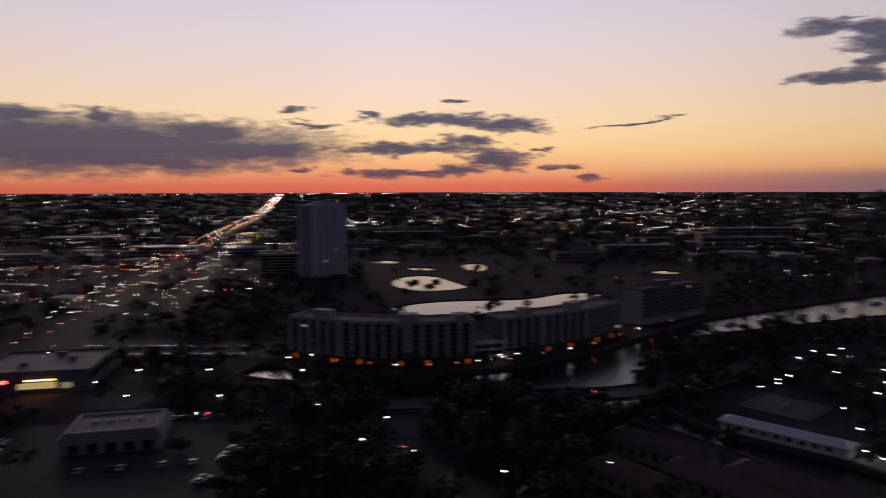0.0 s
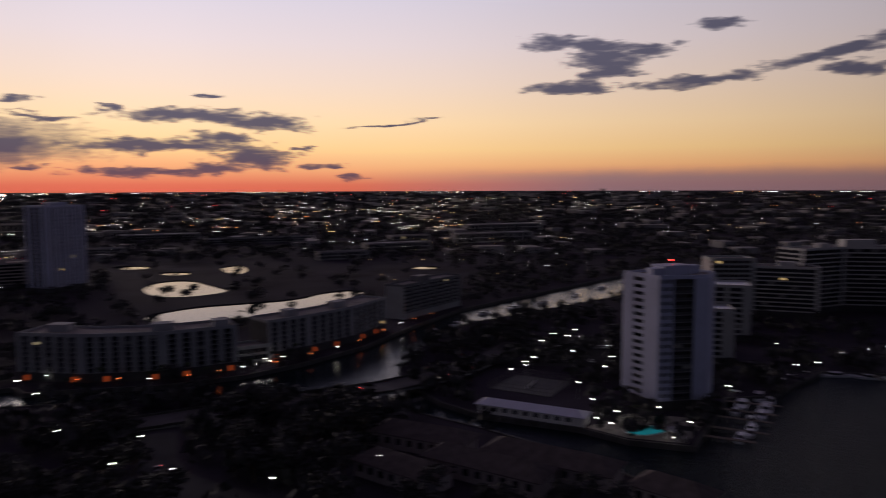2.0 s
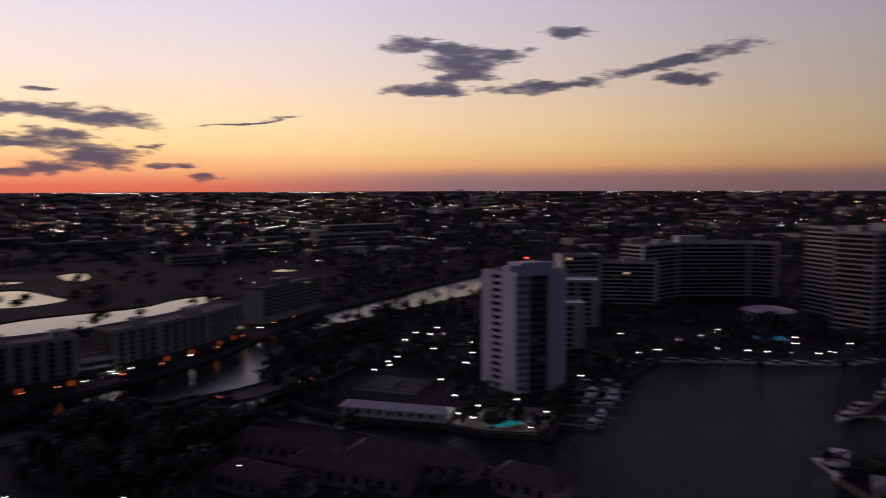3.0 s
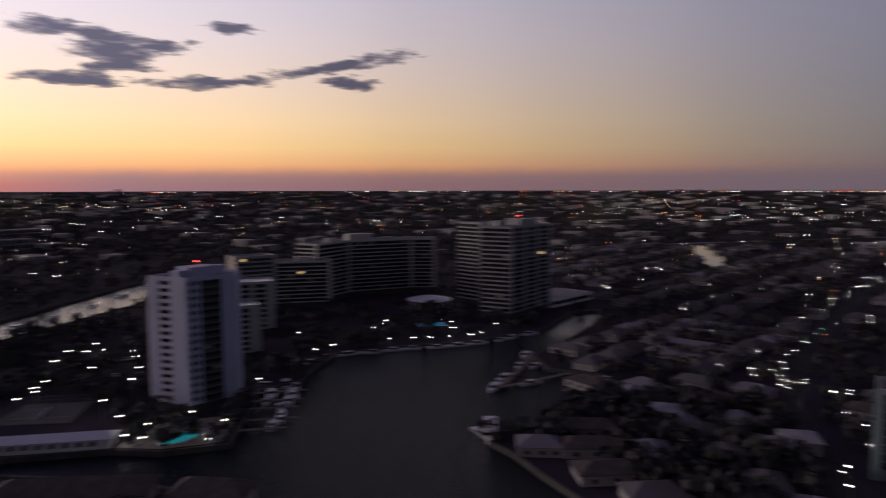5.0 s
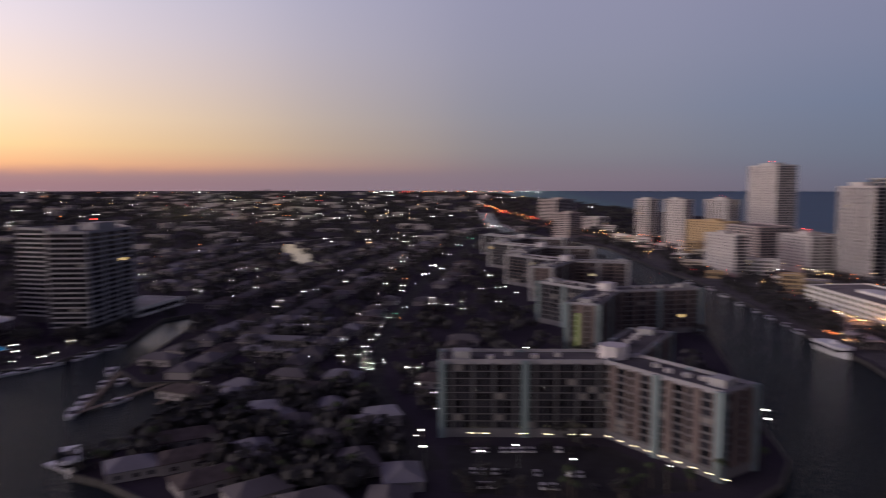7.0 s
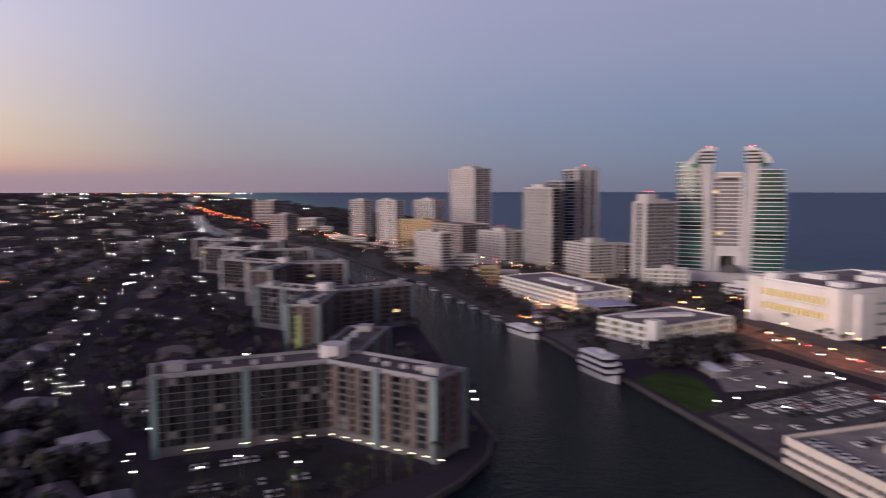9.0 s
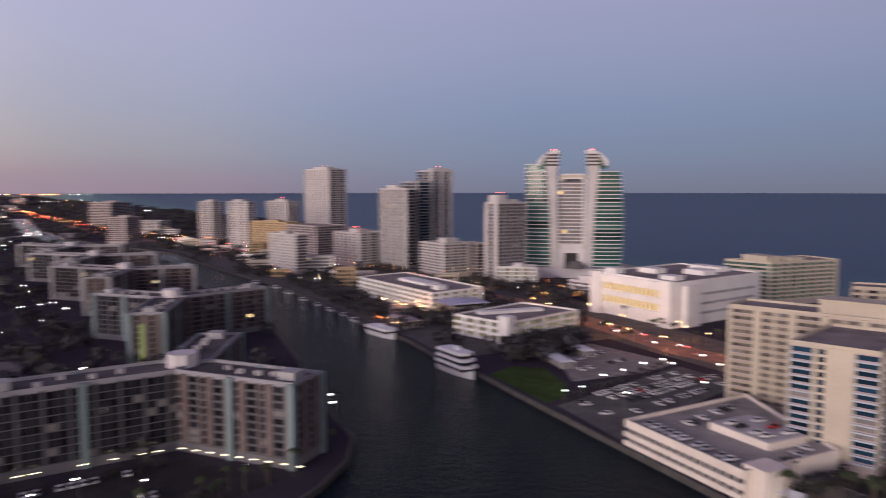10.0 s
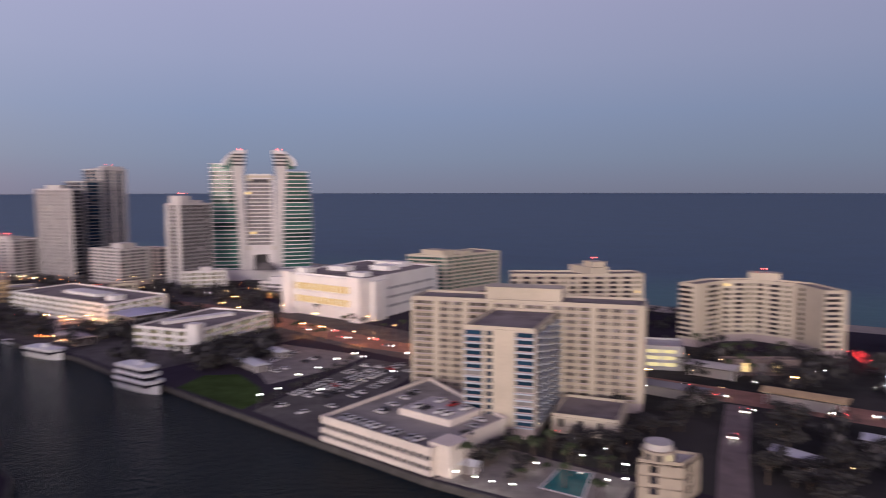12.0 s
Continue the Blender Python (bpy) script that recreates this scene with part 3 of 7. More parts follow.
def lay_strip(name, label, points, width, material, z=0.06, thick=0.05):
    pts = refine(points)
    ROADS.append((points, width / 2))
    left, right = strip(pts, width)
    bm = bmesh.new()
    rows = []
    for l, r in zip(left, right):
        zl = ground_z(l.x, l.y) + z
        rows.append((bm.verts.new((l.x, l.y, zl)), bm.verts.new((r.x, r.y, zl)), bm.verts.new((l.x, l.y, zl - thick)), bm.verts.new((r.x, r.y, zl - thick))))
    for a, b in zip(rows, rows[1:]):
        for i, j in ((0, 1), (1, 3), (3, 2), (2, 0)):
            bm.faces.new((a[i], a[j], b[j], b[i]))
    bmesh.ops.recalc_face_normals(bm, faces=bm.faces)
    return tagged(new(name, mesh_of(name, bm, material)), label, name, kind="structure")


def lay_area(name, label, poly, material, z=0.05):
    me = mesh_of(name, prism(poly, -0.2, z), material)
    return tagged(new(name, me), label, name, kind="structure")




def islet(x, y, r, seed):
    """A low islet in a pond: an uneven mound of earth with scrub on it."""
    rr = random.Random(seed)
    ob = thing("islet", (x, y, -0.6), "low scrubby earth islet in the golf pond", "islet", "pond islets")
    ring = [(x + r * 1.6 * rr.uniform(0.7, 1.1) * math.cos(i * math.pi / 7), y + r * rr.uniform(0.7, 1.1) * math.sin(i * math.pi / 7)) for i in range(14)]
    part("mound", prism(ring, -1.2, 0.3, [(x + (px - x) * 0.6, y + (py - y) * 0.6) for px, py in ring]), M_LAND, ob)
    bm = bmesh.new()
    for _ in range(60):
        c = Vector((x + rr.gauss(0, r * 0.5), y + rr.gauss(0, r * 0.3), rr.uniform(0.3, 1.8)))
        u, t = Vector((rr.gauss(0, 1), rr.gauss(0, 1), rr.gauss(0, 0.6))).normalized(), Vector((rr.gauss(0, 1), rr.gauss(0, 1), rr.gauss(0, 1))).normalized()
        bm.faces.new([bm.verts.new(c + q) for q in (u, t * 0.6, -u, -t * 0.6)])
    tagged(part("scrub", bm, M_LEAF, ob), kind="stuff")


for k, (x, y, r) in enumerate(((-25, 640, 3), (-6, 643, 4), (-12, 612, 4), (38, 770, 3), (-24, 745, 2))):
    islet(x, y, r, k)

BOULEVARD = [(-185, 300), (-219, 405), (-238, 483), (-265, 598), (-288, 703), (-312, 850), (-377, 1202), (-455, 1640), (-560, 2200), (-720, 3000), (-960, 4200)]
BRIDGE_ROAD = [(-120, 262), (-30, 268), (34, 274), (70, 278), (100, 290), (135, 318), (190, 376), (230, 450), (320, 640), (420, 900)]
lay_strip("road", "wide asphalt boulevard running west with lamps and traffic", BOULEVARD, 26, M_ASPHALT)
lay_strip("road", "asphalt side road with street lamps", [(-186, 462), (-205, 564), (-214, 616), (-243, 754), (-276, 927), (-328, 1200)], 14, M_ASPHALT, 0.04)
lay_strip("road", "asphalt road lined with orange lamps", [(-520, 610), (-410, 654), (-330, 690), (-290, 700)], 16, M_ASPHALT, 0.03)
lay_strip("road", "asphalt road through the house quarter", [(205, 10), (300, 40), (410, 46), (600, 40), (900, 10), (1400, -60)], 9, M_ASPHALT, 0.03)
lay_strip("road", "coastal road paved in red under orange lamps", [(-300, -290), (60, -302), (180, -304), (240, -300), (330, -318), (430, -330), (600, -310), (760, -300), (1000, -296), (1082, -272), (1203, -226), (1330, -186), (1553, -166), (1882, -138), (2192, -100), (2623, -70)], 20, M_BRICKROAD)
lay_strip("road", "narrow grey-red paved street between gardens", [(34, -190), (42, -230), (52, -290)], 9, surface("faded_paving", (0.2, 0.16, 0.155), 0.85, scale=0.15, fine=2.0), 0.03)
lay_strip("road", "asphalt driveway at the strip shops", [(-160, 262), (-110, 260), (-60, 250), (-30, 200)], 9, M_ASPHALT, 0.03)
lay_strip("road", "pale avenue crossing the northern town", [(700, 640), (900, 420), (1300, 120), (1500, -50)], 14, M_PAVING, 0.03)
lay_area("parking_lot", "asphalt parking lot beside the seawall", [(205, -182.5), (163, -174), (176, -215), (186, -270), (221, -272), (213, -225)], M_LOT)
lay_area("plaza", "paved plaza with low sheds behind the lawn", [(228, -211), (222, -248), (226, -276), (282, -272), (262, -232)], M_PAVING, 0.04)
lay_area("lawn", "green waterside lawn behind the seawall", [(257, -187), (210, -181), (213, -194), (228, -206), (252, -216), (264, -206)], M_GRASS, 0.06)
lay_area("parking_lot", "asphalt parking lot at the curved wings", [(190, 4), (186, -40), (194, -66), (226, -47), (226, 6)], M_ASPHALT)
lay_area("parking_lot", "lamp-lit parking lot behind the tennis court", [(140, 300), (180, 286), (214, 338), (190, 362), (160, 332)], M_ASPHALT)
lay_area("terrace", "pale paved pool terrace at the waterside tower", [(126, 214), (134, 200), (149, 189), (172, 207), (150, 222)], M_PAVING)
lay_area("paved_ground", "worn pavement of the coastal strip", [(1300, -180), (1150, -158), (1058, -188), (979, -206), (744, -202), (608, -211), (485, -204), (385, -196), (345, -197), (292, -188), (284, -290), (240, -284), (190, -280), (180, -330), (300, -345), (500, -400), (1300, -420)], M_LOT, 0.012)
lay_area("paved_ground", "yards and back streets behind the southern beach", [(112, -200), (60, -200), (-90, -190), (-90, -380), (20, -400), (110, -385), (170, -345), (176, -284)], surface("back_yards", (0.036, 0.037, 0.034), 0.95, sheen=0.1, scale=0.06, vary=0.4, second=(0.06, 0.057, 0.055)), 0.01)
lay_area("terrace", "pale paved pool deck beside the beige tower", [(112, -167), (60, -168), (62, -196), (106, -200)], M_PAVING)
lay_area("parking_lot", "worn asphalt parking lot round the small bank", [(-150, 178), (-60, 186), (-52, 250), (-84, 258), (-150, 246)], surface("worn_asphalt", (0.038, 0.035, 0.04), 0.9, scale=0.1, vary=0.3), 0.02)
lay_area("parking_lot", "worn asphalt forecourt of the shops", [(-210, 255), (-120, 268), (-110, 300), (-140, 330), (-145, 290), (-205, 276)], bpy.data.materials["worn_asphalt"], 0.02)
lay_area("parking_lot", "open boat and car yard behind the canal", [(-205, 340), (-120, 345), (-84, 352), (-90, 385), (-205, 395)], bpy.data.materials["worn_asphalt"], 0.02)
lay_strip("drive", "pale looping drive between dark trees", [(-16, 274), (-15, 250), (-15, 232), (-10, 214), (1, 200), (14, 186)], 12, bpy.data.materials["worn_asphalt"], 0.04)
lay_strip("beach", "pale sand beach along the ocean", [(-1200, -532), (-300, -500), (31, -490), (122, -494), (200, -508), (330, -548), (500, -578), (800, -608), (1100, -638), (1700, -676), (2400, -626), (3300, -456)], 24, M_SAND, 0.03)


def lay_bridge():
    ob = thing("road_bridge", (50, 276, 0), "low concrete road bridge crossing the canal", "bridge")
    pts = refine([(-30, 268), (34, 274), (70, 278), (100, 290), (135, 318), (160, 345)], 8)
    left, right = strip(pts, 15)
    for name, wide, z0, z1, mat, label in (("deck", 0, 0.3, 1.3, M_GREY, ""), ("roadway", -0.8, 1.3, 1.36, M_LOT, "worn grey roadway")):
        bm = bmesh.new()
        rows = []
        for i, (l, r) in enumerate(zip(left, right)):
            s = i / (len(left) - 1)
            lift = 2.2 * math.sin(math.pi * s) - 1.0
            o = (l - r).normalized() * wide / 2
            l2, r2 = l + o, r - o
            rows.append([bm.verts.new((p.x, p.y, z + lift)) for p, z in ((l2, z1), (r2, z1), (r2, z0), (l2, z0))])
        for a, b in zip(rows, rows[1:]):
            for i in range(4):
                bm.faces.new((a[i], a[(i + 1) % 4], b[(i + 1) % 4], b[i]))
        bm.faces.new(rows[0])
        bm.faces.new(list(reversed(rows[-1])))
        bmesh.ops.recalc_face_normals(bm, faces=bm.faces)
        part(name, bm, mat, ob, label)
    for side in (left, right):
        for i, (p, q) in enumerate(zip(side, side[1:])):
            s = (i + 0.5) / (len(side) - 1)
            lift = 2.2 * math.sin(math.pi * s) - 1.0 + 1.2
            c, d = (p + q) / 2, q - p
            piece("railing", (d.length, 0.3, 0.95), M_SEAWALL, Matrix.Translation((c.x, c.y, lift)) @ Matrix.Rotation(math.atan2(d.y, d.x), 4, "Z"), ob)
    for s in (0.25, 0.36, 0.47, 0.58):
        i = int(s * (len(pts) - 1))
        p = pts[i]
        part("pier", box(-0.8, 0.8, -6, 6, -3.5, 1.2, Matrix.Translation((p[0], p[1], 0)) @ Matrix.Rotation(radians(12), 4, "Z")), M_GREY, ob)
    return ob


lay_bridge()

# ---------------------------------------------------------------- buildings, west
block("tower_block", "dark bluish apartment tower beyond the golf course", [(-132, 650), (-114, 637), (-92, 669), (-110, 682)], 69.5, 21, ["SwSwwSwS", "SwSwS", None, None], M_LILAC, band=M_DIM, core=M_DARKSHADE,
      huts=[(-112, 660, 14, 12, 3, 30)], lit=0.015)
block("office_block", "low pale block with rows of windows beside the tower", slab((-173, 671), (-138, 679), 30), 21.5, 6, ["WW", "WW", None, "WW"], M_MAUVE, core=M_DARKSHADE, huts=[(-158, 688, 8, 6, 3, 10)])
# Near-black core stands for the shade behind the balconies.
curved = dict(wall=M_RIM, band=M_DIM, core=M_DARKSHADE, lit=0.01, band_h=1.0, rail=0.35, balcony=0.5, near=True)


def wing(name, label, front, depth, height, floors, pattern, huts=(), side="WW", **kw):
    """A long building whose front follows several points, left to right."""
    pts = [Vector(p) for p in front]
    back = []
    for i, p in enumerate(pts):
        d = (pts[min(i + 1, len(pts) - 1)] - pts[max(i - 1, 0)]).normalized()
        back.append((p.x - d.y * depth, p.y + d.x * depth))
    poly = list(front) + back[::-1]
    styles = (list(pattern) if isinstance(pattern, (list, tuple)) else [pattern] * (len(front) - 1)) + [side] + [None] * (len(front) - 1) + [side]
    return block(name, label, poly, height, floors, styles, huts=huts, **kw)


front_1 = wing("apartment_block", "long curved grey apartment block with balconies on the canal", [(-77, 351), (-50, 337), (-17, 331), (15, 337)], 18, 20.4, 7, "Sb", huts=[(-60, 354, 9, 6, 3, -20), (-17, 341, 9, 6, 3, 0), (8, 344, 7, 6, 2.6, 8)], **curved)
front_2 = wing("apartment_block", "curved grey apartment block with balconies stepping along the canal", [(30, 350), (51, 360), (77, 377), (102, 403)], 17, 19.0, 6, "Sb", huts=[(42, 366, 7, 6, 3, 28), (70, 384, 9, 6, 3, 35)], side=None, **curved)
block("apartment_block", "grey apartment slab with a pale blank end wall", [(112, 441), (122, 432), (175, 472), (165, 482)], 21.5, 7, [None, "bbS", None, None], M_DIM, core=M_GREY, huts=[(140, 455, 12, 7, 3.4, 37)])
for owner, line in ((front_1, [(-77, 351), (-50, 337), (-17, 331), (15, 337)]), (front_2, [(30, 350), (51, 360), (77, 377), (102, 403)])):
    spots = refine(line, 6.5)
    for k, (p, q) in enumerate(zip(spots, spots[1:])):
        if (k * 7) % 5 < 2:
            piece("archway", (1.9, 0.3, 2.3), G_ARCH, Matrix.Translation(((p[0] + q[0]) / 2, (p[1] + q[1]) / 2, 0.3)) @ Matrix.Rotation(math.atan2(q[1] - p[1], q[0] - p[0]), 4, "Z"), owner)
block("canal_clubhouse", "low pale building between two curved wings", slab((15, 345), (32, 349), 12), 8, 2, ["WW", None, None, None], M_GREY, lobby=1.0)


def long_shed(name, label, a, b, depth, eave, ridge, wall, roof):
    """A long low building with a pitched roof."""
    poly = slab(a, b, depth)
    cx, cy = sum(p[0] for p in poly) / 4, sum(p[1] for p in poly) / 4
    ob = thing(name, (cx, cy, 0), label, "building")
    part("wall", prism(inset(poly, 0.6), 0, eave), wall, ob)
    o = inset(poly, -0.5)
    mid0 = ((o[0][0] + o[3][0]) / 2, (o[0][1] + o[3][1]) / 2)
    mid1 = ((o[1][0] + o[2][0]) / 2, (o[1][1] + o[2][1]) / 2)
    d = (Vector(mid1) - Vector(mid0)).normalized() * depth * 0.45
    mid0, mid1 = (mid0[0] + d.x, mid0[1] + d.y), (mid1[0] - d.x, mid1[1] - d.y)
    bm = bmesh.new()
    low = [bm.verts.new((x, y, eave)) for x, y in o]
    under = [bm.verts.new((x, y, eave - 0.25)) for x, y in o]
    top = [bm.verts.new((*mid0, ridge)), bm.verts.new((*mid1, ridge))]
    bm.faces.new((low[0], low[1], top[1], top[0]))
    bm.faces.new((low[2], low[3], top[0], top[1]))
    bm.faces.new((low[1], low[2], top[1]))
    bm.faces.new((low[3], low[0], top[0]))
    for i in range(4):
        bm.faces.new((under[i], under[(i + 1) % 4], low[(i + 1) % 4], low[i]))
    bm.faces.new(under[::-1])
    part("roof", bm, roof, ob)
    for s in range(3, int((Vector(b) - Vector(a)).length) - 2, 4):
        p = Vector(a) + (Vector(b) - Vector(a)).normalized() * s
        q = Vector(poly[3]) - Vector(a)
        p = p + q.normalized() * 0.6
        turn = math.atan2(b[1] - a[1], b[0] - a[0])
        piece("window_pane", (1.8, 0.06, eave * 0.4), M_GLASS, Matrix.Translation((p.x, p.y, eave * 0.35)) @ Matrix.Rotation(turn, 4, "Z"), ob)
    return ob


long_shed("boat_shed", "long low shed with a white metal roof at the quay", (96, 242), (125, 213), 8, 3.6, 5.2, M_WHITE, M_METALROOF)
for a, b, dep in (((50, 222), (74, 198), 13), ((78, 194), (104, 163), 13), ((60, 196), (84, 166), 12), ((106, 158), (116, 140), 12), ((40, 200), (56, 176), 12)):
    long_shed("row_house", "row of canal houses under a long brown tile roof", a, b, dep, 5.0, 8.2, M_MAUVE, M_TILE)


def tennis_court():
    ob = thing("tennis_court", (131, 267, 0), "fenced dark tennis court beside the lamp-lit parking lot", "tennis court")
    poly = [(113, 270), (131, 250), (150, 267), (133, 286)]
    part("surface", prism(poly, 0, 0.08), M_DARKSHADE, ob, "dark hard court surface")
    for i in range(4):
        a, b = Vector(poly[i]), Vector(poly[(i + 1) % 4])
        d = b - a
        turn = Matrix.Rotation(math.atan2(d.y, d.x), 4, "Z")
        for k in range(int(d.length // 3) + 1):
            p = a + d.normalized() * k * 3
            piece("post", (0.12, 0.12, 3.2), M_POLE, Matrix.Translation((p.x, p.y, 0)), ob)
        c = (a + b) / 2
        for z in (0.1, 1.6, 3.1):
            piece("rail", (d.length, 0.08, 0.08), M_SEAWALL, Matrix.Translation((c.x, c.y, z)) @ turn, ob)
    m = Matrix.Translation((131.5, 268, 0.08)) @ Matrix.Rotation(radians(-45), 4, "Z")
    part("net", box(-0.03, 0.03, -6, 6, 0, 1.0, m), M_WHITE, ob)
    return ob


tennis_court()
# Near-black core and dim rails stand for a shaded balcony recess.
block("tower_block", "slender cool white apartment tower with dark window columns at the marina", [(157, 239), (160, 220), (179, 217), (189, 226), (186, 242)], 50.3, 17, ["=SsWSS", "=swswsBBSSS", "=SSS", None, None], M_LILAC, core=M_DARKSHADE, rail=0.3, rail_mat=M_DIM, balcony=0.3,
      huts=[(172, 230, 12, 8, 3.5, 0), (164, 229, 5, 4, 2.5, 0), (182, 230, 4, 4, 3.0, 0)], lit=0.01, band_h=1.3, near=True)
block("apartment_block", "pale stepped apartment block behind the white tower", slab((263, 316), (279, 304), 22), 30, 9, ["bbS", "WW", None, "WW"], M_GREY, core=M_DARKSHADE, roof=M_METALROOF)
block("apartment_block", "low pale apartment block with a white roof", slab((223, 273), (235, 266), 16), 26, 8, ["bbS", "WW", None, "WW"], M_GREY, core=M_DARKSHADE, roof=M_METALROOF)
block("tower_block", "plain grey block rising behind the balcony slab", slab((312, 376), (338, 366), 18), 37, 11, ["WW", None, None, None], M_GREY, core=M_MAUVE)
# Near-black cores carry the shade between the balcony rows.
wing("apartment_block", "dark slab with long rows of balconies behind the marina", [(335, 371), (368, 343)], 18, 32, 10, "bbb", huts=[(360, 362, 10, 7, 3, -38)], wall=M_BLADE, core=M_DARKSHADE, rail=0.8, balcony=0.7, lit=0.03)
wing("apartment_block", "concave grey apartment block of many balcony rows at the bay", [(371, 359), (410, 363), (456, 337), (466, 322)], 20, 42.5, 13, "bbb", huts=[(424, 366, 20, 9, 5, -25), (396, 370, 8, 6, 3, 5)], wall=M_BLADE, core=M_DARKSHADE, rail=0.8, balcony=0.7, lit=0.03)
block("tower_block", "broad grey tower with white balcony bands beside the channel", [(433, 279), (428, 258), (392, 235), (394, 214), (446, 212), (487, 244)], 58.2, 19, ["=bbb", None, "=bbbb", "=sbbsbbsbbs", None, None], M_RIM, core=M_DARKSHADE, balcony=0.7, rail=0.95,
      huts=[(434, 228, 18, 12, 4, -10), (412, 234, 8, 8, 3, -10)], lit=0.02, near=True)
block("parking_garage", "low pale deck at the foot of the grey tower", slab((447, 211), (500, 203), 30), 5, 1, ["WW", None, None, None], M_WHITE, lobby=0.6, roof=M_ROOFPALE)


def pavilion(x, y, r, h):
    ob = thing("pavilion", (x, y, 0), "round pavilion with a shallow white roof at the bay", "pavilion")
    bm = bmesh.new()
    rings = [(r, h), (r * 1.02, h + 0.4), (r * 0.6, h + 1.9), (r * 0.2, h + 2.6)]
    prev = None
    for rr, z in rings:
        ring = [bm.verts.new((x + rr * math.cos(a * math.pi / 16), y + rr * math.sin(a * math.pi / 16), z)) for a in range(32)]
        if prev:
            for i in range(32):
                bm.faces.new((prev[i], prev[(i + 1) % 32], ring[(i + 1) % 32], ring[i]))
        prev = ring
    bm.faces.new(prev)
    part("roof", bm, M_METALROOF, ob)
    for i in range(16):
        a = i * math.pi / 8
        piece("column", (0.5, 0.5, h), M_WHITE, Matrix.Translation((x + r * 0.92 * math.cos(a), y + r * 0.92 * math.sin(a), 0)), ob)
    part("wall", prism([(x + r * 0.6 * math.cos(i * math.pi / 8), y + r * 0.6 * math.sin(i * math.pi / 8)) for i in range(16)], 0, h), M_DARKSHADE, ob)
    return ob


pavilion(391, 275, 15, 8.0)

# shops at the foot of the boulevard
store = block("shop_building", "low white-roofed shops with a lit yellow front and red sign", [(-192, 283), (-148, 292), (-156, 333), (-200, 324)], 8.5, 1, [None, "WW", None, None], M_DIM, roof=M_DIM, lobby=3.2,
              huts=[(-180, 300, 3, 2, 1.4, 10), (-165, 312, 3, 2, 1.4, 10), (-174, 320, 4, 2, 1.6, 10)])
turn = Matrix.Rotation(math.atan2(9, 44), 4, "Z")
for s, wide, mat, name, z, h in ((26, 12, G_WINDOW, "shop_window", 2.0, 2.6), (10, 6, G_RED, "sign", 4.6, 1.3), (20, 5, G_WINDOW, "shop_window", 2.0, 2.4), (36, 4, G_WINDOWDIM, "shop_window", 1.8, 2.4), (26, 11, G_WARM, "canopy_light", 5.4, 0.25)):
    piece(name, (wide, 0.25, h), mat, Matrix.Translation((-192 + 44 * s / 45, 283 + 9 * s / 45, z)) @ turn, store)
bank_house = thing("bank_building", (-107, 231, 0), "small white building with a flat parapet roof and arched front", "building")
poly = [(-121, 218), (-92, 225), (-97, 247), (-126, 240)]
part("wall", prism(poly, 0, 4.6), M_RIM, bank_house)
part("mansard", prism(inset(poly, -0.8), 4.6, 6.4, inset(poly, 1.2)), M_DIM, bank_house, "sloping grey-brown roof skirt")
outer, inner = inset(poly, 1.2), inset(poly, 1.9)
part("parapet", ring_wall(outer, inner, 6.2, 7.0), M_GREY, bank_house)
part("roof", prism(inner, 5.8, 6.25), M_ROOF, bank_house)
for k in range(5):
    m = Matrix.Translation((-121 + 29 * (k + 0.7) / 5.4, 218 + 7 * (k + 0.7) / 5.4, 0.3)) @ Matrix.Rotation(math.atan2(7, 29), 4, "Z")
    piece("archway", (3.6, 0.1, 2.9), M_GLASS, m, bank_house)
for k in range(4):
    piece("air_conditioner", (1.8, 1.4, 1.1), M_ROOFPALE, Matrix.Translation((-116 + k * 4.5, 232 + k * 1.2, 6.25)), bank_house)

# ---------------------------------------------------------------- buildings, three-winged apartment houses


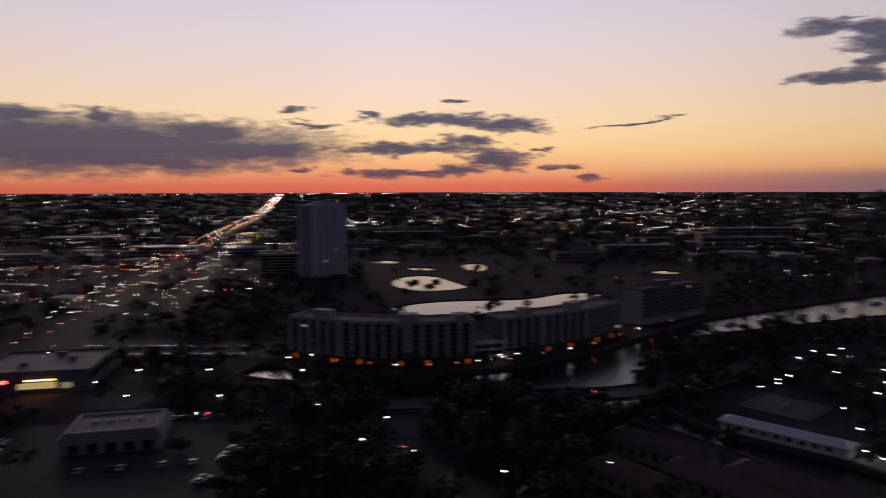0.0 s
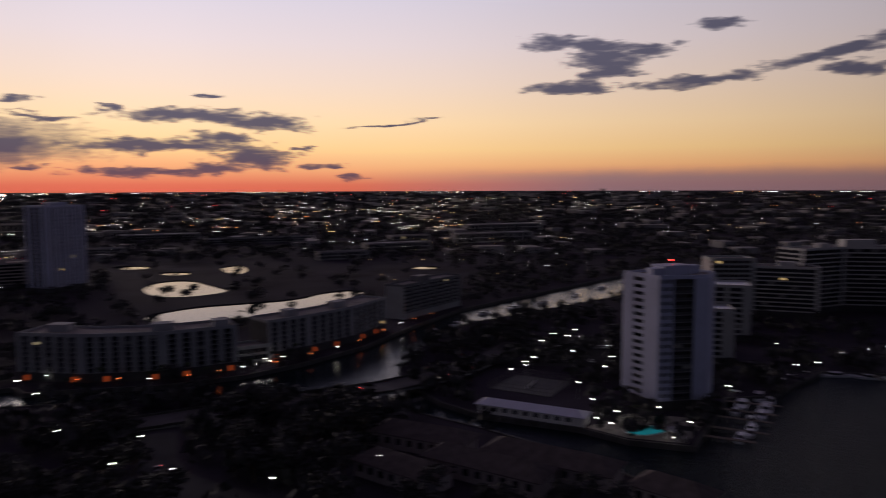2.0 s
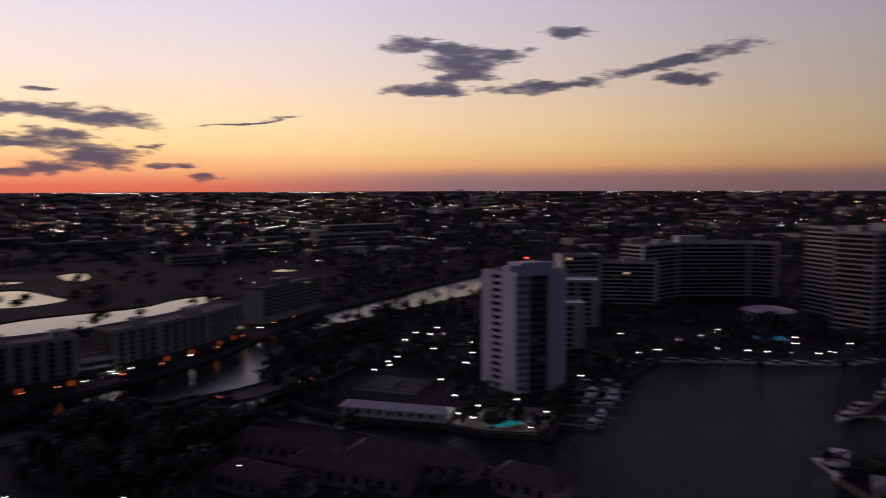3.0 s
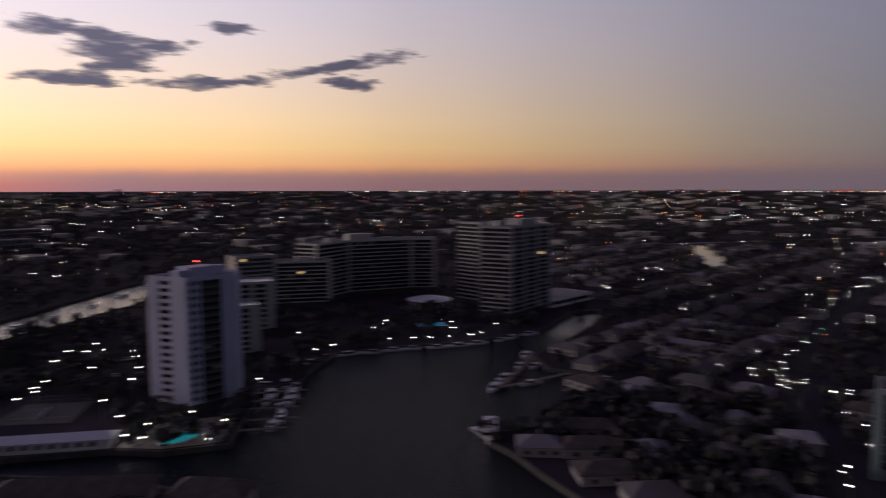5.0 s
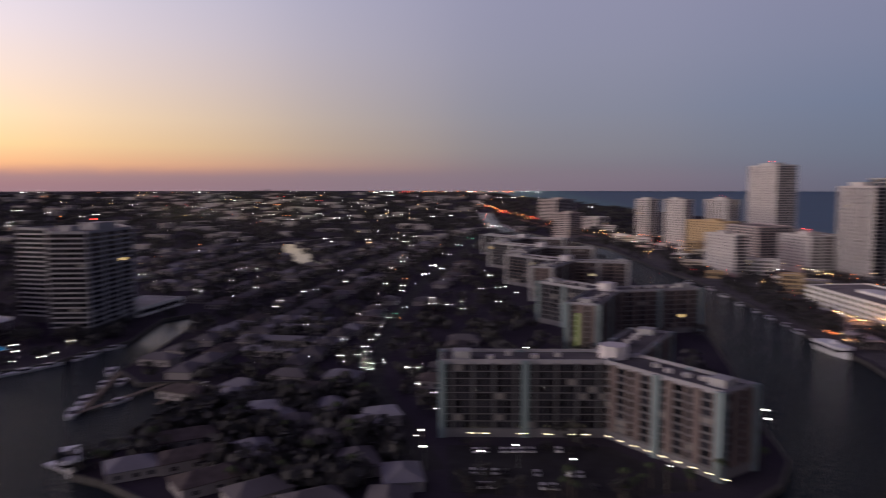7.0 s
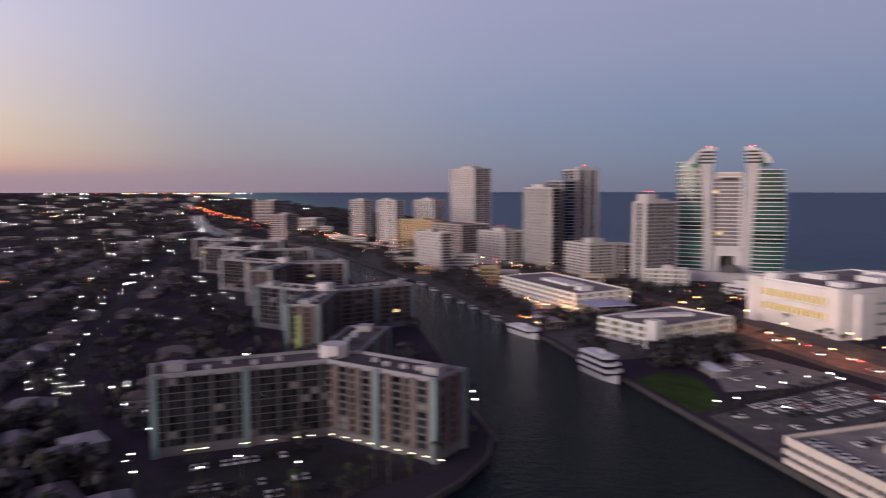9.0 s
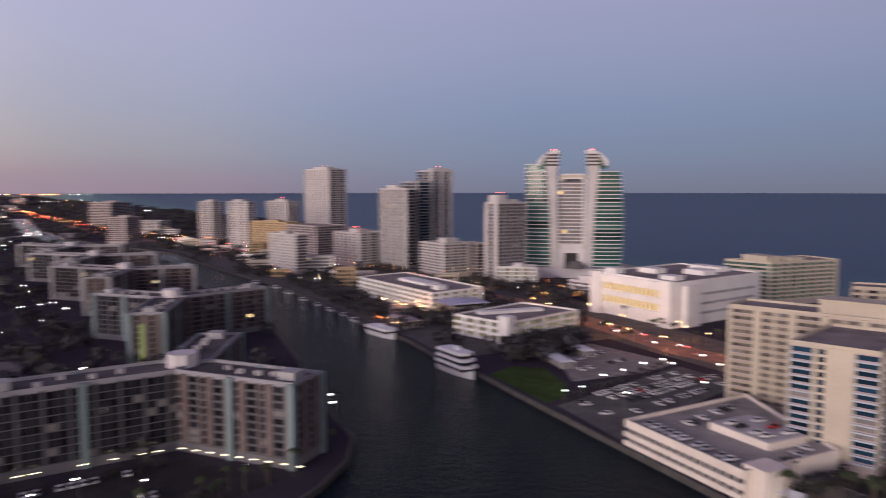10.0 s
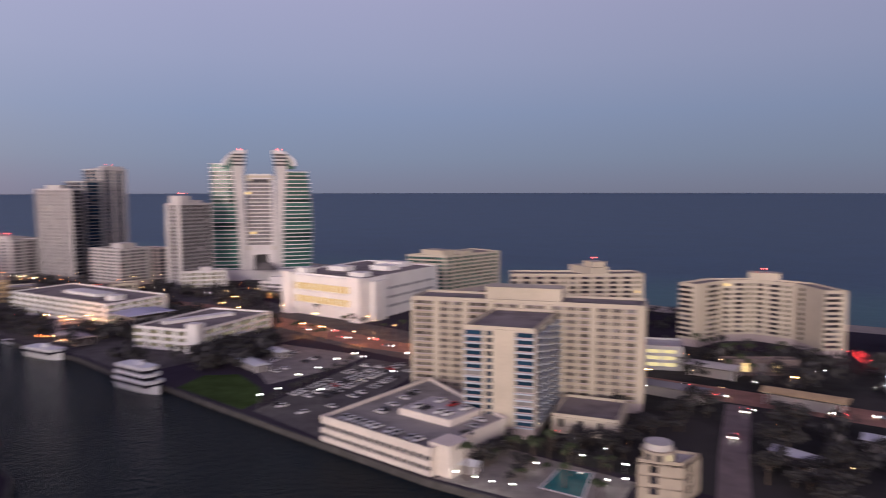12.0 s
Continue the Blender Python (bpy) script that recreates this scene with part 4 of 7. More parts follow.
def three_wings(label, hub, ends, width, height, floors, wall, band, accent, lit, glow, tall=4.5, near=False):
    """A house of three wings that meet in a hub; the walls are split by accent piers."""
    ob = thing("apartment_house", (*hub, 0), label, "building", "three-winged houses")
    fh = (height - 3.6) / floors
    h = Vector(hub)
    for e in ends:
        near_wing = near and e != ends[2]
        e = Vector(e)
        d = (e - h).normalized()
        n = Vector((-d.y, d.x)) * width / 2
        s = h + d * width * 0.2
        poly = [tuple(p) for p in (s - n, e - n, e + n, s + n)]
        # Near-black wing walls hold the shade of the balcony bays.
        part("wall", prism(poly, 0, height - 0.4), M_DARKSHADE, ob)
        half = (Vector(poly[0]) + Vector(poly[1])) / 2
        open_front = tuple(e) == tuple(ends[0])
        for a, b in ((poly[0], tuple(half)), (tuple(half), poly[1]), (poly[1], poly[2])):
            style = "SwS" if a == poly[1] else "bsb" if open_front else "swSb"
            facade(ob, a, b, 3.0, floors, fh, style, M_ROSE if a == poly[1] else wall if open_front else M_ROSE, band, band_h=0.3 if open_front else 0.7, balcony=0.35, ends=not open_front, lit=lit, glow=glow, near=False)
        half = (Vector(poly[2]) + Vector(poly[3])) / 2
        for a, b in ((poly[2], tuple(half)), (tuple(half), poly[3])):
            facade(ob, a, b, 3.0, floors, fh, "bsb" if open_front else "swsb", wall if open_front else M_ROSE, band, band_h=0.3 if open_front else 0.7, balcony=0.35, lit=lit, glow=glow, ends=not open_front, near=near_wing)
        for a in (poly[1], poly[2], tuple((Vector(poly[0]) + Vector(poly[1])) / 2), tuple((Vector(poly[2]) + Vector(poly[3])) / 2)):
            m = Matrix.Translation((*a, 0)) @ Matrix.Rotation(math.atan2(d.y, d.x), 4, "Z") @ Matrix.Translation((0, 1.1, 0))
            piece("accent_pier", (2.4, 2.2, height + 0.8), accent, m, ob)
        roof_top(ob, poly, height, M_RIM, M_DARKROOF, 1.1)
        part("plinth", prism(inset(poly, -0.25), 0, 2.9), M_DIM, ob, "pale ground-floor wall")
        c = s.lerp(e, 0.88)
        part("stair_house", box(-3, 3, -3, 3, height, height + 2.6, Matrix.Translation((*c, 0)) @ Matrix.Rotation(math.atan2(d.y, d.x), 4, "Z")), M_GREY, ob)
        for k in (0.3, 0.45, 0.6, 0.72):
            c = s.lerp(e, k) + n * rng.uniform(-0.5, 0.5)
            piece("air_conditioner", (2.4, 1.8, 1.3), M_ROOFPALE, Matrix.Translation((c.x, c.y, height + 0.05)), ob)
    part("stair_house", prism([(hub[0] + 5 * math.cos(i * math.pi / 4), hub[1] + 5 * math.sin(i * math.pi / 4)) for i in range(8)], height, height + tall), M_PALE, ob, "white roof-top stair house at the hub")
    return ob


yhouse = three_wings("grey three-winged apartment house with pale teal piers on the point", (243, -51), [(242, 8), (204, -79), (287, -75)], 16, 25.5, 9, M_SLATE, M_SLATE, M_TEAL, 0.012, 0.0, near=True)
second_house = three_wings("grey three-winged apartment house beside the waterway", (408, -81), [(446, -52), (356, -59), (421, -134)], 16, 25, 8, M_SLATE, M_SLATE, M_TEAL, 0.012, 0.0)
three_wings("brown-grey three-winged apartment house further along the waterway", (572, -81), [(622, -42), (520, -56), (561, -128)], 16, 25, 8, M_SLATE, M_ROSE, M_GREY, 0.01, 0.0)
three_wings("far three-winged apartment house on the waterway", (704, -75), [(756, -32), (652, -48), (690, -124)], 16, 25, 8, M_SLATE, M_SLATE, M_GREY, 0.01, 0.0)
three_wings("pale-roofed three-winged apartment house at the far waterway", (846, -68), [(900, -28), (792, -40), (822, -116)], 16, 24, 8, M_SLATE, M_SLATE, M_GREY, 0.01, 0.0)
piece("stair_window", (2.2, 0.3, 19.0), G_STAIR, Matrix.Translation((348.6, -55.5, 3.2)) @ Matrix.Rotation(radians(-113), 4, "Z") @ Matrix.Translation((0, -0.4, 0)), second_house)
for k in range(11):
    p = Vector((226.5, 2)).lerp(Vector((226, -40)), k / 10)
    piece("wall_washer", (2.2, 0.2, 0.16), G_FLOOD, Matrix.Translation((p.x + 4.5, p.y, 2.4)) @ Matrix.Rotation(radians(-90), 4, "Z"), yhouse) if k in (1, 2, 5, 7, 9, 10) else None
for k in range(9):
    p = Vector((228, -48)).lerp(Vector((194, -74)), k / 8)
    piece("wall_washer", (1.8, 0.2, 0.16), G_FLOOD, Matrix.Translation((p.x + 1, p.y + 1, 2.4)) @ Matrix.Rotation(radians(-142), 4, "Z"), yhouse)

# ---------------------------------------------------------------- buildings, east shore
skyline = "skyline towers"


def cornered(x, y, turn, along, across):
    """A footprint with one corner at (x, y): its long side runs away to the north-east, its short side to the south-east."""
    c, u = Vector((x, y)), Vector((math.cos(radians(turn)), math.sin(radians(turn))))
    v = Vector((u.y, -u.x))
    return [tuple(c + u * along), tuple(c), tuple(c + v * across), tuple(c + v * across + u * along)]


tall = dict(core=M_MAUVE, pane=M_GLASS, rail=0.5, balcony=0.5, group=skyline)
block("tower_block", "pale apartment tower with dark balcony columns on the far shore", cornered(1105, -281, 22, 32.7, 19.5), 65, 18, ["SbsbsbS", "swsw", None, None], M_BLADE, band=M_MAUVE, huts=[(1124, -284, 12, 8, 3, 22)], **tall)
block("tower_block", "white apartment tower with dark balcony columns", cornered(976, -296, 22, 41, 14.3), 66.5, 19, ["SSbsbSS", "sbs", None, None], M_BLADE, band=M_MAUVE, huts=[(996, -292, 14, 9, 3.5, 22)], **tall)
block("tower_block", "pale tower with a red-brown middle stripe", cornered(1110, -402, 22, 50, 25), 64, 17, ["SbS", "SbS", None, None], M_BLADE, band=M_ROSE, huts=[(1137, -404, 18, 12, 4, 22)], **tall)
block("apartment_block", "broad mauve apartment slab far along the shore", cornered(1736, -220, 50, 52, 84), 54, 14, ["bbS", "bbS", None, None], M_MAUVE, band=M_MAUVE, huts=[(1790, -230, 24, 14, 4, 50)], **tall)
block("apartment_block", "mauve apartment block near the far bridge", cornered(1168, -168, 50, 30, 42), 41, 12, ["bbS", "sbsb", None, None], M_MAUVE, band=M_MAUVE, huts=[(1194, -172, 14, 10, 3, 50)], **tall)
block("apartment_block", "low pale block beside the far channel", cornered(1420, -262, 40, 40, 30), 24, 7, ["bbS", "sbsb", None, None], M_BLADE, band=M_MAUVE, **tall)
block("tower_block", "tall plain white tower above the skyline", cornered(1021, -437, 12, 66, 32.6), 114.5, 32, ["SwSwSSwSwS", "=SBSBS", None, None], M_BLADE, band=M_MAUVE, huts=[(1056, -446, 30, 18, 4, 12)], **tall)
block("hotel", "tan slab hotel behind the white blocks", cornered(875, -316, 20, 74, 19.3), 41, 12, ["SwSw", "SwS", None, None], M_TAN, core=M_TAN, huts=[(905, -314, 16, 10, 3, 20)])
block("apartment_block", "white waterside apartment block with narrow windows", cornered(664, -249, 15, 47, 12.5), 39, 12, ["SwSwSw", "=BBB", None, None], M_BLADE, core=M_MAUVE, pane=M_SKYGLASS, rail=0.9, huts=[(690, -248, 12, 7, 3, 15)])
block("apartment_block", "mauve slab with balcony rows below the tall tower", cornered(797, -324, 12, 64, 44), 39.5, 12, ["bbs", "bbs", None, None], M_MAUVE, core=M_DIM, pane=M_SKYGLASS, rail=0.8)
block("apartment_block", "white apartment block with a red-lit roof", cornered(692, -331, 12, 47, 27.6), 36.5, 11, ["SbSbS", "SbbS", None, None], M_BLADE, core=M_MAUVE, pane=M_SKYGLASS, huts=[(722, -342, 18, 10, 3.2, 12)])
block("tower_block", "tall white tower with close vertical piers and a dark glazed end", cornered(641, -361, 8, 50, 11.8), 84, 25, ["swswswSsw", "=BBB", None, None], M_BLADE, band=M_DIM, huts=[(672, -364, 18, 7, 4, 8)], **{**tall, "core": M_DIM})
block("tower_block", "stepped tall tower with dark blue glazed sides", cornered(665, -388, 3, 32, 18.3), 91.5, 27, ["bbs", "bb", None, None], M_GREY, band=M_GREY, **{**tall, "core": M_DARKSHADE, "pane": M_BLUEGLASS})
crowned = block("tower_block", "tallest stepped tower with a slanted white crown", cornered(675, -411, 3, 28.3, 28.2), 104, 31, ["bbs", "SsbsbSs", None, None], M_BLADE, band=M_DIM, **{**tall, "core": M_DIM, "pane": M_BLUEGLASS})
for x, z in ((680, 107.5), (689, 105.8)):
    part("crown", prism([(x + 9, -413), (x, -413), (x, -438), (x + 9, -438)], 103.5, z, [(x + 9, -418), (x, -418), (x, -438), (x + 9, -438)]), M_BLADE, crowned, "slanted white roof crown")
block("apartment_block", "white rounded balcony block below the towers", cornered(564, -357, 2, 42, 30.6), 32, 10, ["bbS", "bbS", None, None], M_BLADE, core=M_MAUVE, pane=M_SKYGLASS, rail=0.9, huts=[(584, -374, 14, 14, 4.5, 2)])
block("apartment_block", "low mauve block beside the striped tower", cornered(561, -392, 0, 24, 12), 31, 9, ["bb", "bb", None, None], M_MAUVE, core=M_DIM, pane=M_SKYGLASS, rail=0.8)
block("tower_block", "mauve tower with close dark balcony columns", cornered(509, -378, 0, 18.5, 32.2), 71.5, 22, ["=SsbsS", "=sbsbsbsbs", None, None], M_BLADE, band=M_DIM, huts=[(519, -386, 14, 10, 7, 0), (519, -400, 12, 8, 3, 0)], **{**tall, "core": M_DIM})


def twin_hotel():
    """Two tall curved towers joined by a lower middle part over a gateway."""
    ob = thing("twin_tower_hotel", (506, -469, 0), "tall hotel of two curved green glass towers joined over a gateway", "hotel")
    a, b = Vector((538, -434)), Vector((474, -504))
    d = (b - a).normalized()
    n = Vector((-d.y, d.x))

    def at(s, q):
        p = a + d * s + n * q
        return (p.x, p.y)

    def profile(name, outline, q0, q1, material, label=""):
        """An outline in the front plane, as thick as from q0 to q1."""
        bm = bmesh.new()
        f = [bm.verts.new((*at(s, q0), z)) for s, z in outline]
        g = [bm.verts.new((*at(s, q1), z)) for s, z in outline]
        bm.faces.new(f)
        bm.faces.new(g[::-1])
        for i in range(len(f)):
            j = (i + 1) % len(f)
            bm.faces.new((f[j], f[i], g[i], g[j]))
        bmesh.ops.recalc_face_normals(bm, faces=bm.faces)
        return part(name, bm, material, ob, label)

    # middle part with the gateway
    part("wall", prism([at(31, 2), at(56, 2), at(56, 16), at(31, 16)], 27, 97), M_CREAM, ob, "pale middle part over the gateway")
    part("gate_leg", prism([at(30, 0.5), at(37, 0.5), at(37, 16), at(30, 16)], 0, 27), M_PALE, ob)
    part("gate_leg", prism([at(50, 0.5), at(57, 0.5), at(57, 16), at(50, 16)], 0, 27), M_PALE, ob)
    part("gate_lintel", prism([at(33, -0.4), at(54, -0.4), at(54, 2), at(33, 2)], 23, 31), M_PALE, ob)
    # Dark wall at the back of the gateway stands for its shade.
    part("gate_back", prism([at(37, 12), at(50, 12), at(50, 15), at(37, 15)], 0, 27), M_DARKSHADE, ob)
    facade(ob, at(31, 2), at(56, 2), 31, 18, 3.4, "bb", M_PALE, band=M_PALE, pane=M_DIM, band_h=0.9, balcony=0.5, lit=0.02)
    part("crown_beam", prism([at(34, 0.8), at(54, 0.8), at(54, 12), at(34, 12)], 93.5, 95.0), M_PALE, ob)
    # Dark slab proud of the wall stands for a shaded slot.
    part("crown_slot", prism([at(36, 1.2), at(52, 1.2), at(52, 12), at(36, 12)], 91.0, 93.5), M_DARKSHADE, ob)
    part("crown_beam", prism([at(33, 0.6), at(54, 0.6), at(54, 12), at(33, 12)], 97, 98.5), M_PALE, ob)
    # the two towers: floor plates with a rounded outer end, more of them glazed towards the outside
    for side in (1, -1):
        def sp(s):
            return s if side > 0 else 87.0 - s

        top, swell = (109, 0.0) if side > 0 else (104, 4.0)
        floors = int(top / 3.6)
        for i in range(floors):
            z = i * 3.6
            k = z / top
            out = -swell * math.sin(math.pi * min(1.0, k * 1.05)) - 1.5 * (1 - k) ** 2
            front = []
            for j in range(9):
                t = j / 8
                front.append((out + (27 - out) * t, 3 - 5.0 * math.sin(math.pi * (0.06 + 0.6 * t)) ** 0.7))
            line = [at(sp(s), q) for s, q in (front if side > 0 else front[::-1])]
            poly = line + ([at(27, 22), at(out + 1, 22)] if side > 0 else [at(sp(out + 1), 22), at(sp(27), 22)])
            part("glazing", prism(poly, z, z + 2.75), M_GREENGLASS, ob)
            part("floor_plate", prism(inset(poly, -0.6), z + 2.75, z + 3.6), M_PALE, ob, "pale balcony band")
        blade = [(24, 0), (31.5, 0), (31, 40), (29.5, 75), (29, 100), (30.5, 110), (31, 117.5), (19, 117.5), (18.5, 109), (20, 90), (22.5, 60)]
        profile("blade", [(sp(s), z) for s, z in blade], -3.2, 12, M_BLADE, "white blade wall that widens to the top")
        crown = [(10, 106), (11, 110.5), (14, 114), (17.5, 117), (21.5, 119.4), (26, 120.6), (31.5, 120.6), (31.5, 117.6), (22, 117.2), (18, 114.5), (15, 110), (14, 106)]
        profile("crown", [(sp(s), z) for s, z in crown], -3.6, 12, M_PALE, "curved white roof crown")
        fill = [(11.5, 103), (11.5, 109.5), (15, 113.5), (19, 116.5), (22, 117), (22, 103)]
        profile("crown_glazing", [(sp(s), z) for s, z in fill], -3.0, 11.5, M_GREENGLASS, "green glazing under the crown")
        # Dark bars in front of the blade draw the shade of slots.
        for z in (106.0, 109.2, 112.4, 115.4):
            profile("crown_slot", [(sp(s), zz) for s, zz in ((18.5, z), (30.5, z), (30.5, z + 1.5), (18.5, z + 1.5))], -3.9, -3.0, M_DARKSHADE)
        profile("beacon", [(sp(s), zz) for s, zz in ((25, 120.6), (26, 120.6), (26, 121.5), (25, 121.5))], -3.4, -2.6, G_RED, "red obstruction light")
    part("podium", prism([at(-6, -10), at(96, -10), at(96, 22), at(58, 22), at(58, -8), at(30, -8), at(30, 22), at(-6, 22)], 0, 9), M_PALE, ob)
    part("driveway_dome", prism([at(47 + 11 * math.cos(i * math.pi / 8), -22 + 8 * math.sin(i * math.pi / 8)) for i in range(16)], 11, 17,
                                [at(47 + 5 * math.cos(i * math.pi / 8), -22 + 4 * math.sin(i * math.pi / 8)) for i in range(16)]), M_DARKROOF, ob)
    return ob


twin_hotel()

block("hotel_annex", "low white annex with lit floors below the twin towers", slab((503, -375), (482, -402), 18), 15, 4, ["bSb", "bb", None, "bb"], M_PALE, core=M_PALE, pane=G_DECK, lobby=1.0, lit=0.0, roof=M_ROOFPALE, huts=[(500, -395, 8, 6, 3, 50)])
block("hotel_annex", "stepped low white house beside the hotel drive", slab((432, -394), (405, -398), 18), 10, 3, ["bSb", "bb", None, "bb"], M_PALE, core=M_PALE, lobby=1.0, roof=M_ROOFPALE, huts=[(418, -404, 18, 8, 4, 8)])
garage_style = dict(wall=M_WHITE, core=M_DARKSHADE, lobby=0.8, band_h=1.5, pane=G_DECK, lit=0.0, category="garage")
block("parking_garage", "long white parking garage at the waterway", [(512, -243), (404, -246), (410, -292), (518, -290)], 14, 4, ["WWS", "WWS", None, None], roof=M_ROOF, huts=[(420, -262, 8, 8, 3, 0), (460, -268, 40, 12, 1.6, 0)], **garage_style)
lit_garage = block("parking_garage", "white parking garage with lit decks behind the yacht", [(340, -222), (301, -231), (312, -292), (352, -282)], 11.6, 3, ["WWS", "SWWWW", None, None], roof=M_ROOF, huts=[(330, -255, 6, 40, 1.4, -12), (304, -234, 5, 5, 3, -12)], **garage_style)
part("stair_tower", prism([(307, -229), (300, -230.6), (301.4, -236.6), (308.4, -235)], 0, 15.5), M_WHITE, lit_garage, "plain white stair tower at the corner")
hall = block("convention_hall", "large white convention hall with yellow-lit galleries", [(354, -349), (284, -345), (290, -437), (360, -441)], 27, 1, [None, None, None, None], M_WHITE, roof=M_ROOF,
             huts=[(334, -380, 16, 10, 3, 0), (310, -400, 16, 14, 3, 0), (345, -356, 9, 9, 3.5, 0), (300, -360, 12, 9, 2.6, 0), (322, -425, 26, 10, 3, 0)])
for z in (8.5, 17.0):
    for k in range(14):
        p = Vector((347, -348.6)).lerp(Vector((296, -345.7)), (k + 0.5) / 14)
        m = Matrix.Translation((p.x, p.y, z)) @ Matrix.Rotation(math.atan2(4, -70), 4, "Z")
        piece("window_pane", (2.7, 0.1, 4.4), G_HALL, m, hall)
for z, h in ((4.5, 3.6), (13.2, 3.4), (21.8, 5.0)):
    p = Vector((322, -347.2))
    piece("gallery_wall", (53, 2.0, h), M_WHITE, Matrix.Translation((p.x, p.y, z)) @ Matrix.Rotation(math.atan2(4, -70), 4, "Z"), hall)
for s in (0.03, 0.93):
    p = Vector((354, -349)).lerp(Vector((284, -345)), s)
    piece("stair_tower", (9, 4.5, 28.5), M_WHITE, Matrix.Translation((p.x, p.y, 0)) @ Matrix.Rotation(math.atan2(4, -70), 4, "Z"), hall)
part("stair_tower", prism([(289, -352), (281, -351.5), (282, -365), (290, -365.5)], 0, 25.5), M_WHITE, hall, "plain white stair tower on the side wall")
# Raised grey strips stand for shaded grooves; the wall itself is flat.
for z in (6, 12, 18):
    for k in range(5):
        p = Vector((284.5, -356)).lerp(Vector((289, -430)), (k + 0.5) / 5)
        piece("wall_groove", (13.5, 0.06, 1.6), M_GREY, Matrix.Translation((p.x, p.y, z)) @ Matrix.Rotation(math.atan2(-92, 6), 4, "Z"), hall)

block("hotel", "pale hotel with green-glazed balconies by the beach", [(336, -462), (302, -468), (290, -532), (322, -540)], 31, 9, ["bb", "bbS", None, None], M_CREAM, core=M_MAUVE, pane=M_GREENGLASS, huts=[(318, -480, 24, 14, 4, -10), (308, -500, 14, 12, 2.5, -10)])
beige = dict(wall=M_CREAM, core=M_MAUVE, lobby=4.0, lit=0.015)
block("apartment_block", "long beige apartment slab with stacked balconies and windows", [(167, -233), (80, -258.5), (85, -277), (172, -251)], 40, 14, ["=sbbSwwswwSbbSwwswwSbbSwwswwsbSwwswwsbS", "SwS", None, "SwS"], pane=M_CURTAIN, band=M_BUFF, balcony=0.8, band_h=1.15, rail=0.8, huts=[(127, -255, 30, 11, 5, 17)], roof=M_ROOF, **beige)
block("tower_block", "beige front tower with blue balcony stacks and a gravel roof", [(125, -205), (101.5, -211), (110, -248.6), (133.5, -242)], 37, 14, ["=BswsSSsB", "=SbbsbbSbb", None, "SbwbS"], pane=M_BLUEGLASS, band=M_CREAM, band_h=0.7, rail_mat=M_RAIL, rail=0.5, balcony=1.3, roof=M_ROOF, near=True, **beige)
block("annex", "low flat-roofed annex beside the beige tower", [(100, -222), (78, -226), (83, -250), (105, -246)], 6, 1, ["SwS", "SwS", None, None], M_CREAM, roof=M_ROOF, lobby=1.4)


def parking_deck():
    ob = thing("parking_garage", (135, -190, 0), "cream waterside parking deck with cars on its roof", "garage")
    poly = [(161, -172), (113, -166.5), (108, -204), (158, -232)]
    part("wall", prism(inset(poly, 0.4), 0, 7.6), M_WHITECREAM, ob)
    part("roof", prism(inset(poly, 0.5), 7.6, 7.7), M_DECK, ob, "grey parking roof, lamp light put into its tone")
    part("parapet", ring_wall(poly, inset(poly, 0.5), 6.4, 8.9), M_WHITECREAM, ob)
    a, b = Vector(poly[0]), Vector(poly[1])
    turn = Matrix.Rotation(math.atan2(b.y - a.y, b.x - a.x), 4, "Z")
    for z in (0.4, 3.4):
        c = (a + b) / 2
        piece("deck_wall", ((b - a).length, 0.3, 1.6), M_WHITECREAM, Matrix.Translation((c.x, c.y, z)) @ turn, ob)
    # Dark panels on the solid wall stand for shadow lines between the decks.
    for k in range(16):
        p = a.lerp(b, (k + 0.5) / 16)
        for z in (2.0, 5.0):
            piece("opening", (2.3, 0.05, 1.2), M_DARKSHADE, Matrix.Translation((p.x, p.y, z)) @ turn @ Matrix.Translation((0, 0.35, 0)), ob)
    part("stair_house", prism([(116, -170), (108, -169), (107, -178), (115, -179)], 0, 9.5), M_WHITECREAM, ob, "cream stair house at the corner")
    part("upper_deck", prism([(142, -190), (120, -188), (118, -204), (140, -208)], 7.7, 9.9), M_WHITECREAM, ob)
    part("upper_roof", prism(inset([(142, -190), (120, -188), (118, -204), (140, -208)], 0.5), 9.9, 10.0), M_ROOFPALE, ob)
    return ob


parking_deck()
wing("hotel", "cream beach hotel with a bent front", [(184, -352), (156, -368), (122, -392)], 18, 36, 12, "bSw", huts=[(152, -386, 22, 12, 4, -35), (148, -384, 10, 8, 7, -35)], wall=M_CREAM, core=M_MAUVE, roof=M_ROOF)
wing("hotel", "cream concave beach hotel with curved balcony front", [(91, -385), (83, -409), (68, -420), (48, -416), (32, -394)], 11, 33, 11, ["=SSbwS", "bSw", "bSw", "=SwSSSS"], huts=[(66, -432, 16, 10, 4, 10)], wall=M_CREAM, core=M_MAUVE, roof=M_ROOF)
block("tower_block", "pale blue-white tower at the southern beach", [(2, -398), (-40, -402), (-42, -430), (0, -426)], 61, 17, ["Sbb", None, None, "SbbS"], M_LILAC, core=M_MAUVE)


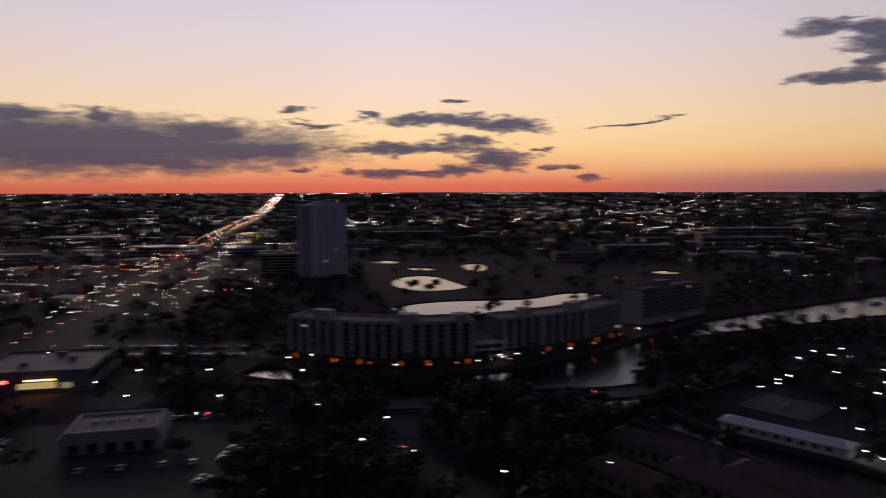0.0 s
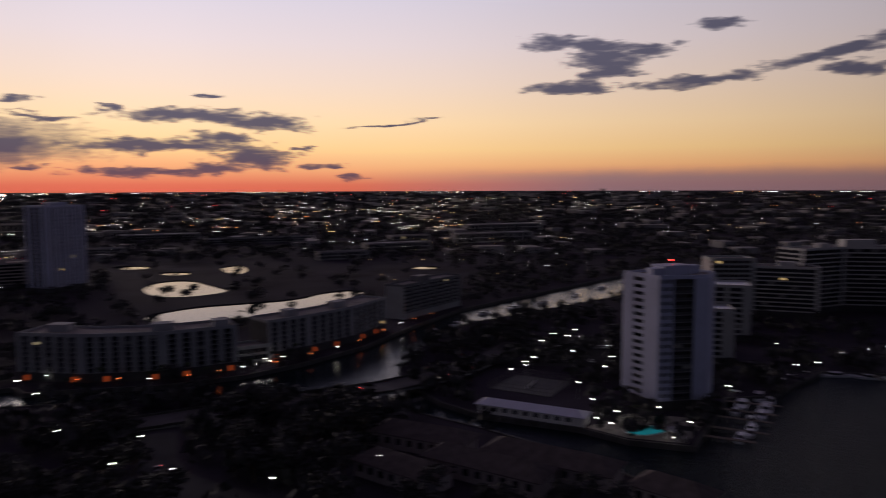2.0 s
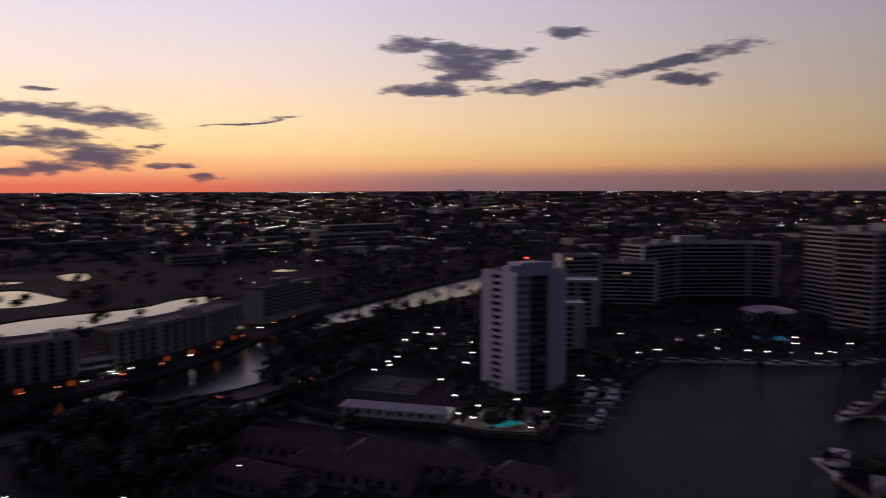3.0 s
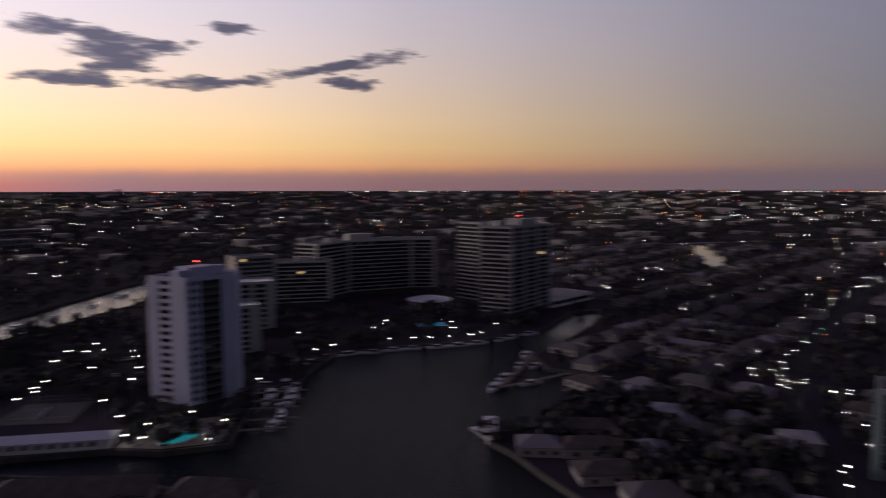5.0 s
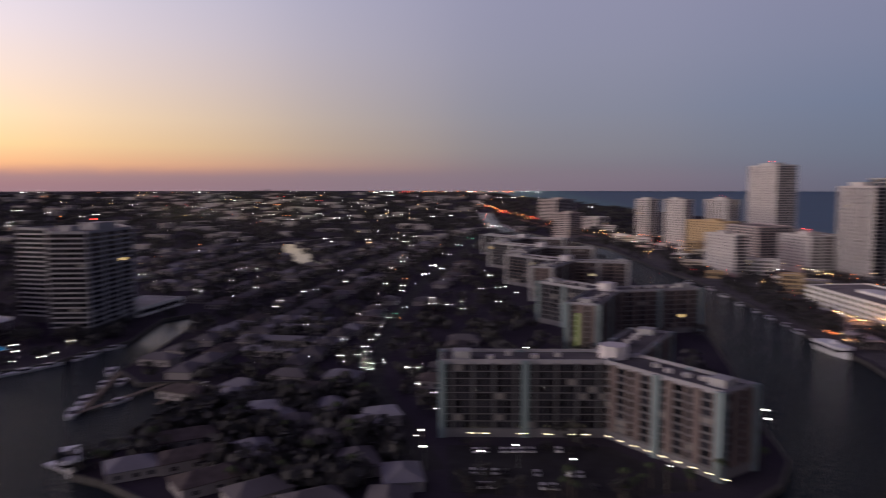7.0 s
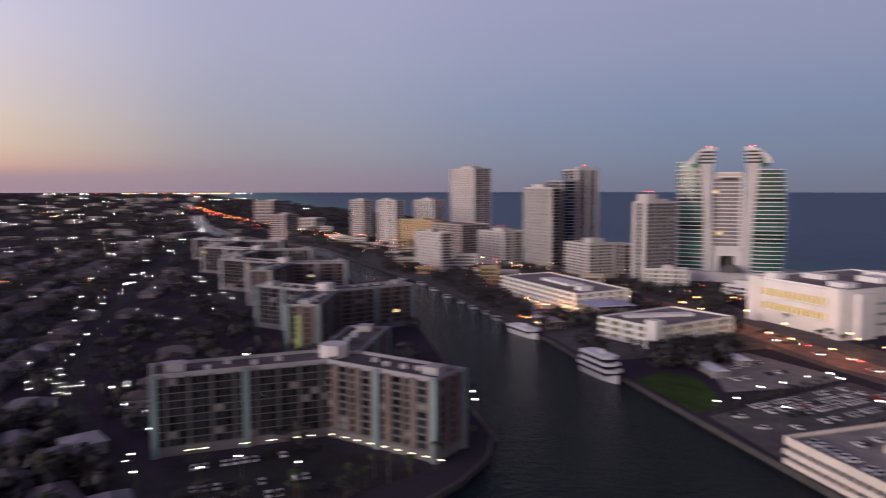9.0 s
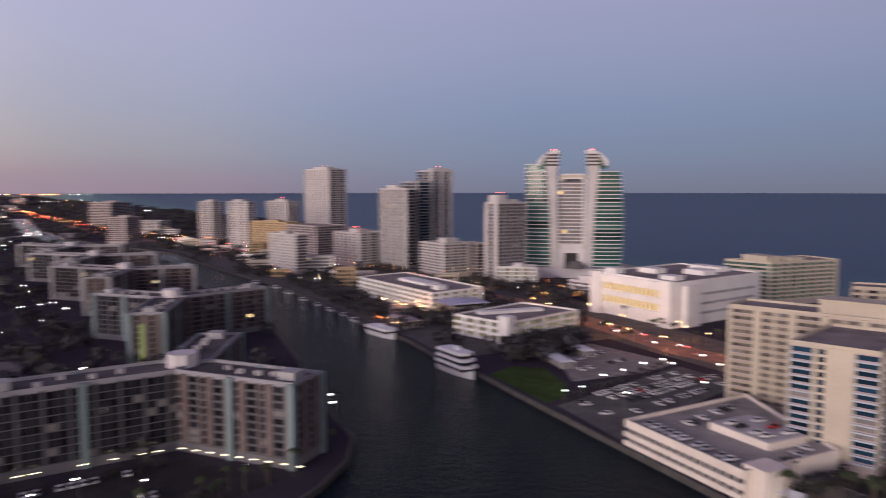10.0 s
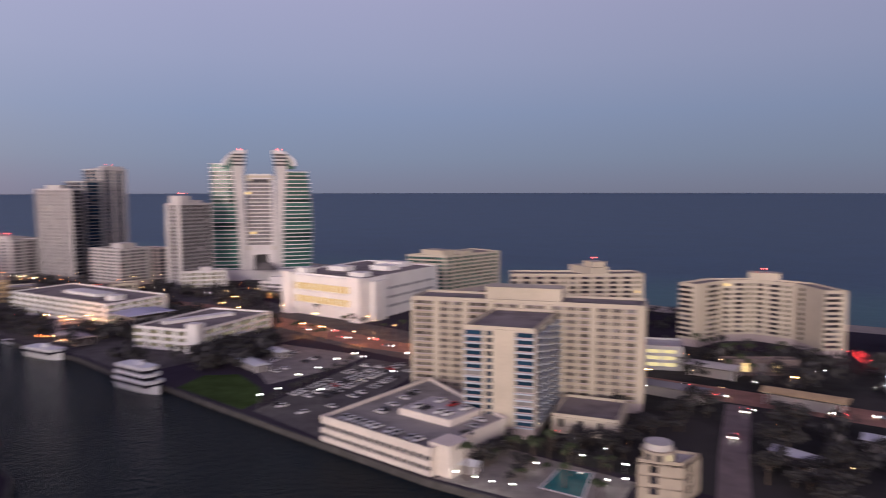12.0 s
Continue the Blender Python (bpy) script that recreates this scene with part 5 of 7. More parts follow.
def turret_house():
    ob = thing("corner_house", (51, -192, 0), "small cream house with rounded stepped upper storeys", "building")
    poly = [(58, -185), (47, -188), (45, -198), (57, -196)]
    part("wall", prism(poly, 0, 10.5), M_BUFF, ob)
    for i in range(2):
        facade(ob, poly[i], poly[i + 1], 1.0, 3, 3.0, "SwS", M_BUFF, lit=0.2)
    roof_top(ob, poly, 10.8, M_BUFF, M_ROOFPALE, 0.8)
    for z in (3.8, 7.0, 10.2):
        part("cornice", ring_wall(inset(poly, -0.45), inset(poly, -0.02), z, z + 0.4), M_TILE, ob, "red-brown cornice band")
    for k in range(10):
        a = k * math.pi / 5
        piece("window_pane", (1.3, 0.1, 1.7), G_WINDOWDIM if k % 4 == 0 else M_GLASS, Matrix.Translation((54 + 4.55 * math.cos(a), -190 + 4.55 * math.sin(a), 11.5)) @ Matrix.Rotation(a + math.pi / 2, 4, "Z"), ob)
    for r, z0, z1 in ((4.6, 10.8, 13.8), (3.6, 13.8, 15.6)):
        part("turret", prism([(54 + r * math.cos(i * math.pi / 10), -190 + r * math.sin(i * math.pi / 10)) for i in range(20)], z0, z1), M_BUFF if r > 4 else M_ROOFPALE, ob)
    return ob


turret_house()


# ---------------------------------------------------------------- trees
def leaf_cloud(bm, lumps, count, size, r):
    """Loose leaf sprays over the surface of several lumps: (x, y, z, radius, flatness)."""
    total = sum(l[3] ** 2 for l in lumps)
    for x, y, z, rad, flat in lumps:
        for _ in range(max(4, int(count * rad * rad / total))):
            v = Vector((r.gauss(0, 1), r.gauss(0, 1), r.gauss(0.15, 1))).normalized() * rad * r.uniform(0.62, 1.06)
            c = Vector((x + v.x, y + v.y, z + v.z * flat))
            u = Vector((r.gauss(0, 1), r.gauss(0, 1), r.gauss(0, 0.5))).normalized()
            t = u.cross(v).normalized()
            s = size * r.uniform(0.6, 1.3)
            bm.faces.new([bm.verts.new(c + p) for p in (u * s, t * s * 0.6 + v * 0.06, -u * s, -t * s * 0.6 - v * 0.06)])


def add_limb(bm, p, q, r0, r1, sides=5):
    p, q = Vector(p), Vector(q)
    d = (q - p).normalized()
    u = d.orthogonal().normalized()
    t = d.cross(u)
    rings = [[bm.verts.new(c + (u * math.cos(2 * math.pi * i / sides) + t * math.sin(2 * math.pi * i / sides)) * rr) for i in range(sides)] for c, rr in ((p, r0), (q, r1))]
    for i in range(sides):
        j = (i + 1) % sides
        bm.faces.new((rings[0][i], rings[0][j], rings[1][j], rings[1][i]))


def broad_tree(seed, h, wide):
    r = random.Random(seed)
    ob = thing("tree", (0, 0, -50), "dark broadleaf tree with a loose rounded crown", "tree", "town trees")
    trunk, crown = bmesh.new(), bmesh.new()
    add_limb(trunk, (0, 0, 0), (0.1, 0, h * 0.4), 0.3, 0.2, 7)
    lumps = [(0, 0, h * 0.68, wide * 0.3, 0.8)]
    for i in range(7):
        a = i * 2.4 + r.uniform(-0.4, 0.4)
        rad = wide * r.uniform(0.18, 0.33)
        p = (math.cos(a) * rad * 1.1, math.sin(a) * rad * 1.1, h * r.uniform(0.48, 0.82))
        add_limb(trunk, (0.1, 0, h * 0.36), p, 0.14, 0.05)
        lumps.append((*p, wide * r.uniform(0.16, 0.25), 0.8))
    leaf_cloud(crown, lumps, 240, 0.62, r)
    for name, bm, mat in (("trunk", trunk, M_BARK), ("crown", crown, M_LEAF)):
        o = new(name, mesh_of(name, bm, mat))
        o.parent = ob
    return ob


def palm_tree(seed, h):
    r = random.Random(seed)
    ob = thing("palm_tree", (0, 0, -50), "slim palm tree with a head of drooping fronds", "palm tree", "palms")
    trunk = bmesh.new()
    lean = r.uniform(-0.5, 0.5)
    for i in range(4):
        add_limb(trunk, (lean * (i / 4) ** 2, 0, h * i / 4), (lean * ((i + 1) / 4) ** 2, 0, h * (i + 1) / 4), 0.2 - 0.02 * i, 0.18 - 0.02 * i, 6)
    o = new("trunk", mesh_of("trunk", trunk, M_BARK))
    o.parent = ob
    crown = bmesh.new()
    for i in range(17):
        a = i * 2.4 + r.uniform(-0.2, 0.2)
        up = r.uniform(-0.2, 1.0)
        length = r.uniform(2.0, 2.8)
        prev = None
        for k in range(5):
            t = k / 4
            rad, z = length * t * (1 - 0.12 * up), h + length * (up * t * 0.7 - (0.75 + 0.2 * up) * t * t)
            wide = 0.42 * (1 - abs(t - 0.4)) * (1.0 if k < 4 else 0.2)
            c = Vector((lean + math.cos(a) * rad, math.sin(a) * rad, z))
            side = Vector((-math.sin(a), math.cos(a), 0)) * wide
            row = (bm_v(crown, c - side - Vector((0, 0, 0.15))), bm_v(crown, c), bm_v(crown, c + side - Vector((0, 0, 0.15))))
            if prev:
                crown.faces.new((prev[0], prev[1], row[1], row[0]))
                crown.faces.new((prev[1], prev[2], row[2], row[1]))
            prev = row
    o = new("fronds", mesh_of("fronds", crown, M_PALM))
    o.parent = ob
    return ob


def bm_v(bm, p):
    return bm.verts.new(p)


broad = [broad_tree(11, 8.5, 9.0), broad_tree(12, 10.5, 10.0), broad_tree(13, 7.0, 7.5), broad_tree(14, 12.0, 9.0)]
palms = [palm_tree(21, 8.0), palm_tree(22, 10.5), palm_tree(23, 6.5)]
used_tree, used_palm = set(), set()
TAKEN = [(-102, -62, 292, 346)]  # footprints that stay free of trees and houses
for o in list(scene.objects):
    if o.parent is None and o.get("category") in ("building", "garage", "hotel", "tennis court", "pavilion"):
        for c in o.children:
            if c.name.split(".")[0] in ("wall", "podium", "surface"):
                q = [Vector(v.co) + c.location + o.location for v in c.data.vertices]
                TAKEN.append((min(v.x for v in q) - 2, max(v.x for v in q) + 2, min(v.y for v in q) - 2, max(v.y for v in q) + 2))


def on_road(x, y, margin):
    for pts, half in ROADS:
        for (x0, y0), (x1, y1) in zip(pts, pts[1:]):
            dx, dy = x1 - x0, y1 - y0
            t = max(0.0, min(1.0, ((x - x0) * dx + (y - y0) * dy) / (dx * dx + dy * dy)))
            if math.hypot(x - x0 - t * dx, y - y0 - t * dy) < half + margin:
                return True
    return False


def free(x, y, margin=0.0):
    return not in_water(x, y) and not on_road(x, y, margin + 2.5) and not any(a - margin < x < b + margin and c - margin < y < d + margin for a, b, c, d in TAKEN)


def plant(kind, x, y, size):
    pool, used = (broad, used_tree) if kind == "tree" else (palms, used_palm)
    i = rng.randrange(len(pool))
    m = Matrix.Translation((x, y, ground_z(x, y))) @ Matrix.Rotation(rng.uniform(0, 6.28), 4, "Z")
    if i not in used:
        used.add(i)
        pool[i].matrix_basis = m @ Matrix.Diagonal((size, size, size, 1))
        return
    o = copy_thing(pool[i], m)
    o.scale = (size, size, size * rng.uniform(0.85, 1.15))


def scatter(kind, poly, count, lo=0.8, hi=1.3, margin=0.0):
    xs, ys = [p[0] for p in poly], [p[1] for p in poly]
    done = tries = 0
    while done < count and tries < count * 30:
        tries += 1
        x, y = rng.uniform(min(xs), max(xs)), rng.uniform(min(ys), max(ys))
        if inside((x, y), poly) and free(x, y, margin):
            plant(kind, x, y, rng.uniform(lo, hi))
            done += 1


scatter("tree", [(-62, 186), (-8, 176), (-4, 250), (-20, 262), (-70, 256)], 42, 0.9, 1.5)
scatter("tree", [(6, 180), (52, 170), (60, 240), (40, 264), (4, 262)], 34, 0.9, 1.5)
scatter("tree", [(60, 240), (84, 214), (118, 160), (122, 140), (100, 130), (50, 160), (40, 200)], 28, 0.65, 1.0)
scatter("tree", [(100, 300), (140, 302), (170, 345), (215, 400), (290, 448), (214, 425), (150, 396), (104, 340)], 24, 0.8, 1.2)
scatter("tree", [(205, 255), (260, 262), (330, 215), (380, 205), (395, 260), (340, 330), (280, 300), (230, 300)], 26, 0.8, 1.2)
scatter("tree", [(22, -330), (100, -330), (100, -378), (70, -405), (30, -380)], 16, 0.6, 0.9)
scatter("tree", [(219, 2), (226, 2), (224, -44), (196, -68), (194, -62), (218, -42)], 14, 0.22, 0.34)
scatter("palm", [(30, -330), (100, -330), (92, -380), (34, -380)], 14, 0.9, 1.2)
scatter("palm", [(108, -168), (62, -170), (62, -198), (98, -206)], 10, 0.8, 1.1)
scatter("tree", [(116, -182), (106, -182), (104, -200), (114, -202)], 4, 0.5, 0.7)
scatter("tree", [(90, -206), (64, -206), (70, -255), (98, -250)], 8, 0.6, 0.9)
scatter("tree", [(26, -200), (0, -200), (0, -290), (34, -290)], 16, 0.6, 1.0)
for k in range(15):
    plant("tree", 207 + k * 1.05 + rng.uniform(-1, 1), -188 - k * 5.1, rng.uniform(0.34, 0.5))
scatter("tree", [(300, -236), (312, -294), (300, -296), (290, -240)], 10, 0.45, 0.65)
scatter("palm", [(350, -300), (230, -292), (230, -288), (350, -296)], 10, 0.8, 1.1)
scatter("palm", [(350, -338), (240, -330), (240, -322), (350, -330)], 10, 0.8, 1.1)
scatter("tree", [(185, 3), (182, -40), (192, -70), (200, -66), (192, -38), (194, 4)], 10, 0.4, 0.7)
scatter("palm", [(186, 2), (184, -40), (194, -70), (204, -84), (212, -92), (222, -92), (196, -60), (192, 0)], 16, 0.7, 1.0)
scatter("palm", [(-70, 330), (-20, 323), (20, 328), (50, 346), (52, 352), (18, 334), (-20, 328), (-68, 338)], 16, 0.7, 0.9)
scatter("palm", [(120, 214), (150, 192), (170, 206), (150, 216)], 4, 0.5, 0.7)

for x, y, size in ((106.5, -189, 0.8), (105, -199, 0.7), (104, -183, 0.6), (88, -253, 0.9), (76, -243, 0.8), (92, -181, 0.6), (95, -186, 0.5), (92, -206, 0.7), (86, -207, 0.6), (74, -203, 0.8), (72, -221, 0.9), (69, -236, 1.0), (70, -257, 0.9), (64, -246, 0.9),
                   (60, -272, 1.0), (30, -215, 1.0), (28, -240, 1.1), (32, -262, 0.9), (22, -226, 1.0), (16, -250, 1.0)):
    plant("tree", x, y, size)
scatter("tree", [(112, -182), (112, -200), (104, -204), (100, -186), (106, -178)], 6, 0.5, 0.7)
scatter("tree", [(94, -176), (90, -176), (90, -188), (95, -188)], 3, 0.4, 0.6)
scatter("tree", [(90, -234), (84, -236), (84, -250), (90, -250)], 3, 0.6, 0.8)
scatter("tree", [(76, -196), (60, -214), (56, -280), (66, -290), (78, -232), (90, -202)], 16, 0.5, 0.8)
scatter("tree", [(30, -200), (24, -280), (38, -285), (34, -230)], 14, 0.5, 0.9)
scatter("palm", [(112, -172), (64, -172), (62, -200), (108, -204)], 12, 0.5, 0.8)
# ---------------------------------------------------------------- low blocks of the coastal strip
r2 = random.Random(31)
for k in range(44):
    x = 425 + k * 20 + r2.uniform(-6, 6)
    y = -226 - r2.choice((0, 22, 46, 70)) + r2.uniform(-4, 4)
    wx, wy, h = r2.uniform(14, 26), r2.uniform(10, 18), r2.choice((4.5, 5.5, 7.5, 11, 15))
    if any(a - 3 < x < b + 14 and c - 3 < y < d + 12 for a, b, c, d in TAKEN) or on_road(x - wx / 2, y, 12):
        continue
    paint = r2.choice((M_WHITE, M_CREAM, M_PALE, M_TAN, M_MAUVE))
    block("shop_building", "low coastal building with a flat roof under orange lamps", slab((x, y), (x - wx * 0.4, y - wx * 0.9), wy), h, max(1, int(h / 3.2)), ["wsw", "wsw", None, None], paint, core=paint, lobby=0.9, roof=r2.choice((M_ROOF, M_ROOFPALE)), lit=0.15, group="coastal shops")
    TAKEN.append((x - wx, x + 6, y - wx, y + 6))
# ---------------------------------------------------------------- houses
M_HOUSE = surface("house_stucco", (0.3, 0.28, 0.285), 0.85, sheen=0.1, vary=0.25, scale=0.02)
M_SHINGLE = surface("grey_shingle", (0.14, 0.13, 0.138), 0.9, sheen=0.1, vary=0.4, scale=0.02, fine=3.0)
M_PALESHINGLE = surface("pale_shingle", (0.21, 0.205, 0.235), 0.85, sheen=0.2, vary=0.2, scale=0.03, fine=3.0)


def house_model(wx, wy, eave, ridge, roof, label):
    ob = thing("house", (0, 0, -50), label, "house", "houses of the quarter")
    base = [(-wx / 2, -wy / 2), (wx / 2, -wy / 2), (wx / 2, wy / 2), (-wx / 2, wy / 2)]
    o = new("wall", mesh_of("wall", prism(base, 0, eave), M_HOUSE))
    o.parent = ob
    bm = bmesh.new()
    e = [bm.verts.new((x * 1.08, y * 1.08, z)) for z in (eave - 0.2, eave) for x, y in base]
    t = [bm.verts.new((-wx / 2 + wy * 0.42, 0, ridge)), bm.verts.new((wx / 2 - wy * 0.42, 0, ridge))]
    for f in ((e[4], e[5], t[1], t[0]), (e[6], e[7], t[0], t[1]), (e[5], e[6], t[1]), (e[7], e[4], t[0])):
        bm.faces.new(f)
    for i in range(4):
        bm.faces.new((e[i], e[(i + 1) % 4], e[4 + (i + 1) % 4], e[4 + i]))
    bm.faces.new(e[3::-1])
    o = new("roof", mesh_of("roof", bm, roof))
    o.parent = ob
    bm = bmesh.new()
    for k in (-0.3, 0.05, 0.34):
        add_box(bm, k * wx - 0.8, k * wx + 0.8, -wy / 2 - 0.06, -wy / 2, 0.9, 2.1)
        add_box(bm, k * wx - 0.8, k * wx + 0.8, wy / 2, wy / 2 + 0.06, 0.9, 2.1)
    o = tagged(new("window_pane", mesh_of("window_pane", bm, M_GLASS)), kind="stuff")
    o.parent = ob
    return ob


houses = [house_model(16, 11, 3.4, 5.8, M_SHINGLE, "low house with a grey hipped roof among trees"), house_model(14, 11, 3.2, 5.6, M_PALESHINGLE, "low house with a pale hipped roof among trees"),
          house_model(19, 11, 3.4, 5.6, M_TILE, "long low house with a brown tiled roof"), house_model(12, 12, 4.2, 5.8, M_GREY, "two-storey house with a pale pyramid roof")]
placed_house = set()


def put_house(i, x, y, turn):
    m = Matrix.Translation((x, y, ground_z(x, y))) @ Matrix.Rotation(radians(turn), 4, "Z")
    if i in placed_house:
        copy_thing(houses[i], m)
    else:
        placed_house.add(i)
        houses[i].matrix_basis = m
    TAKEN.append((x - 8, x + 8, y - 7, y + 7))


for i, x, y, turn in ((3, 254, 74, 20), (1, 246, 66, 20), (0, 238, 58, 20), (1, 260, 50, 30), (1, 239, 34, 20), (3, 248, 30, 20), (2, 224, 92, -60), (2, 208, 84, -55), (1, 200, 98, -60), (2, 192, 72, -50), (0, 184, 56, -50),
                      (0, 178, 40, -60), (1, 214, 66, 30), (1, 270, 92, 20), (2, 276, 112, 70), (1, 286, 92, 70), (0, 222, 46, 20), (0, 206, 32, 20), (1, 196, 18, 10), (0, 178, 20, 0)):
    put_house(i, x, y, turn)
HOUSE_ZONE = [(262, 10), (276, 128), (330, 150), (372, 154), (470, 170), (520, 220), (640, 330), (760, 420), (1100, 300), (1280, 40), (1000, -10), (700, 0), (480, 0), (330, 0)]
count = 0
for ring in range(0, 60):
    for col in range(-20, 22):
        u, v = 270 + ring * 21.0, col * 23.0
        a = radians(-7)
        x, y = u * math.cos(a) - v * math.sin(a) + rng.uniform(-3, 3), u * math.sin(a) + v * math.cos(a) + rng.uniform(-3, 3)
        if count < 230 and inside((x, y), HOUSE_ZONE) and free(x, y, 5.0) and abs((col % 3)) != 0 and rng.random() < 0.9:
            put_house(rng.choice((0, 0, 0, 1, 2)), x, y, -7 + rng.choice((0, 90)) + rng.uniform(-4, 4))
            count += 1
for a, b in (((404, 118), (398, 82)), ((372, 122), (364, 66)), ((346, 112), (340, 84)), ((430, 120), (424, 84))):
    long_shed("row_house", "long pale row of low flats in the house quarter", a, b, 11, 3.4, 4.8, M_HOUSE, M_PALESHINGLE)
scatter("tree", [(262, 10), (276, 100), (330, 150), (372, 150), (470, 165), (620, 250), (620, 10), (480, 5), (330, 5)], 30, 0.5, 0.9)
scatter("tree", [(204, 112), (230, 98), (290, 100), (280, 30), (190, 10), (176, 50)], 30, 0.45, 0.75)
scatter("palm", [(200, 116), (230, 100), (290, 100), (290, 40), (200, 20), (180, 60)], 26, 0.7, 1.0)


# ---------------------------------------------------------------- woods, far houses and far lights, too many to count
def stuff_mesh(name, vs, fs, materials, index, label, category):
    me = bpy.data.meshes.new(name)
    me.from_pydata(vs, [], fs)
    for m in materials:
        me.materials.append(m)
    if index is not None:
        me.polygons.foreach_set("material_index", index)
    return tagged(new(name, me), label, category, kind="stuff")


LOTS = [[(-150, 178), (-60, 186), (-52, 250), (-84, 258), (-150, 246)], [(-210, 255), (-120, 268), (-110, 300), (-140, 330), (-145, 290), (-205, 276)], [(-205, 340), (-120, 345), (-84, 352), (-90, 385), (-205, 395)]]
GOLF = [(-100, 395), (0, 390), (120, 430), (190, 500), (260, 640), (250, 760), (60, 860), (-100, 860), (-70, 640)]


def far_woods():
    r = np.random.default_rng(5)
    spots = []
    while len(spots) < 9000:
        rad = 230 * (4500 / 230) ** r.random() ** 0.8
        az = radians(r.uniform(-42, 104))
        x, y = rad * math.sin(az), rad * math.cos(az)
        if inside((x, y), GOLF) and r.random() < 0.8 or any(inside((x, y), lot) for lot in LOTS) and r.random() < 0.9:
            continue
        if not free(x, y, 3) or (x < -190 and y < 1000 and r.random() < 0.6) or (x > 240 and y < 470 and rad < 800 and r.random() < 0.5):
            continue
        spots.append((x, y, rad, ground_z(x, y)))
    for zone, count in (([(390, -216), (600, -222), (1300, -206), (1300, -330), (600, -350), (400, -335)], 420), ([(-60, -190), (40, -205), (60, -290), (-60, -290)], 45), ([(262, 10), (276, 110), (330, 150), (470, 165), (700, 300), (900, 300), (900, 20)], 460), ([(345, -222), (400, -225), (402, -300), (352, -296)], 60), ([(300, -300), (540, -300), (520, -425), (365, -430), (362, -345)], 260), ([(560, -230), (700, -270), (700, -330), (540, -330)], 90),
                        ([(296, -236), (308, -292), (292, -290), (258, -230), (266, -208), (300, -214)], 150), ([(180, 20), (206, 108), (280, 98), (280, 20)], 430), ([(300, -192), (400, -201), (600, -215), (740, -206), (740, -228), (600, -238), (400, -224), (300, -214)], 170), ([(-60, -312), (120, -316), (100, -375), (-40, -395)], 70), ([(150, -320), (210, -330), (200, -350), (120, -400), (110, -480), (250, -500), (270, -380)], 120), ([(-60, 180), (56, 170), (66, 236), (40, 262), (-66, 258)], 140),
                        ([(250, -110), (330, -118), (420, -140), (330, -30), (262, 0)], 50), ([(340, -120), (420, -140), (520, -146), (500, -20), (440, -10)], 60)):
        xs, ys = [p[0] for p in zone], [p[1] for p in zone]
        while count:
            px, py = r.uniform(min(xs), max(xs)), r.uniform(min(ys), max(ys))
            count -= 1
            if inside((px, py), zone) and free(px, py, 0.5):
                spots.append((px, py, math.hypot(px, py), 0.0))
    x, y, rad, z = np.array(spots).T
    n, leaves = len(x), 22
    grow = 1.0 + np.maximum(0.0, rad - 700) / 800
    tall = r.uniform(5, 9, n) * (1 + 0.12 * grow)
    wide = r.uniform(3.5, 6, n) * grow
    v = r.normal(size=(n, leaves, 3))
    v /= np.linalg.norm(v, axis=2, keepdims=True)
    size = np.stack([wide, wide, tall * 0.42], 1)[:, None, :]
    c = np.stack([x, y, z + tall * 0.56], 1)[:, None, :] + v * size * r.uniform(0.6, 1.05, (n, leaves, 1))
    u = r.normal(size=(n, leaves, 3))
    u /= np.linalg.norm(u, axis=2, keepdims=True)
    t = np.cross(u, v)
    s = 1.6 * (grow ** 0.8)[:, None, None] * r.uniform(0.7, 1.3, (n, leaves, 1))
    vs = np.stack([c + u * s, c + t * s, c - u * s, c - t * s], 2).reshape(-1, 3)
    me = bpy.data.meshes.new("woods")
    me.from_pydata(vs.tolist(), [], np.arange(len(vs)).reshape(-1, 4).tolist())
    me.materials.append(M_LEAF)
    tagged(new("woods", me), "dark tree canopy spread over the town to the horizon", "trees", kind="stuff")


far_woods()


def far_town():
    r = random.Random(8)
    bm = bmesh.new()
    made = 0
    while made < 900:
        rad = r.uniform(420, 4300)
        az = radians(r.uniform(-40, 108))
        x, y = rad * math.sin(az), rad * math.cos(az)
        if not free(x, y, 8) or y < -120 or (abs(x) < 180 and y < 900) or (rad < 900 and az > radians(5)):
            continue
        made += 1
        k = 1 + rad / 2500
        wx, wy, h = r.uniform(10, 28) * k, r.uniform(8, 16) * k, r.uniform(3.5, 8) * (1 + rad / 4000)
        z = ground_z(x, y)
        add_box(bm, -wx / 2, wx / 2, -wy / 2, wy / 2, -3, h, Matrix.Translation((x, y, z)) @ Matrix.Rotation(radians(r.choice((-12, 78)) + r.uniform(-5, 5)), 4, "Z"))
    me = mesh_of("far_buildings", bm, M_HOUSE)
    tagged(new("far_buildings", me), "low pale roofs of the far town", "buildings", kind="stuff")


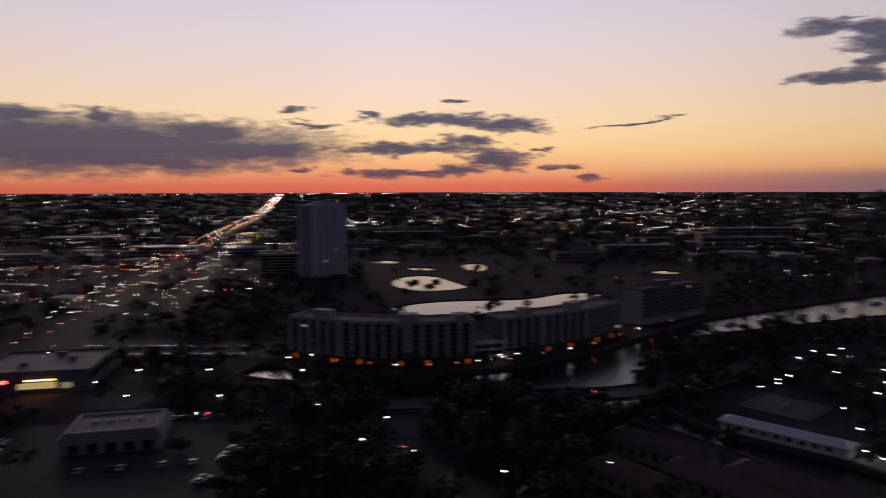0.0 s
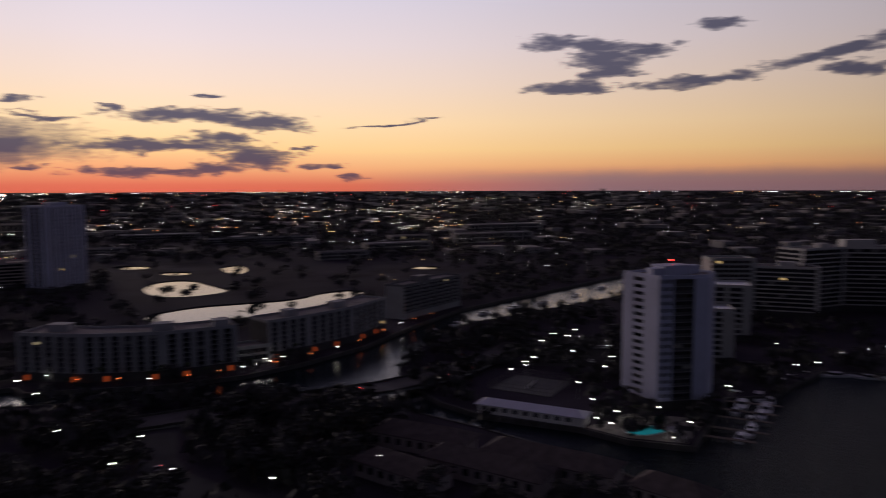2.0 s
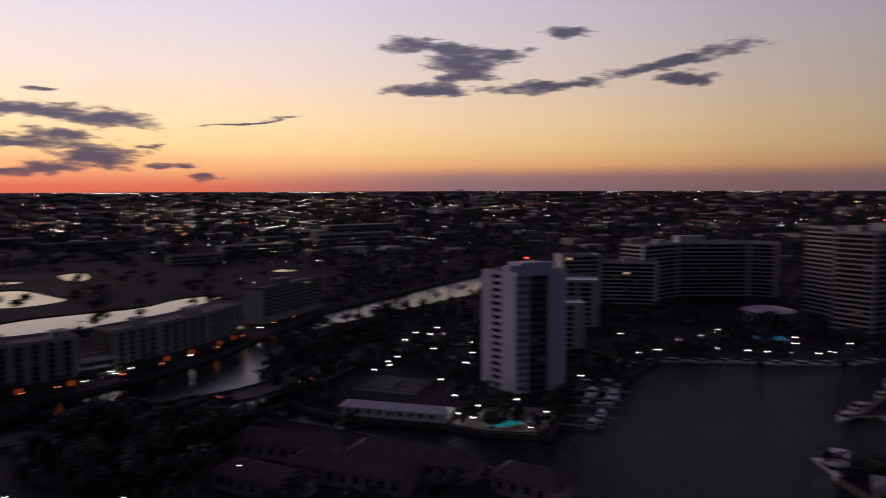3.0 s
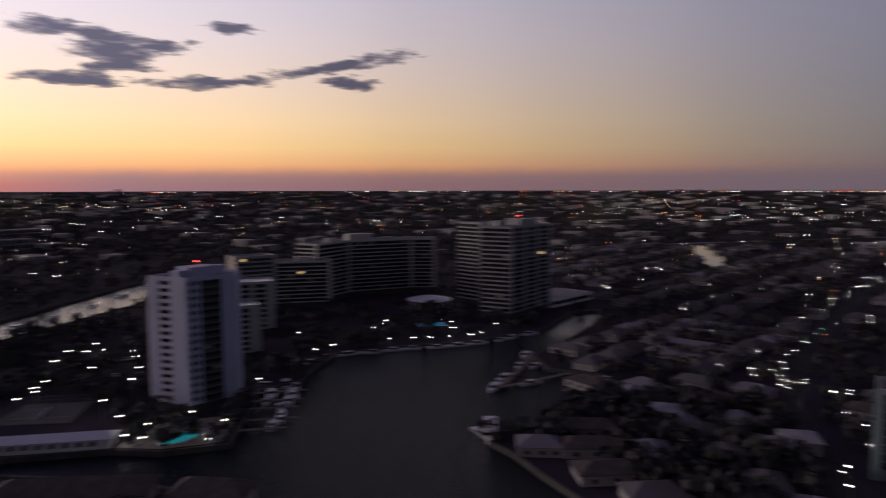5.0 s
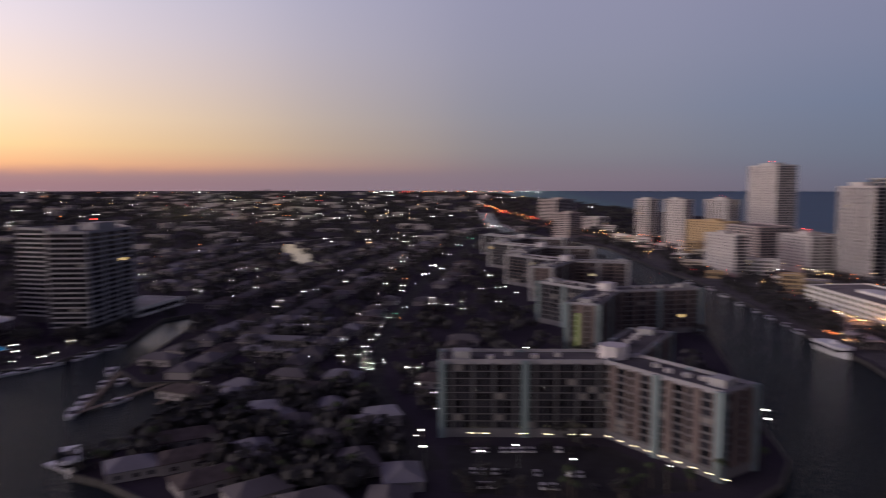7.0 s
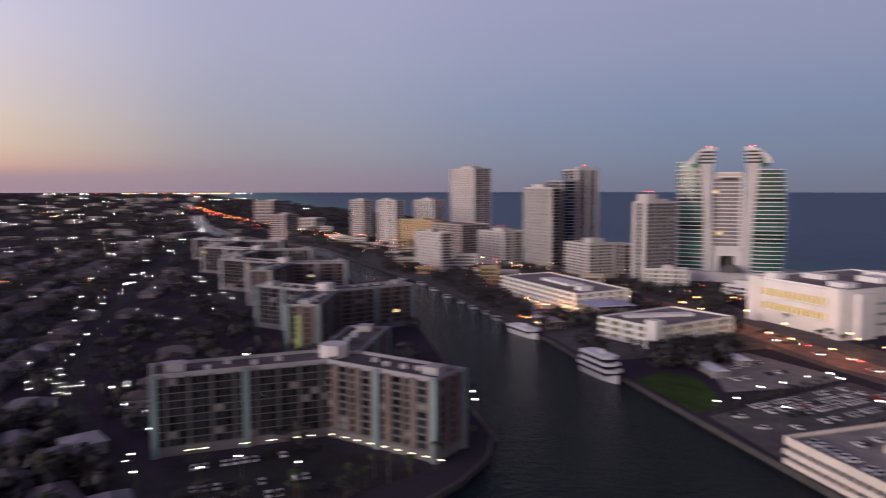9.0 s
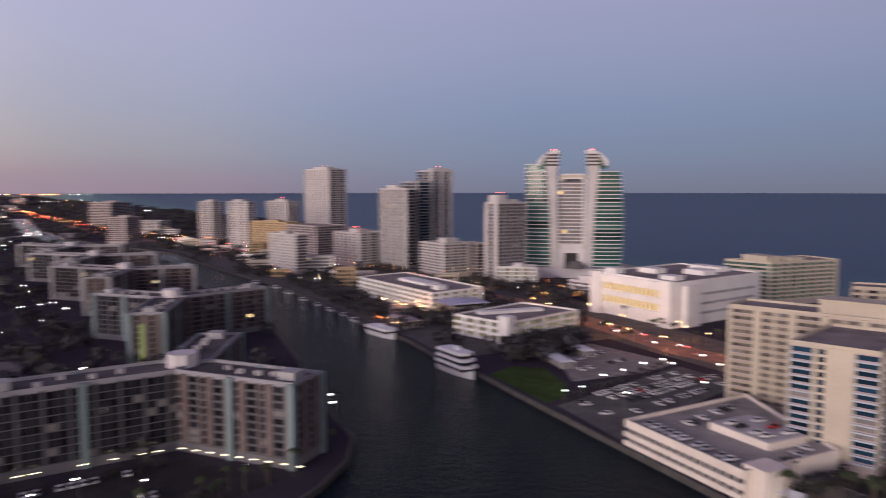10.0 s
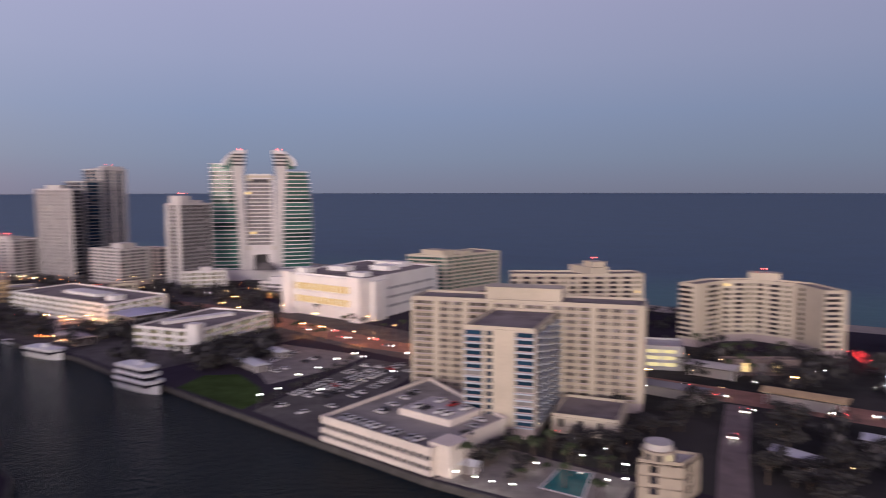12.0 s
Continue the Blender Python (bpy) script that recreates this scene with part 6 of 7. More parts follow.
far_town()
for x, y, wx, wy, h in ((-420, 560, 60, 30, 9), (-330, 500, 40, 26, 7), (-360, 900, 90, 40, 10), (-250, 900, 50, 30, 9), (-500, 800, 70, 40, 9), (-540, 1050, 110, 50, 12), (-120, 980, 60, 20, 8), (90, 1110, 160, 14, 8), (-60, 1230, 120, 30, 9),
                        (430, 1000, 130, 20, 14), (300, 1020, 60, 20, 12), (250, 900, 90, 22, 11), (-430, 420, 50, 26, 7), (560, 1250, 160, 30, 13), (-300, 1350, 60, 40, 24), (160, 820, 60, 16, 9)):
    block("shop_building", "low flat-roofed building in the western town", slab((x - wx / 2, y), (x + wx / 2, y + wx * 0.1), wy), h, 2, ["WWS", None, None, None], M_HOUSE, core=M_HOUSE, lobby=1.0, roof=M_ROOFPALE if wx > 80 else M_ROOF)


for az, h, wide in ((30.9, 24, 16), (31.4, 34, 20), (31.9, 18, 22), (72.6, 18, 30), (73.4, 26, 26), (74.2, 30, 24), (74.9, 24, 30), (75.6, 28, 22), (76.4, 16, 30), (87.6, 16, 30), (88.4, 22, 30), (89.3, 20, 34), (90.2, 14, 40), (45.0, 12, 60), (22.4, 10, 50)):
    x, y = 4300 * math.sin(radians(az)), 4300 * math.cos(radians(az))
    block("far_tower", "hazy tower block on the far horizon", slab((x, y), (x + wide * math.cos(radians(az)), y - wide * math.sin(radians(az))), 20), ground_z(x, y) + h, 5, ["WW", None, None, None], M_DIM, core=M_DIM, base=ground_z(x, y) - 2, lobby=3.0, group="far towers")


def far_lights():
    """Lamps of the town, each a small globe on its own spot; those along the roads follow them."""
    r = random.Random(3)
    kinds = [F_WHITE, F_WARM, F_ORANGE, F_RED, F_GREEN]
    vs, fs, index = [], [], []

    def spot(x, y, z, kind, size):
        k = len(vs)
        vs.extend([(x, y, z + size * 0.6), (x + size, y, z), (x, y + size, z), (x - size, y, z), (x, y - size, z), (x, y, z - size * 0.6)])
        for f in ((0, 1, 2), (0, 2, 3), (0, 3, 4), (0, 4, 1), (5, 2, 1), (5, 3, 2), (5, 4, 3), (5, 1, 4)):
            fs.append(tuple(k + i for i in f))
            index.append(kind)

    def lamp(x, y, kind, lift=7.0, size=None):
        d = math.hypot(x, y)
        spot(x, y, min(ground_z(x, y) + lift + 1.5 + d * 0.0028, EYE - 0.0066 * d), kind, (size or 1.0) * (0.13 + d * 0.00042))

    for line, step, wide, kinds_here in ((BOULEVARD, 13, 11, (0, 0, 1, 1, 2, 3)), ([(-186, 462), (-205, 564), (-214, 616), (-243, 754), (-276, 927), (-328, 1200)], 20, 5, (0, 0, 1, 1)), ([(-213, 454), (-174, 458)], 8, 2, (0,)), ([(-290, 950), (-205, 952)], 14, 2, (0,)),
                                         ([(-520, 610), (-410, 654), (-330, 690), (-290, 700)], 10, 8, (1, 2, 2, 3)),
                                         ([(205, 10), (300, 40), (410, 46), (600, 40), (900, 10), (1400, -60)], 60, 5, (0, 0, 0, 0, 0, 0, 4)),
                                         ([(1330, -186), (1553, -166), (1882, -138), (2192, -100), (2623, -70)], 24, 10, (1, 2, 3, 2)),
                                         ([(430, -330), (600, -310), (760, -300), (1000, -296), (1082, -272), (1203, -226), (1330, -186)], 20, 12, (1, 2, 2, 0, 3))):
        for p in refine(line, step):
            if math.hypot(*p) < 4500:
                for side in (-1, 1):
                    if r.random() < (0.75 if math.hypot(*p) < 1500 else 0.45):
                        lamp(p[0] + side * wide * r.uniform(0.6, 1.1), p[1] + r.uniform(-6, 6), r.choice(kinds_here), r.choice((7, 7, 1.2)), r.uniform(0.7, 1.25))
    for x, y, n, spread, kinds_here in ((-340, 560, 180, 160, (0, 0, 1, 1, 3)), (-420, 900, 150, 260, (0, 1, 0, 3)), (-560, 1500, 110, 340, (0, 0, 1)), (460, 2200, 60, 260, (0, 0, 0, 1)), (170, 1500, 110, 360, (0, 0, 1, 2)),
                                        (420, 1290, 14, 60, (2, 1, 0)), (900, 2500, 90, 700, (0, 0, 1)), (2400, 900, 40, 600, (0, 0, 1)), (1500, 700, 60, 420, (0, 0, 2)), (700, 1200, 60, 420, (0, 0, 1)),
                                        (-240, 520, 16, 40, (0, 1)), (1900, 200, 40, 300, (0, 1, 0))):
        for _ in range(n):
            a, q = r.uniform(0, 6.283), spread * math.sqrt(r.random())
            px, py = x + math.cos(a) * q * 1.3, y + math.sin(a) * q
            if not in_water(px, py):
                lamp(px, py, r.choice(kinds_here), r.uniform(3, 8), r.uniform(0.6, 1.2))
    for _ in range(420):
        az, d = radians(r.uniform(-42, 100)), r.uniform(2200, 4750)
        x, y = d * math.sin(az), d * math.cos(az)
        if not in_water(x, y):
            lamp(x, y, r.choice((0, 0, 0, 1, 2, 3)), r.uniform(6, 14), r.uniform(0.6, 1.2))
    for _ in range(90):
        az = radians(r.uniform(-40, 98))
        d = 4650
        for k in range(r.randint(1, 5)):
            lamp(d * math.sin(az + k * 0.0035), d * math.cos(az + k * 0.0035), r.choice((0, 0, 1)), r.uniform(5, 16), r.uniform(0.7, 1.1))
    for k in range(90):
        az = radians(r.uniform(84.5, 94.0))
        d = 4500
        lamp(d * math.sin(az), d * math.cos(az), r.choice((2, 2, 1, 3, 2)), r.uniform(6, 15), r.uniform(0.75, 1.15))
    for x, y in ((1044, 205), (986, 188), (1019, 141), (1214, 149), (989, 86), (917, 71), (833, 0), (889, -2), (656, -17), (618, -21), (543, -24), (549, -32), (518, -37), (539, -12), (478, -22), (449, 1), (465, 11), (469, 22), (463, 57), (499, 50), (563, 64), (575, 97),
                 (417, 45), (391, 46), (368, 47), (357, 49), (341, 49), (330, 46), (324, 50), (322, 58), (311, 55), (301, 44), (298, 40), (309, 37), (308, 20), (302, 20), (276, 19), (265, 12), (245, 10), (357, 62), (652, 116)):
        lamp(x, y, 0, 4.0, 0.95)
    for x, y in ((206, 118), (209, 116), (203, 121), (200, 117)):
        lamp(x, y, 0, 0.5, 0.9)
    for k in range(21):
        p = Vector((21, -409)).lerp(Vector((10, -381)), (k // 3 + 0.5) / 7)
        lamp(p.x + 3 * (k % 3 - 1), p.y, 3, 0.5, 0.9)
    for _ in range(130):
        x, y = r.choice((r.uniform(260, 1250), r.uniform(260, 700))), r.uniform(0, 430)
        if inside((x, y), HOUSE_ZONE) and not in_water(x, y):
            lamp(x, y, r.choice((0, 0, 0, 0, 0, 0, 0, 1, 2)), r.uniform(4.5, 7.5), r.uniform(0.6, 1.0))
    for _ in range(170):
        x, y = r.uniform(390, 1180), r.uniform(-335, -212)
        if not in_water(x, y):
            lamp(x, y, r.choice((1, 2, 2, 1, 0, 3)), r.uniform(1.5, 6), r.uniform(0.5, 0.85))
    for _ in range(60):
        x, y = r.uniform(350, 640), r.uniform(-400, -296)
        if free(x, y, 0.0):
            lamp(x, y, r.choice((1, 2, 2, 1, 0)), r.uniform(2, 6), r.uniform(0.7, 1.1))
    for _ in range(16):
        lamp(r.uniform(366, 396), r.uniform(-206, -199), r.choice((1, 2, 2, 1)), r.uniform(1.0, 3.0), r.uniform(0.7, 1.0))
    for _ in range(46):
        x, y = r.uniform(-50, 130), r.uniform(-350, -205)
        if not in_water(x, y):
            lamp(x, y, r.choice((0, 0, 1, 2, 3)), r.uniform(1.5, 4), r.uniform(0.7, 1.0))
    for _ in range(60):
        x, y = r.uniform(120, 420), r.uniform(560, 1000)
        lamp(x, y, r.choice((0, 0, 1)), 5, r.uniform(0.4, 0.8))
    stuff_mesh("town_lights", vs, fs, kinds, index, "countless lit street and house lamps of the town at dusk", "lights")


far_lights()


# ---------------------------------------------------------------- street lamps
def lamp_model(name, label, h, head, glow, group):
    ob = thing(name, (0, 0, -50), label, "street lamp", group)
    bm = bmesh.new()
    add_limb(bm, (0, 0, 0), (0, 0, h), 0.11, 0.07, 6)
    add_limb(bm, (0, 0, h), (0.9, 0, h + 0.15), 0.06, 0.05, 5)
    o = new("pole", mesh_of("pole", bm, M_POLE))
    o.parent = ob
    head_part = o = new("lamp_head", mesh_of("lamp_head", box(0.5, 0.5 + head, -head * 0.4, head * 0.4, h - 0.02, h + 0.14), M_POLE))
    o.parent = ob
    o = new("bulb", mesh_of("bulb", box(0.52, 0.48 + head, -head * 0.38, head * 0.38, h - 0.34, h - 0.02), glow))
    o.parent = head_part
    return ob


lamp_white = lamp_model("street_lamp", "lit white street lamp on a slim pole", 7.0, 0.75, G_WHITE, "white street lamps")
lamp_low = lamp_model("garden_lamp", "low lit white lamp beside the water", 3.2, 0.62, G_WHITE, "waterside lamps")
lamp_warm = lamp_model("street_lamp", "lit orange street lamp on a slim pole", 8.0, 0.9, G_WARM, "orange street lamps")
lamp_glow_low = lamp_model("garden_lamp", "low orange lamp at the canal promenade", 3.0, 0.6, G_ORANGE, "promenade lamps")
started = set()


def place(model, x, y, turn=0.0, z=0.0):
    m = Matrix.Translation((x, y, z)) @ Matrix.Rotation(radians(turn), 4, "Z")
    if model.name in started:
        return copy_thing(model, m)
    started.add(model.name)
    model.matrix_basis = m
    return model


for x, y in ((123, 272), (132, 276), (136, 282), (142, 289), (152, 305), (162, 318), (176, 332), (180, 326), (191, 338), (186, 322), (194, 308), (188, 296), (176, 278), (164, 262), (165, 293), (140, 244), (134, 222)):
    place(lamp_white, x, y, rng.uniform(0, 360))
for x, y in ((215, -242), (217, -255), (210, -212), (213, -225), (203, -193), (202, -182), (209, -253), (196, -269), (188, -200), (180, -238)):
    place(lamp_white, x, y, rng.uniform(0, 360))
for x, y in ((303, -321), (286, -293), (258, -322), (246, -290), (222, -312), (206, -290), (330, -306), (345, -332), (360, -312), (240, -318), (270, -292), (316, -294), (385, -316), (400, -340), (150, -292), (120, -316), (90, -296), (36, -316), (270, -330),
             (395, -232), (410, -228), (425, -230), (400, -236), (415, -240), (388, -238), (440, -228)):
    place(lamp_warm, x, y, rng.uniform(0, 360))
for x, y in ((303, -321), (258, -322), (246, -290), (206, -290), (330, -306), (360, -312), (286, -293), (400, -234), (420, -230), (385, -316), (150, -292), (222, -312)):
    data = bpy.data.lights.new("sodium_lamp", "POINT")
    data.energy, data.color, data.shadow_soft_size = 1100.0, (1.0, 0.4, 0.12), 0.5
    new("sodium_lamp", data).location = (x, y, 7.2)
for x, y in ((106, -168), (100, -169), (94, -169), (88, -169), (96, -187), (89, -188), (81, -200), (75, -206), (67, -201), (67, -186), (63, -191), (160, -175), (150, -185)):
    place(lamp_low, x, y, rng.uniform(0, 360))
for k, (x, y) in enumerate(((-64, 343), (-52, 333), (-35, 329), (-22, 324), (-6, 325), (7, 327), (17, 330), (32, 336), (50, 346), (64, 356), (79, 370), (98, 391), (112, 408), (125, 420), (140, 432))):
    place(lamp_glow_low if k % 3 else lamp_low, x, y, rng.uniform(0, 360))
for x, y in ((20, 340), (24, 338), (28, 342), (22, 334), (30, 338), (-74, 338), (36, 344)):
    place(lamp_low, x, y, rng.uniform(0, 360))
for x, y in ((144, 230), (131, 214), (134, 217), (139, 219), (142, 218), (145, 218), (149, 218), (152, 218), (159, 217), (191, 228), (176, 217), (158, 200), (144, 189), (138, 203), (146, 195), (132, 208), (222, 249), (203, 231), (233, 249), (246, 250), (256, 250), (268, 250),
             (281, 288), (295, 261), (302, 257), (290, 243), (315, 260), (327, 264), (337, 268), (297, 236), (305, 226), (312, 218), (320, 211), (330, 203), (338, 201), (350, 252), (354, 246), (357, 241), (354, 232), (340, 222), (365, 209)):
    place(lamp_low, x, y, rng.uniform(0, 360))
for x, y in ((222, 14), (206, 12), (208, -16), (198, -30), (204, -4), (194, -56), (236, -102), (246, -104), (360, -60), (340, -30), (320, 10), (300, 24)):
    place(lamp_white, x, y, rng.uniform(0, 360))
for x, y in ((-20, 236), (-26, 214), (-44, 250), (-16, 200), (-10, 205), (-85, 262), (-120, 262), (-140, 280), (30, 205), (48, 196), (16, 190), (-60, 300), (-100, 300), (-130, 300)):
    place(lamp_white, x, y, rng.uniform(0, 360))


# ---------------------------------------------------------------- cars
def car_paint(name, colour):
    return surface(name, colour, 0.3, vary=0.05)


def car_model(paint, label, lit=False):
    ob = thing("car", (0, 0, -50), label, "car", "parked cars" if not lit else "moving cars")
    bm = bmesh.new()
    outline = [(-2.2, 0.35), (-2.25, 0.75), (-1.9, 0.95), (0.9, 0.98), (2.0, 0.82), (2.2, 0.6), (2.15, 0.35)]
    a = [bm.verts.new((x, -0.88, z)) for x, z in outline]
    b = [bm.verts.new((x, 0.88, z)) for x, z in outline]
    bm.faces.new(a)
    bm.faces.new(b[::-1])
    for i in range(len(a)):
        j = (i + 1) % len(a)
        bm.faces.new((a[j], a[i], b[i], b[j]))
    bmesh.ops.recalc_face_normals(bm, faces=bm.faces)
    o = new("body", mesh_of("body", bm, paint))
    o.parent = ob
    o = new("cabin", mesh_of("cabin", prism([(-1.7, -0.8), (1.0, -0.8), (1.0, 0.8), (-1.7, 0.8)], 0.95, 1.4, [(-1.3, -0.66), (0.35, -0.66), (0.35, 0.66), (-1.3, 0.66)]), M_GLASS))
    o.parent = ob
    o = new("roof", mesh_of("roof", prism([(-1.3, -0.66), (0.35, -0.66), (0.35, 0.66), (-1.3, 0.66)], 1.4, 1.46), paint))
    o.parent = ob
    for x in (-1.35, 1.35):
        for y in (-0.8, 0.8):
            key = ("wheel", 0)
            if key not in SHARED:
                bm = bmesh.new()
                add_limb(bm, (0, -0.11, 0), (0, 0.11, 0), 0.33, 0.33, 10)
                bmesh.ops.holes_fill(bm, edges=bm.edges, sides=12)
                SHARED[key] = mesh_of("wheel", bm, M_RUBBER)
            o = new("wheel", SHARED[key])
            o.parent = ob
            o.location = (x, y, 0.33)
    if lit:
        for y in (-0.6, 0.6):
            o = new("headlight", mesh_of("headlight", box(2.12, 2.32, y - 0.2, y + 0.2, 0.55, 0.8), G_WHITE))
            o.parent = ob
            o = new("tail_light", mesh_of("tail_light", box(-2.36, -2.2, y - 0.25, y + 0.25, 0.6, 0.85), G_RED))
            o.parent = ob
    return ob


cars = [car_model(car_paint("white_car_paint", (0.7, 0.7, 0.7)), "white parked car"), car_model(car_paint("silver_car_paint", (0.4, 0.4, 0.42)), "silver parked car"), car_model(car_paint("black_car_paint", (0.02, 0.02, 0.025)), "black parked car"),
        car_model(car_paint("red_car_paint", (0.4, 0.03, 0.03)), "red parked car")]
moving = car_model(car_paint("grey_car_paint", (0.15, 0.15, 0.16)), "grey car driving with its lights on", lit=True)
for c, words in zip(cars, ("white", "silver", "black", "red")):
    c["label"] = words + " saloon car parked in a marked bay"


def park_row(a, b, turn, fill=0.75, z=0.06):
    a, b = Vector(a), Vector(b)
    n = int((b - a).length / 2.9)
    for k in range(n):
        if rng.random() < fill:
            p = a.lerp(b, (k + 0.5) / n)
            place(rng.choice((cars[0], cars[0], cars[1], cars[1], cars[2], cars[3] if rng.random() < 0.4 else cars[0])), p.x, p.y, turn + rng.uniform(-2, 2), z)


heading = -12
park_row((207, -204), (213, -262), heading, 0.6)
park_row((200, -202), (206, -264), heading, 0.7)
park_row((194, -206), (200, -270), heading, 0.6)
park_row((183, -200), (190, -262), heading, 0.5)
park_row((170, -188), (204, -192), 78, 0.45)
park_row((240, -220), (244, -262), heading, 0.5)
park_row((256, -236), (262, -262), heading, 0.6)
park_row((120, -172), (156, -177), 80, 0.7, 7.72)
park_row((148, -186), (153, -218), -10, 0.6, 7.72)
park_row((122, -192), (138, -194), 80, 0.8, 10.02)
park_row((120, -200), (138, -204), 80, 0.6, 10.02)
park_row((112, -184), (116, -200), -10, 0.5, 7.72)
park_row((220, 4), (222, -40), 0, 0.55)
park_row((204, 2), (202, -38), 0, 0.6)
park_row((194, 0), (193, -38), 0, 0.4)
park_row((150, 305), (186, 292), 70, 0.6)
park_row((166, 330), (206, 316), 70, 0.6)
park_row((-110, 205), (-70, 214), 100, 0.5)
park_row((-70, 196), (-66, 240), 10, 0.4)
park_row((-52, 200), (-46, 180), 10, 0.4)
park_row((-150, 240), (-138, 200), 20, 0.4)
park_row((-130, 252), (-80, 256), 95, 0.5)
park_row((-190, 352), (-100, 354), 92, 0.55)
park_row((-190, 372), (-100, 372), 92, 0.45)
for x, y, turn in ((-36, 268.5, 5), (98, 286, 210), (58, 278, 185), (-70, 262, 5), (-14, 222, 250), (-90, 259, 180)):
    place(moving, x, y, turn, 0.1 if x < 0 else 2.3 if x < 90 else 1.9)
for k in range(16):
    x = 60 + k * 17
    place(moving, x, -302 - (4 if k % 2 else -4) - (14 * max(0, (x - 240) / 90)), 0 if k % 2 else 180, 0.1)
for x, y, turn in ((46, -250, 100), (48, -282, 100), (18, -296, 10), (-10, -294, 190), (4, -300, 0)):
    place(moving, x, y, turn, 0.1)


# ---------------------------------------------------------------- boats, docks, pools
M_HULL = surface("white_gelcoat", (0.75, 0.75, 0.77), 0.3, vary=0.06)


def add_hull(bm, length, wide, depth, z):
    rows = []
    for x, k, lift in ((-0.5, 0.85, 0), (-0.2, 1.0, 0), (0.15, 0.95, 0.05), (0.38, 0.55, 0.15), (0.5, 0.03, 0.3)):
        rows.append([bm.verts.new((x * length, s * wide / 2 * k * q, z + h + (lift * depth if h > 0 else 0))) for s, q, h in ((-1, 0.65, 0), (-1, 1, depth), (1, 1, depth), (1, 0.65, 0))])
    for a, b in zip(rows, rows[1:]):
        for i in range(4):
            bm.faces.new((a[i], a[(i + 1) % 4], b[(i + 1) % 4], b[i]))
    bm.faces.new(rows[0][::-1])
    bm.faces.new(rows[-1])
    bmesh.ops.recalc_face_normals(bm, faces=bm.faces)


def boat_model(length, label):
    ob = thing("motor_boat", (0, 0, -50), label, "boat", "marina boats")
    bm = bmesh.new()
    add_hull(bm, length, length * 0.3, 1.3, 0)
    o = new("hull", mesh_of("hull", bm, M_HULL))
    o.parent = ob
    k = length
    o = new("cabin", mesh_of("cabin", prism([(-0.2 * k, -0.1 * k), (0.2 * k, -0.1 * k), (0.2 * k, 0.1 * k), (-0.2 * k, 0.1 * k)], 1.3, 2.3, [(-0.18 * k, -0.09 * k), (0.1 * k, -0.08 * k), (0.1 * k, 0.08 * k), (-0.18 * k, 0.09 * k)]), M_GLASS))
    o.parent = ob
    o = new("top", mesh_of("top", prism([(-0.2 * k, -0.1 * k), (0.11 * k, -0.09 * k), (0.11 * k, 0.09 * k), (-0.2 * k, 0.1 * k)], 2.3, 2.45), M_HULL))
    o.parent = ob
    return ob


boats = [boat_model(11, "white motor boat moored at the dock"), boat_model(15, "large white motor boat moored at the dock"), boat_model(8, "small white motor boat moored at the dock")]


def dock(points, wide, fingers=(), label="grey timber dock on piles over the water"):
    ob = thing("dock", (*points[0], 0), label, "dock", "timber docks")
    pts = [Vector(p) for p in points]
    for p, q in zip(pts, pts[1:]):
        d = q - p
        turn = Matrix.Rotation(math.atan2(d.y, d.x), 4, "Z")
        n = max(1, int(d.length / 3))
        for k in range(n):
            c = p.lerp(q, (k + 0.5) / n)
            piece("deck_board", (d.length / n - 0.05, wide, 0.18), M_WOOD, Matrix.Translation((c.x, c.y, -0.55)) @ turn @ Matrix.Translation((0, wide / 2, 0)), ob)
            if k % 2 == 0:
                piece("pile", (0.3, 0.3, 3.2), M_WOOD, Matrix.Translation((c.x, c.y, -2.8)) @ turn @ Matrix.Translation((0, wide / 2 + 0.2, 0)), ob)
    return ob


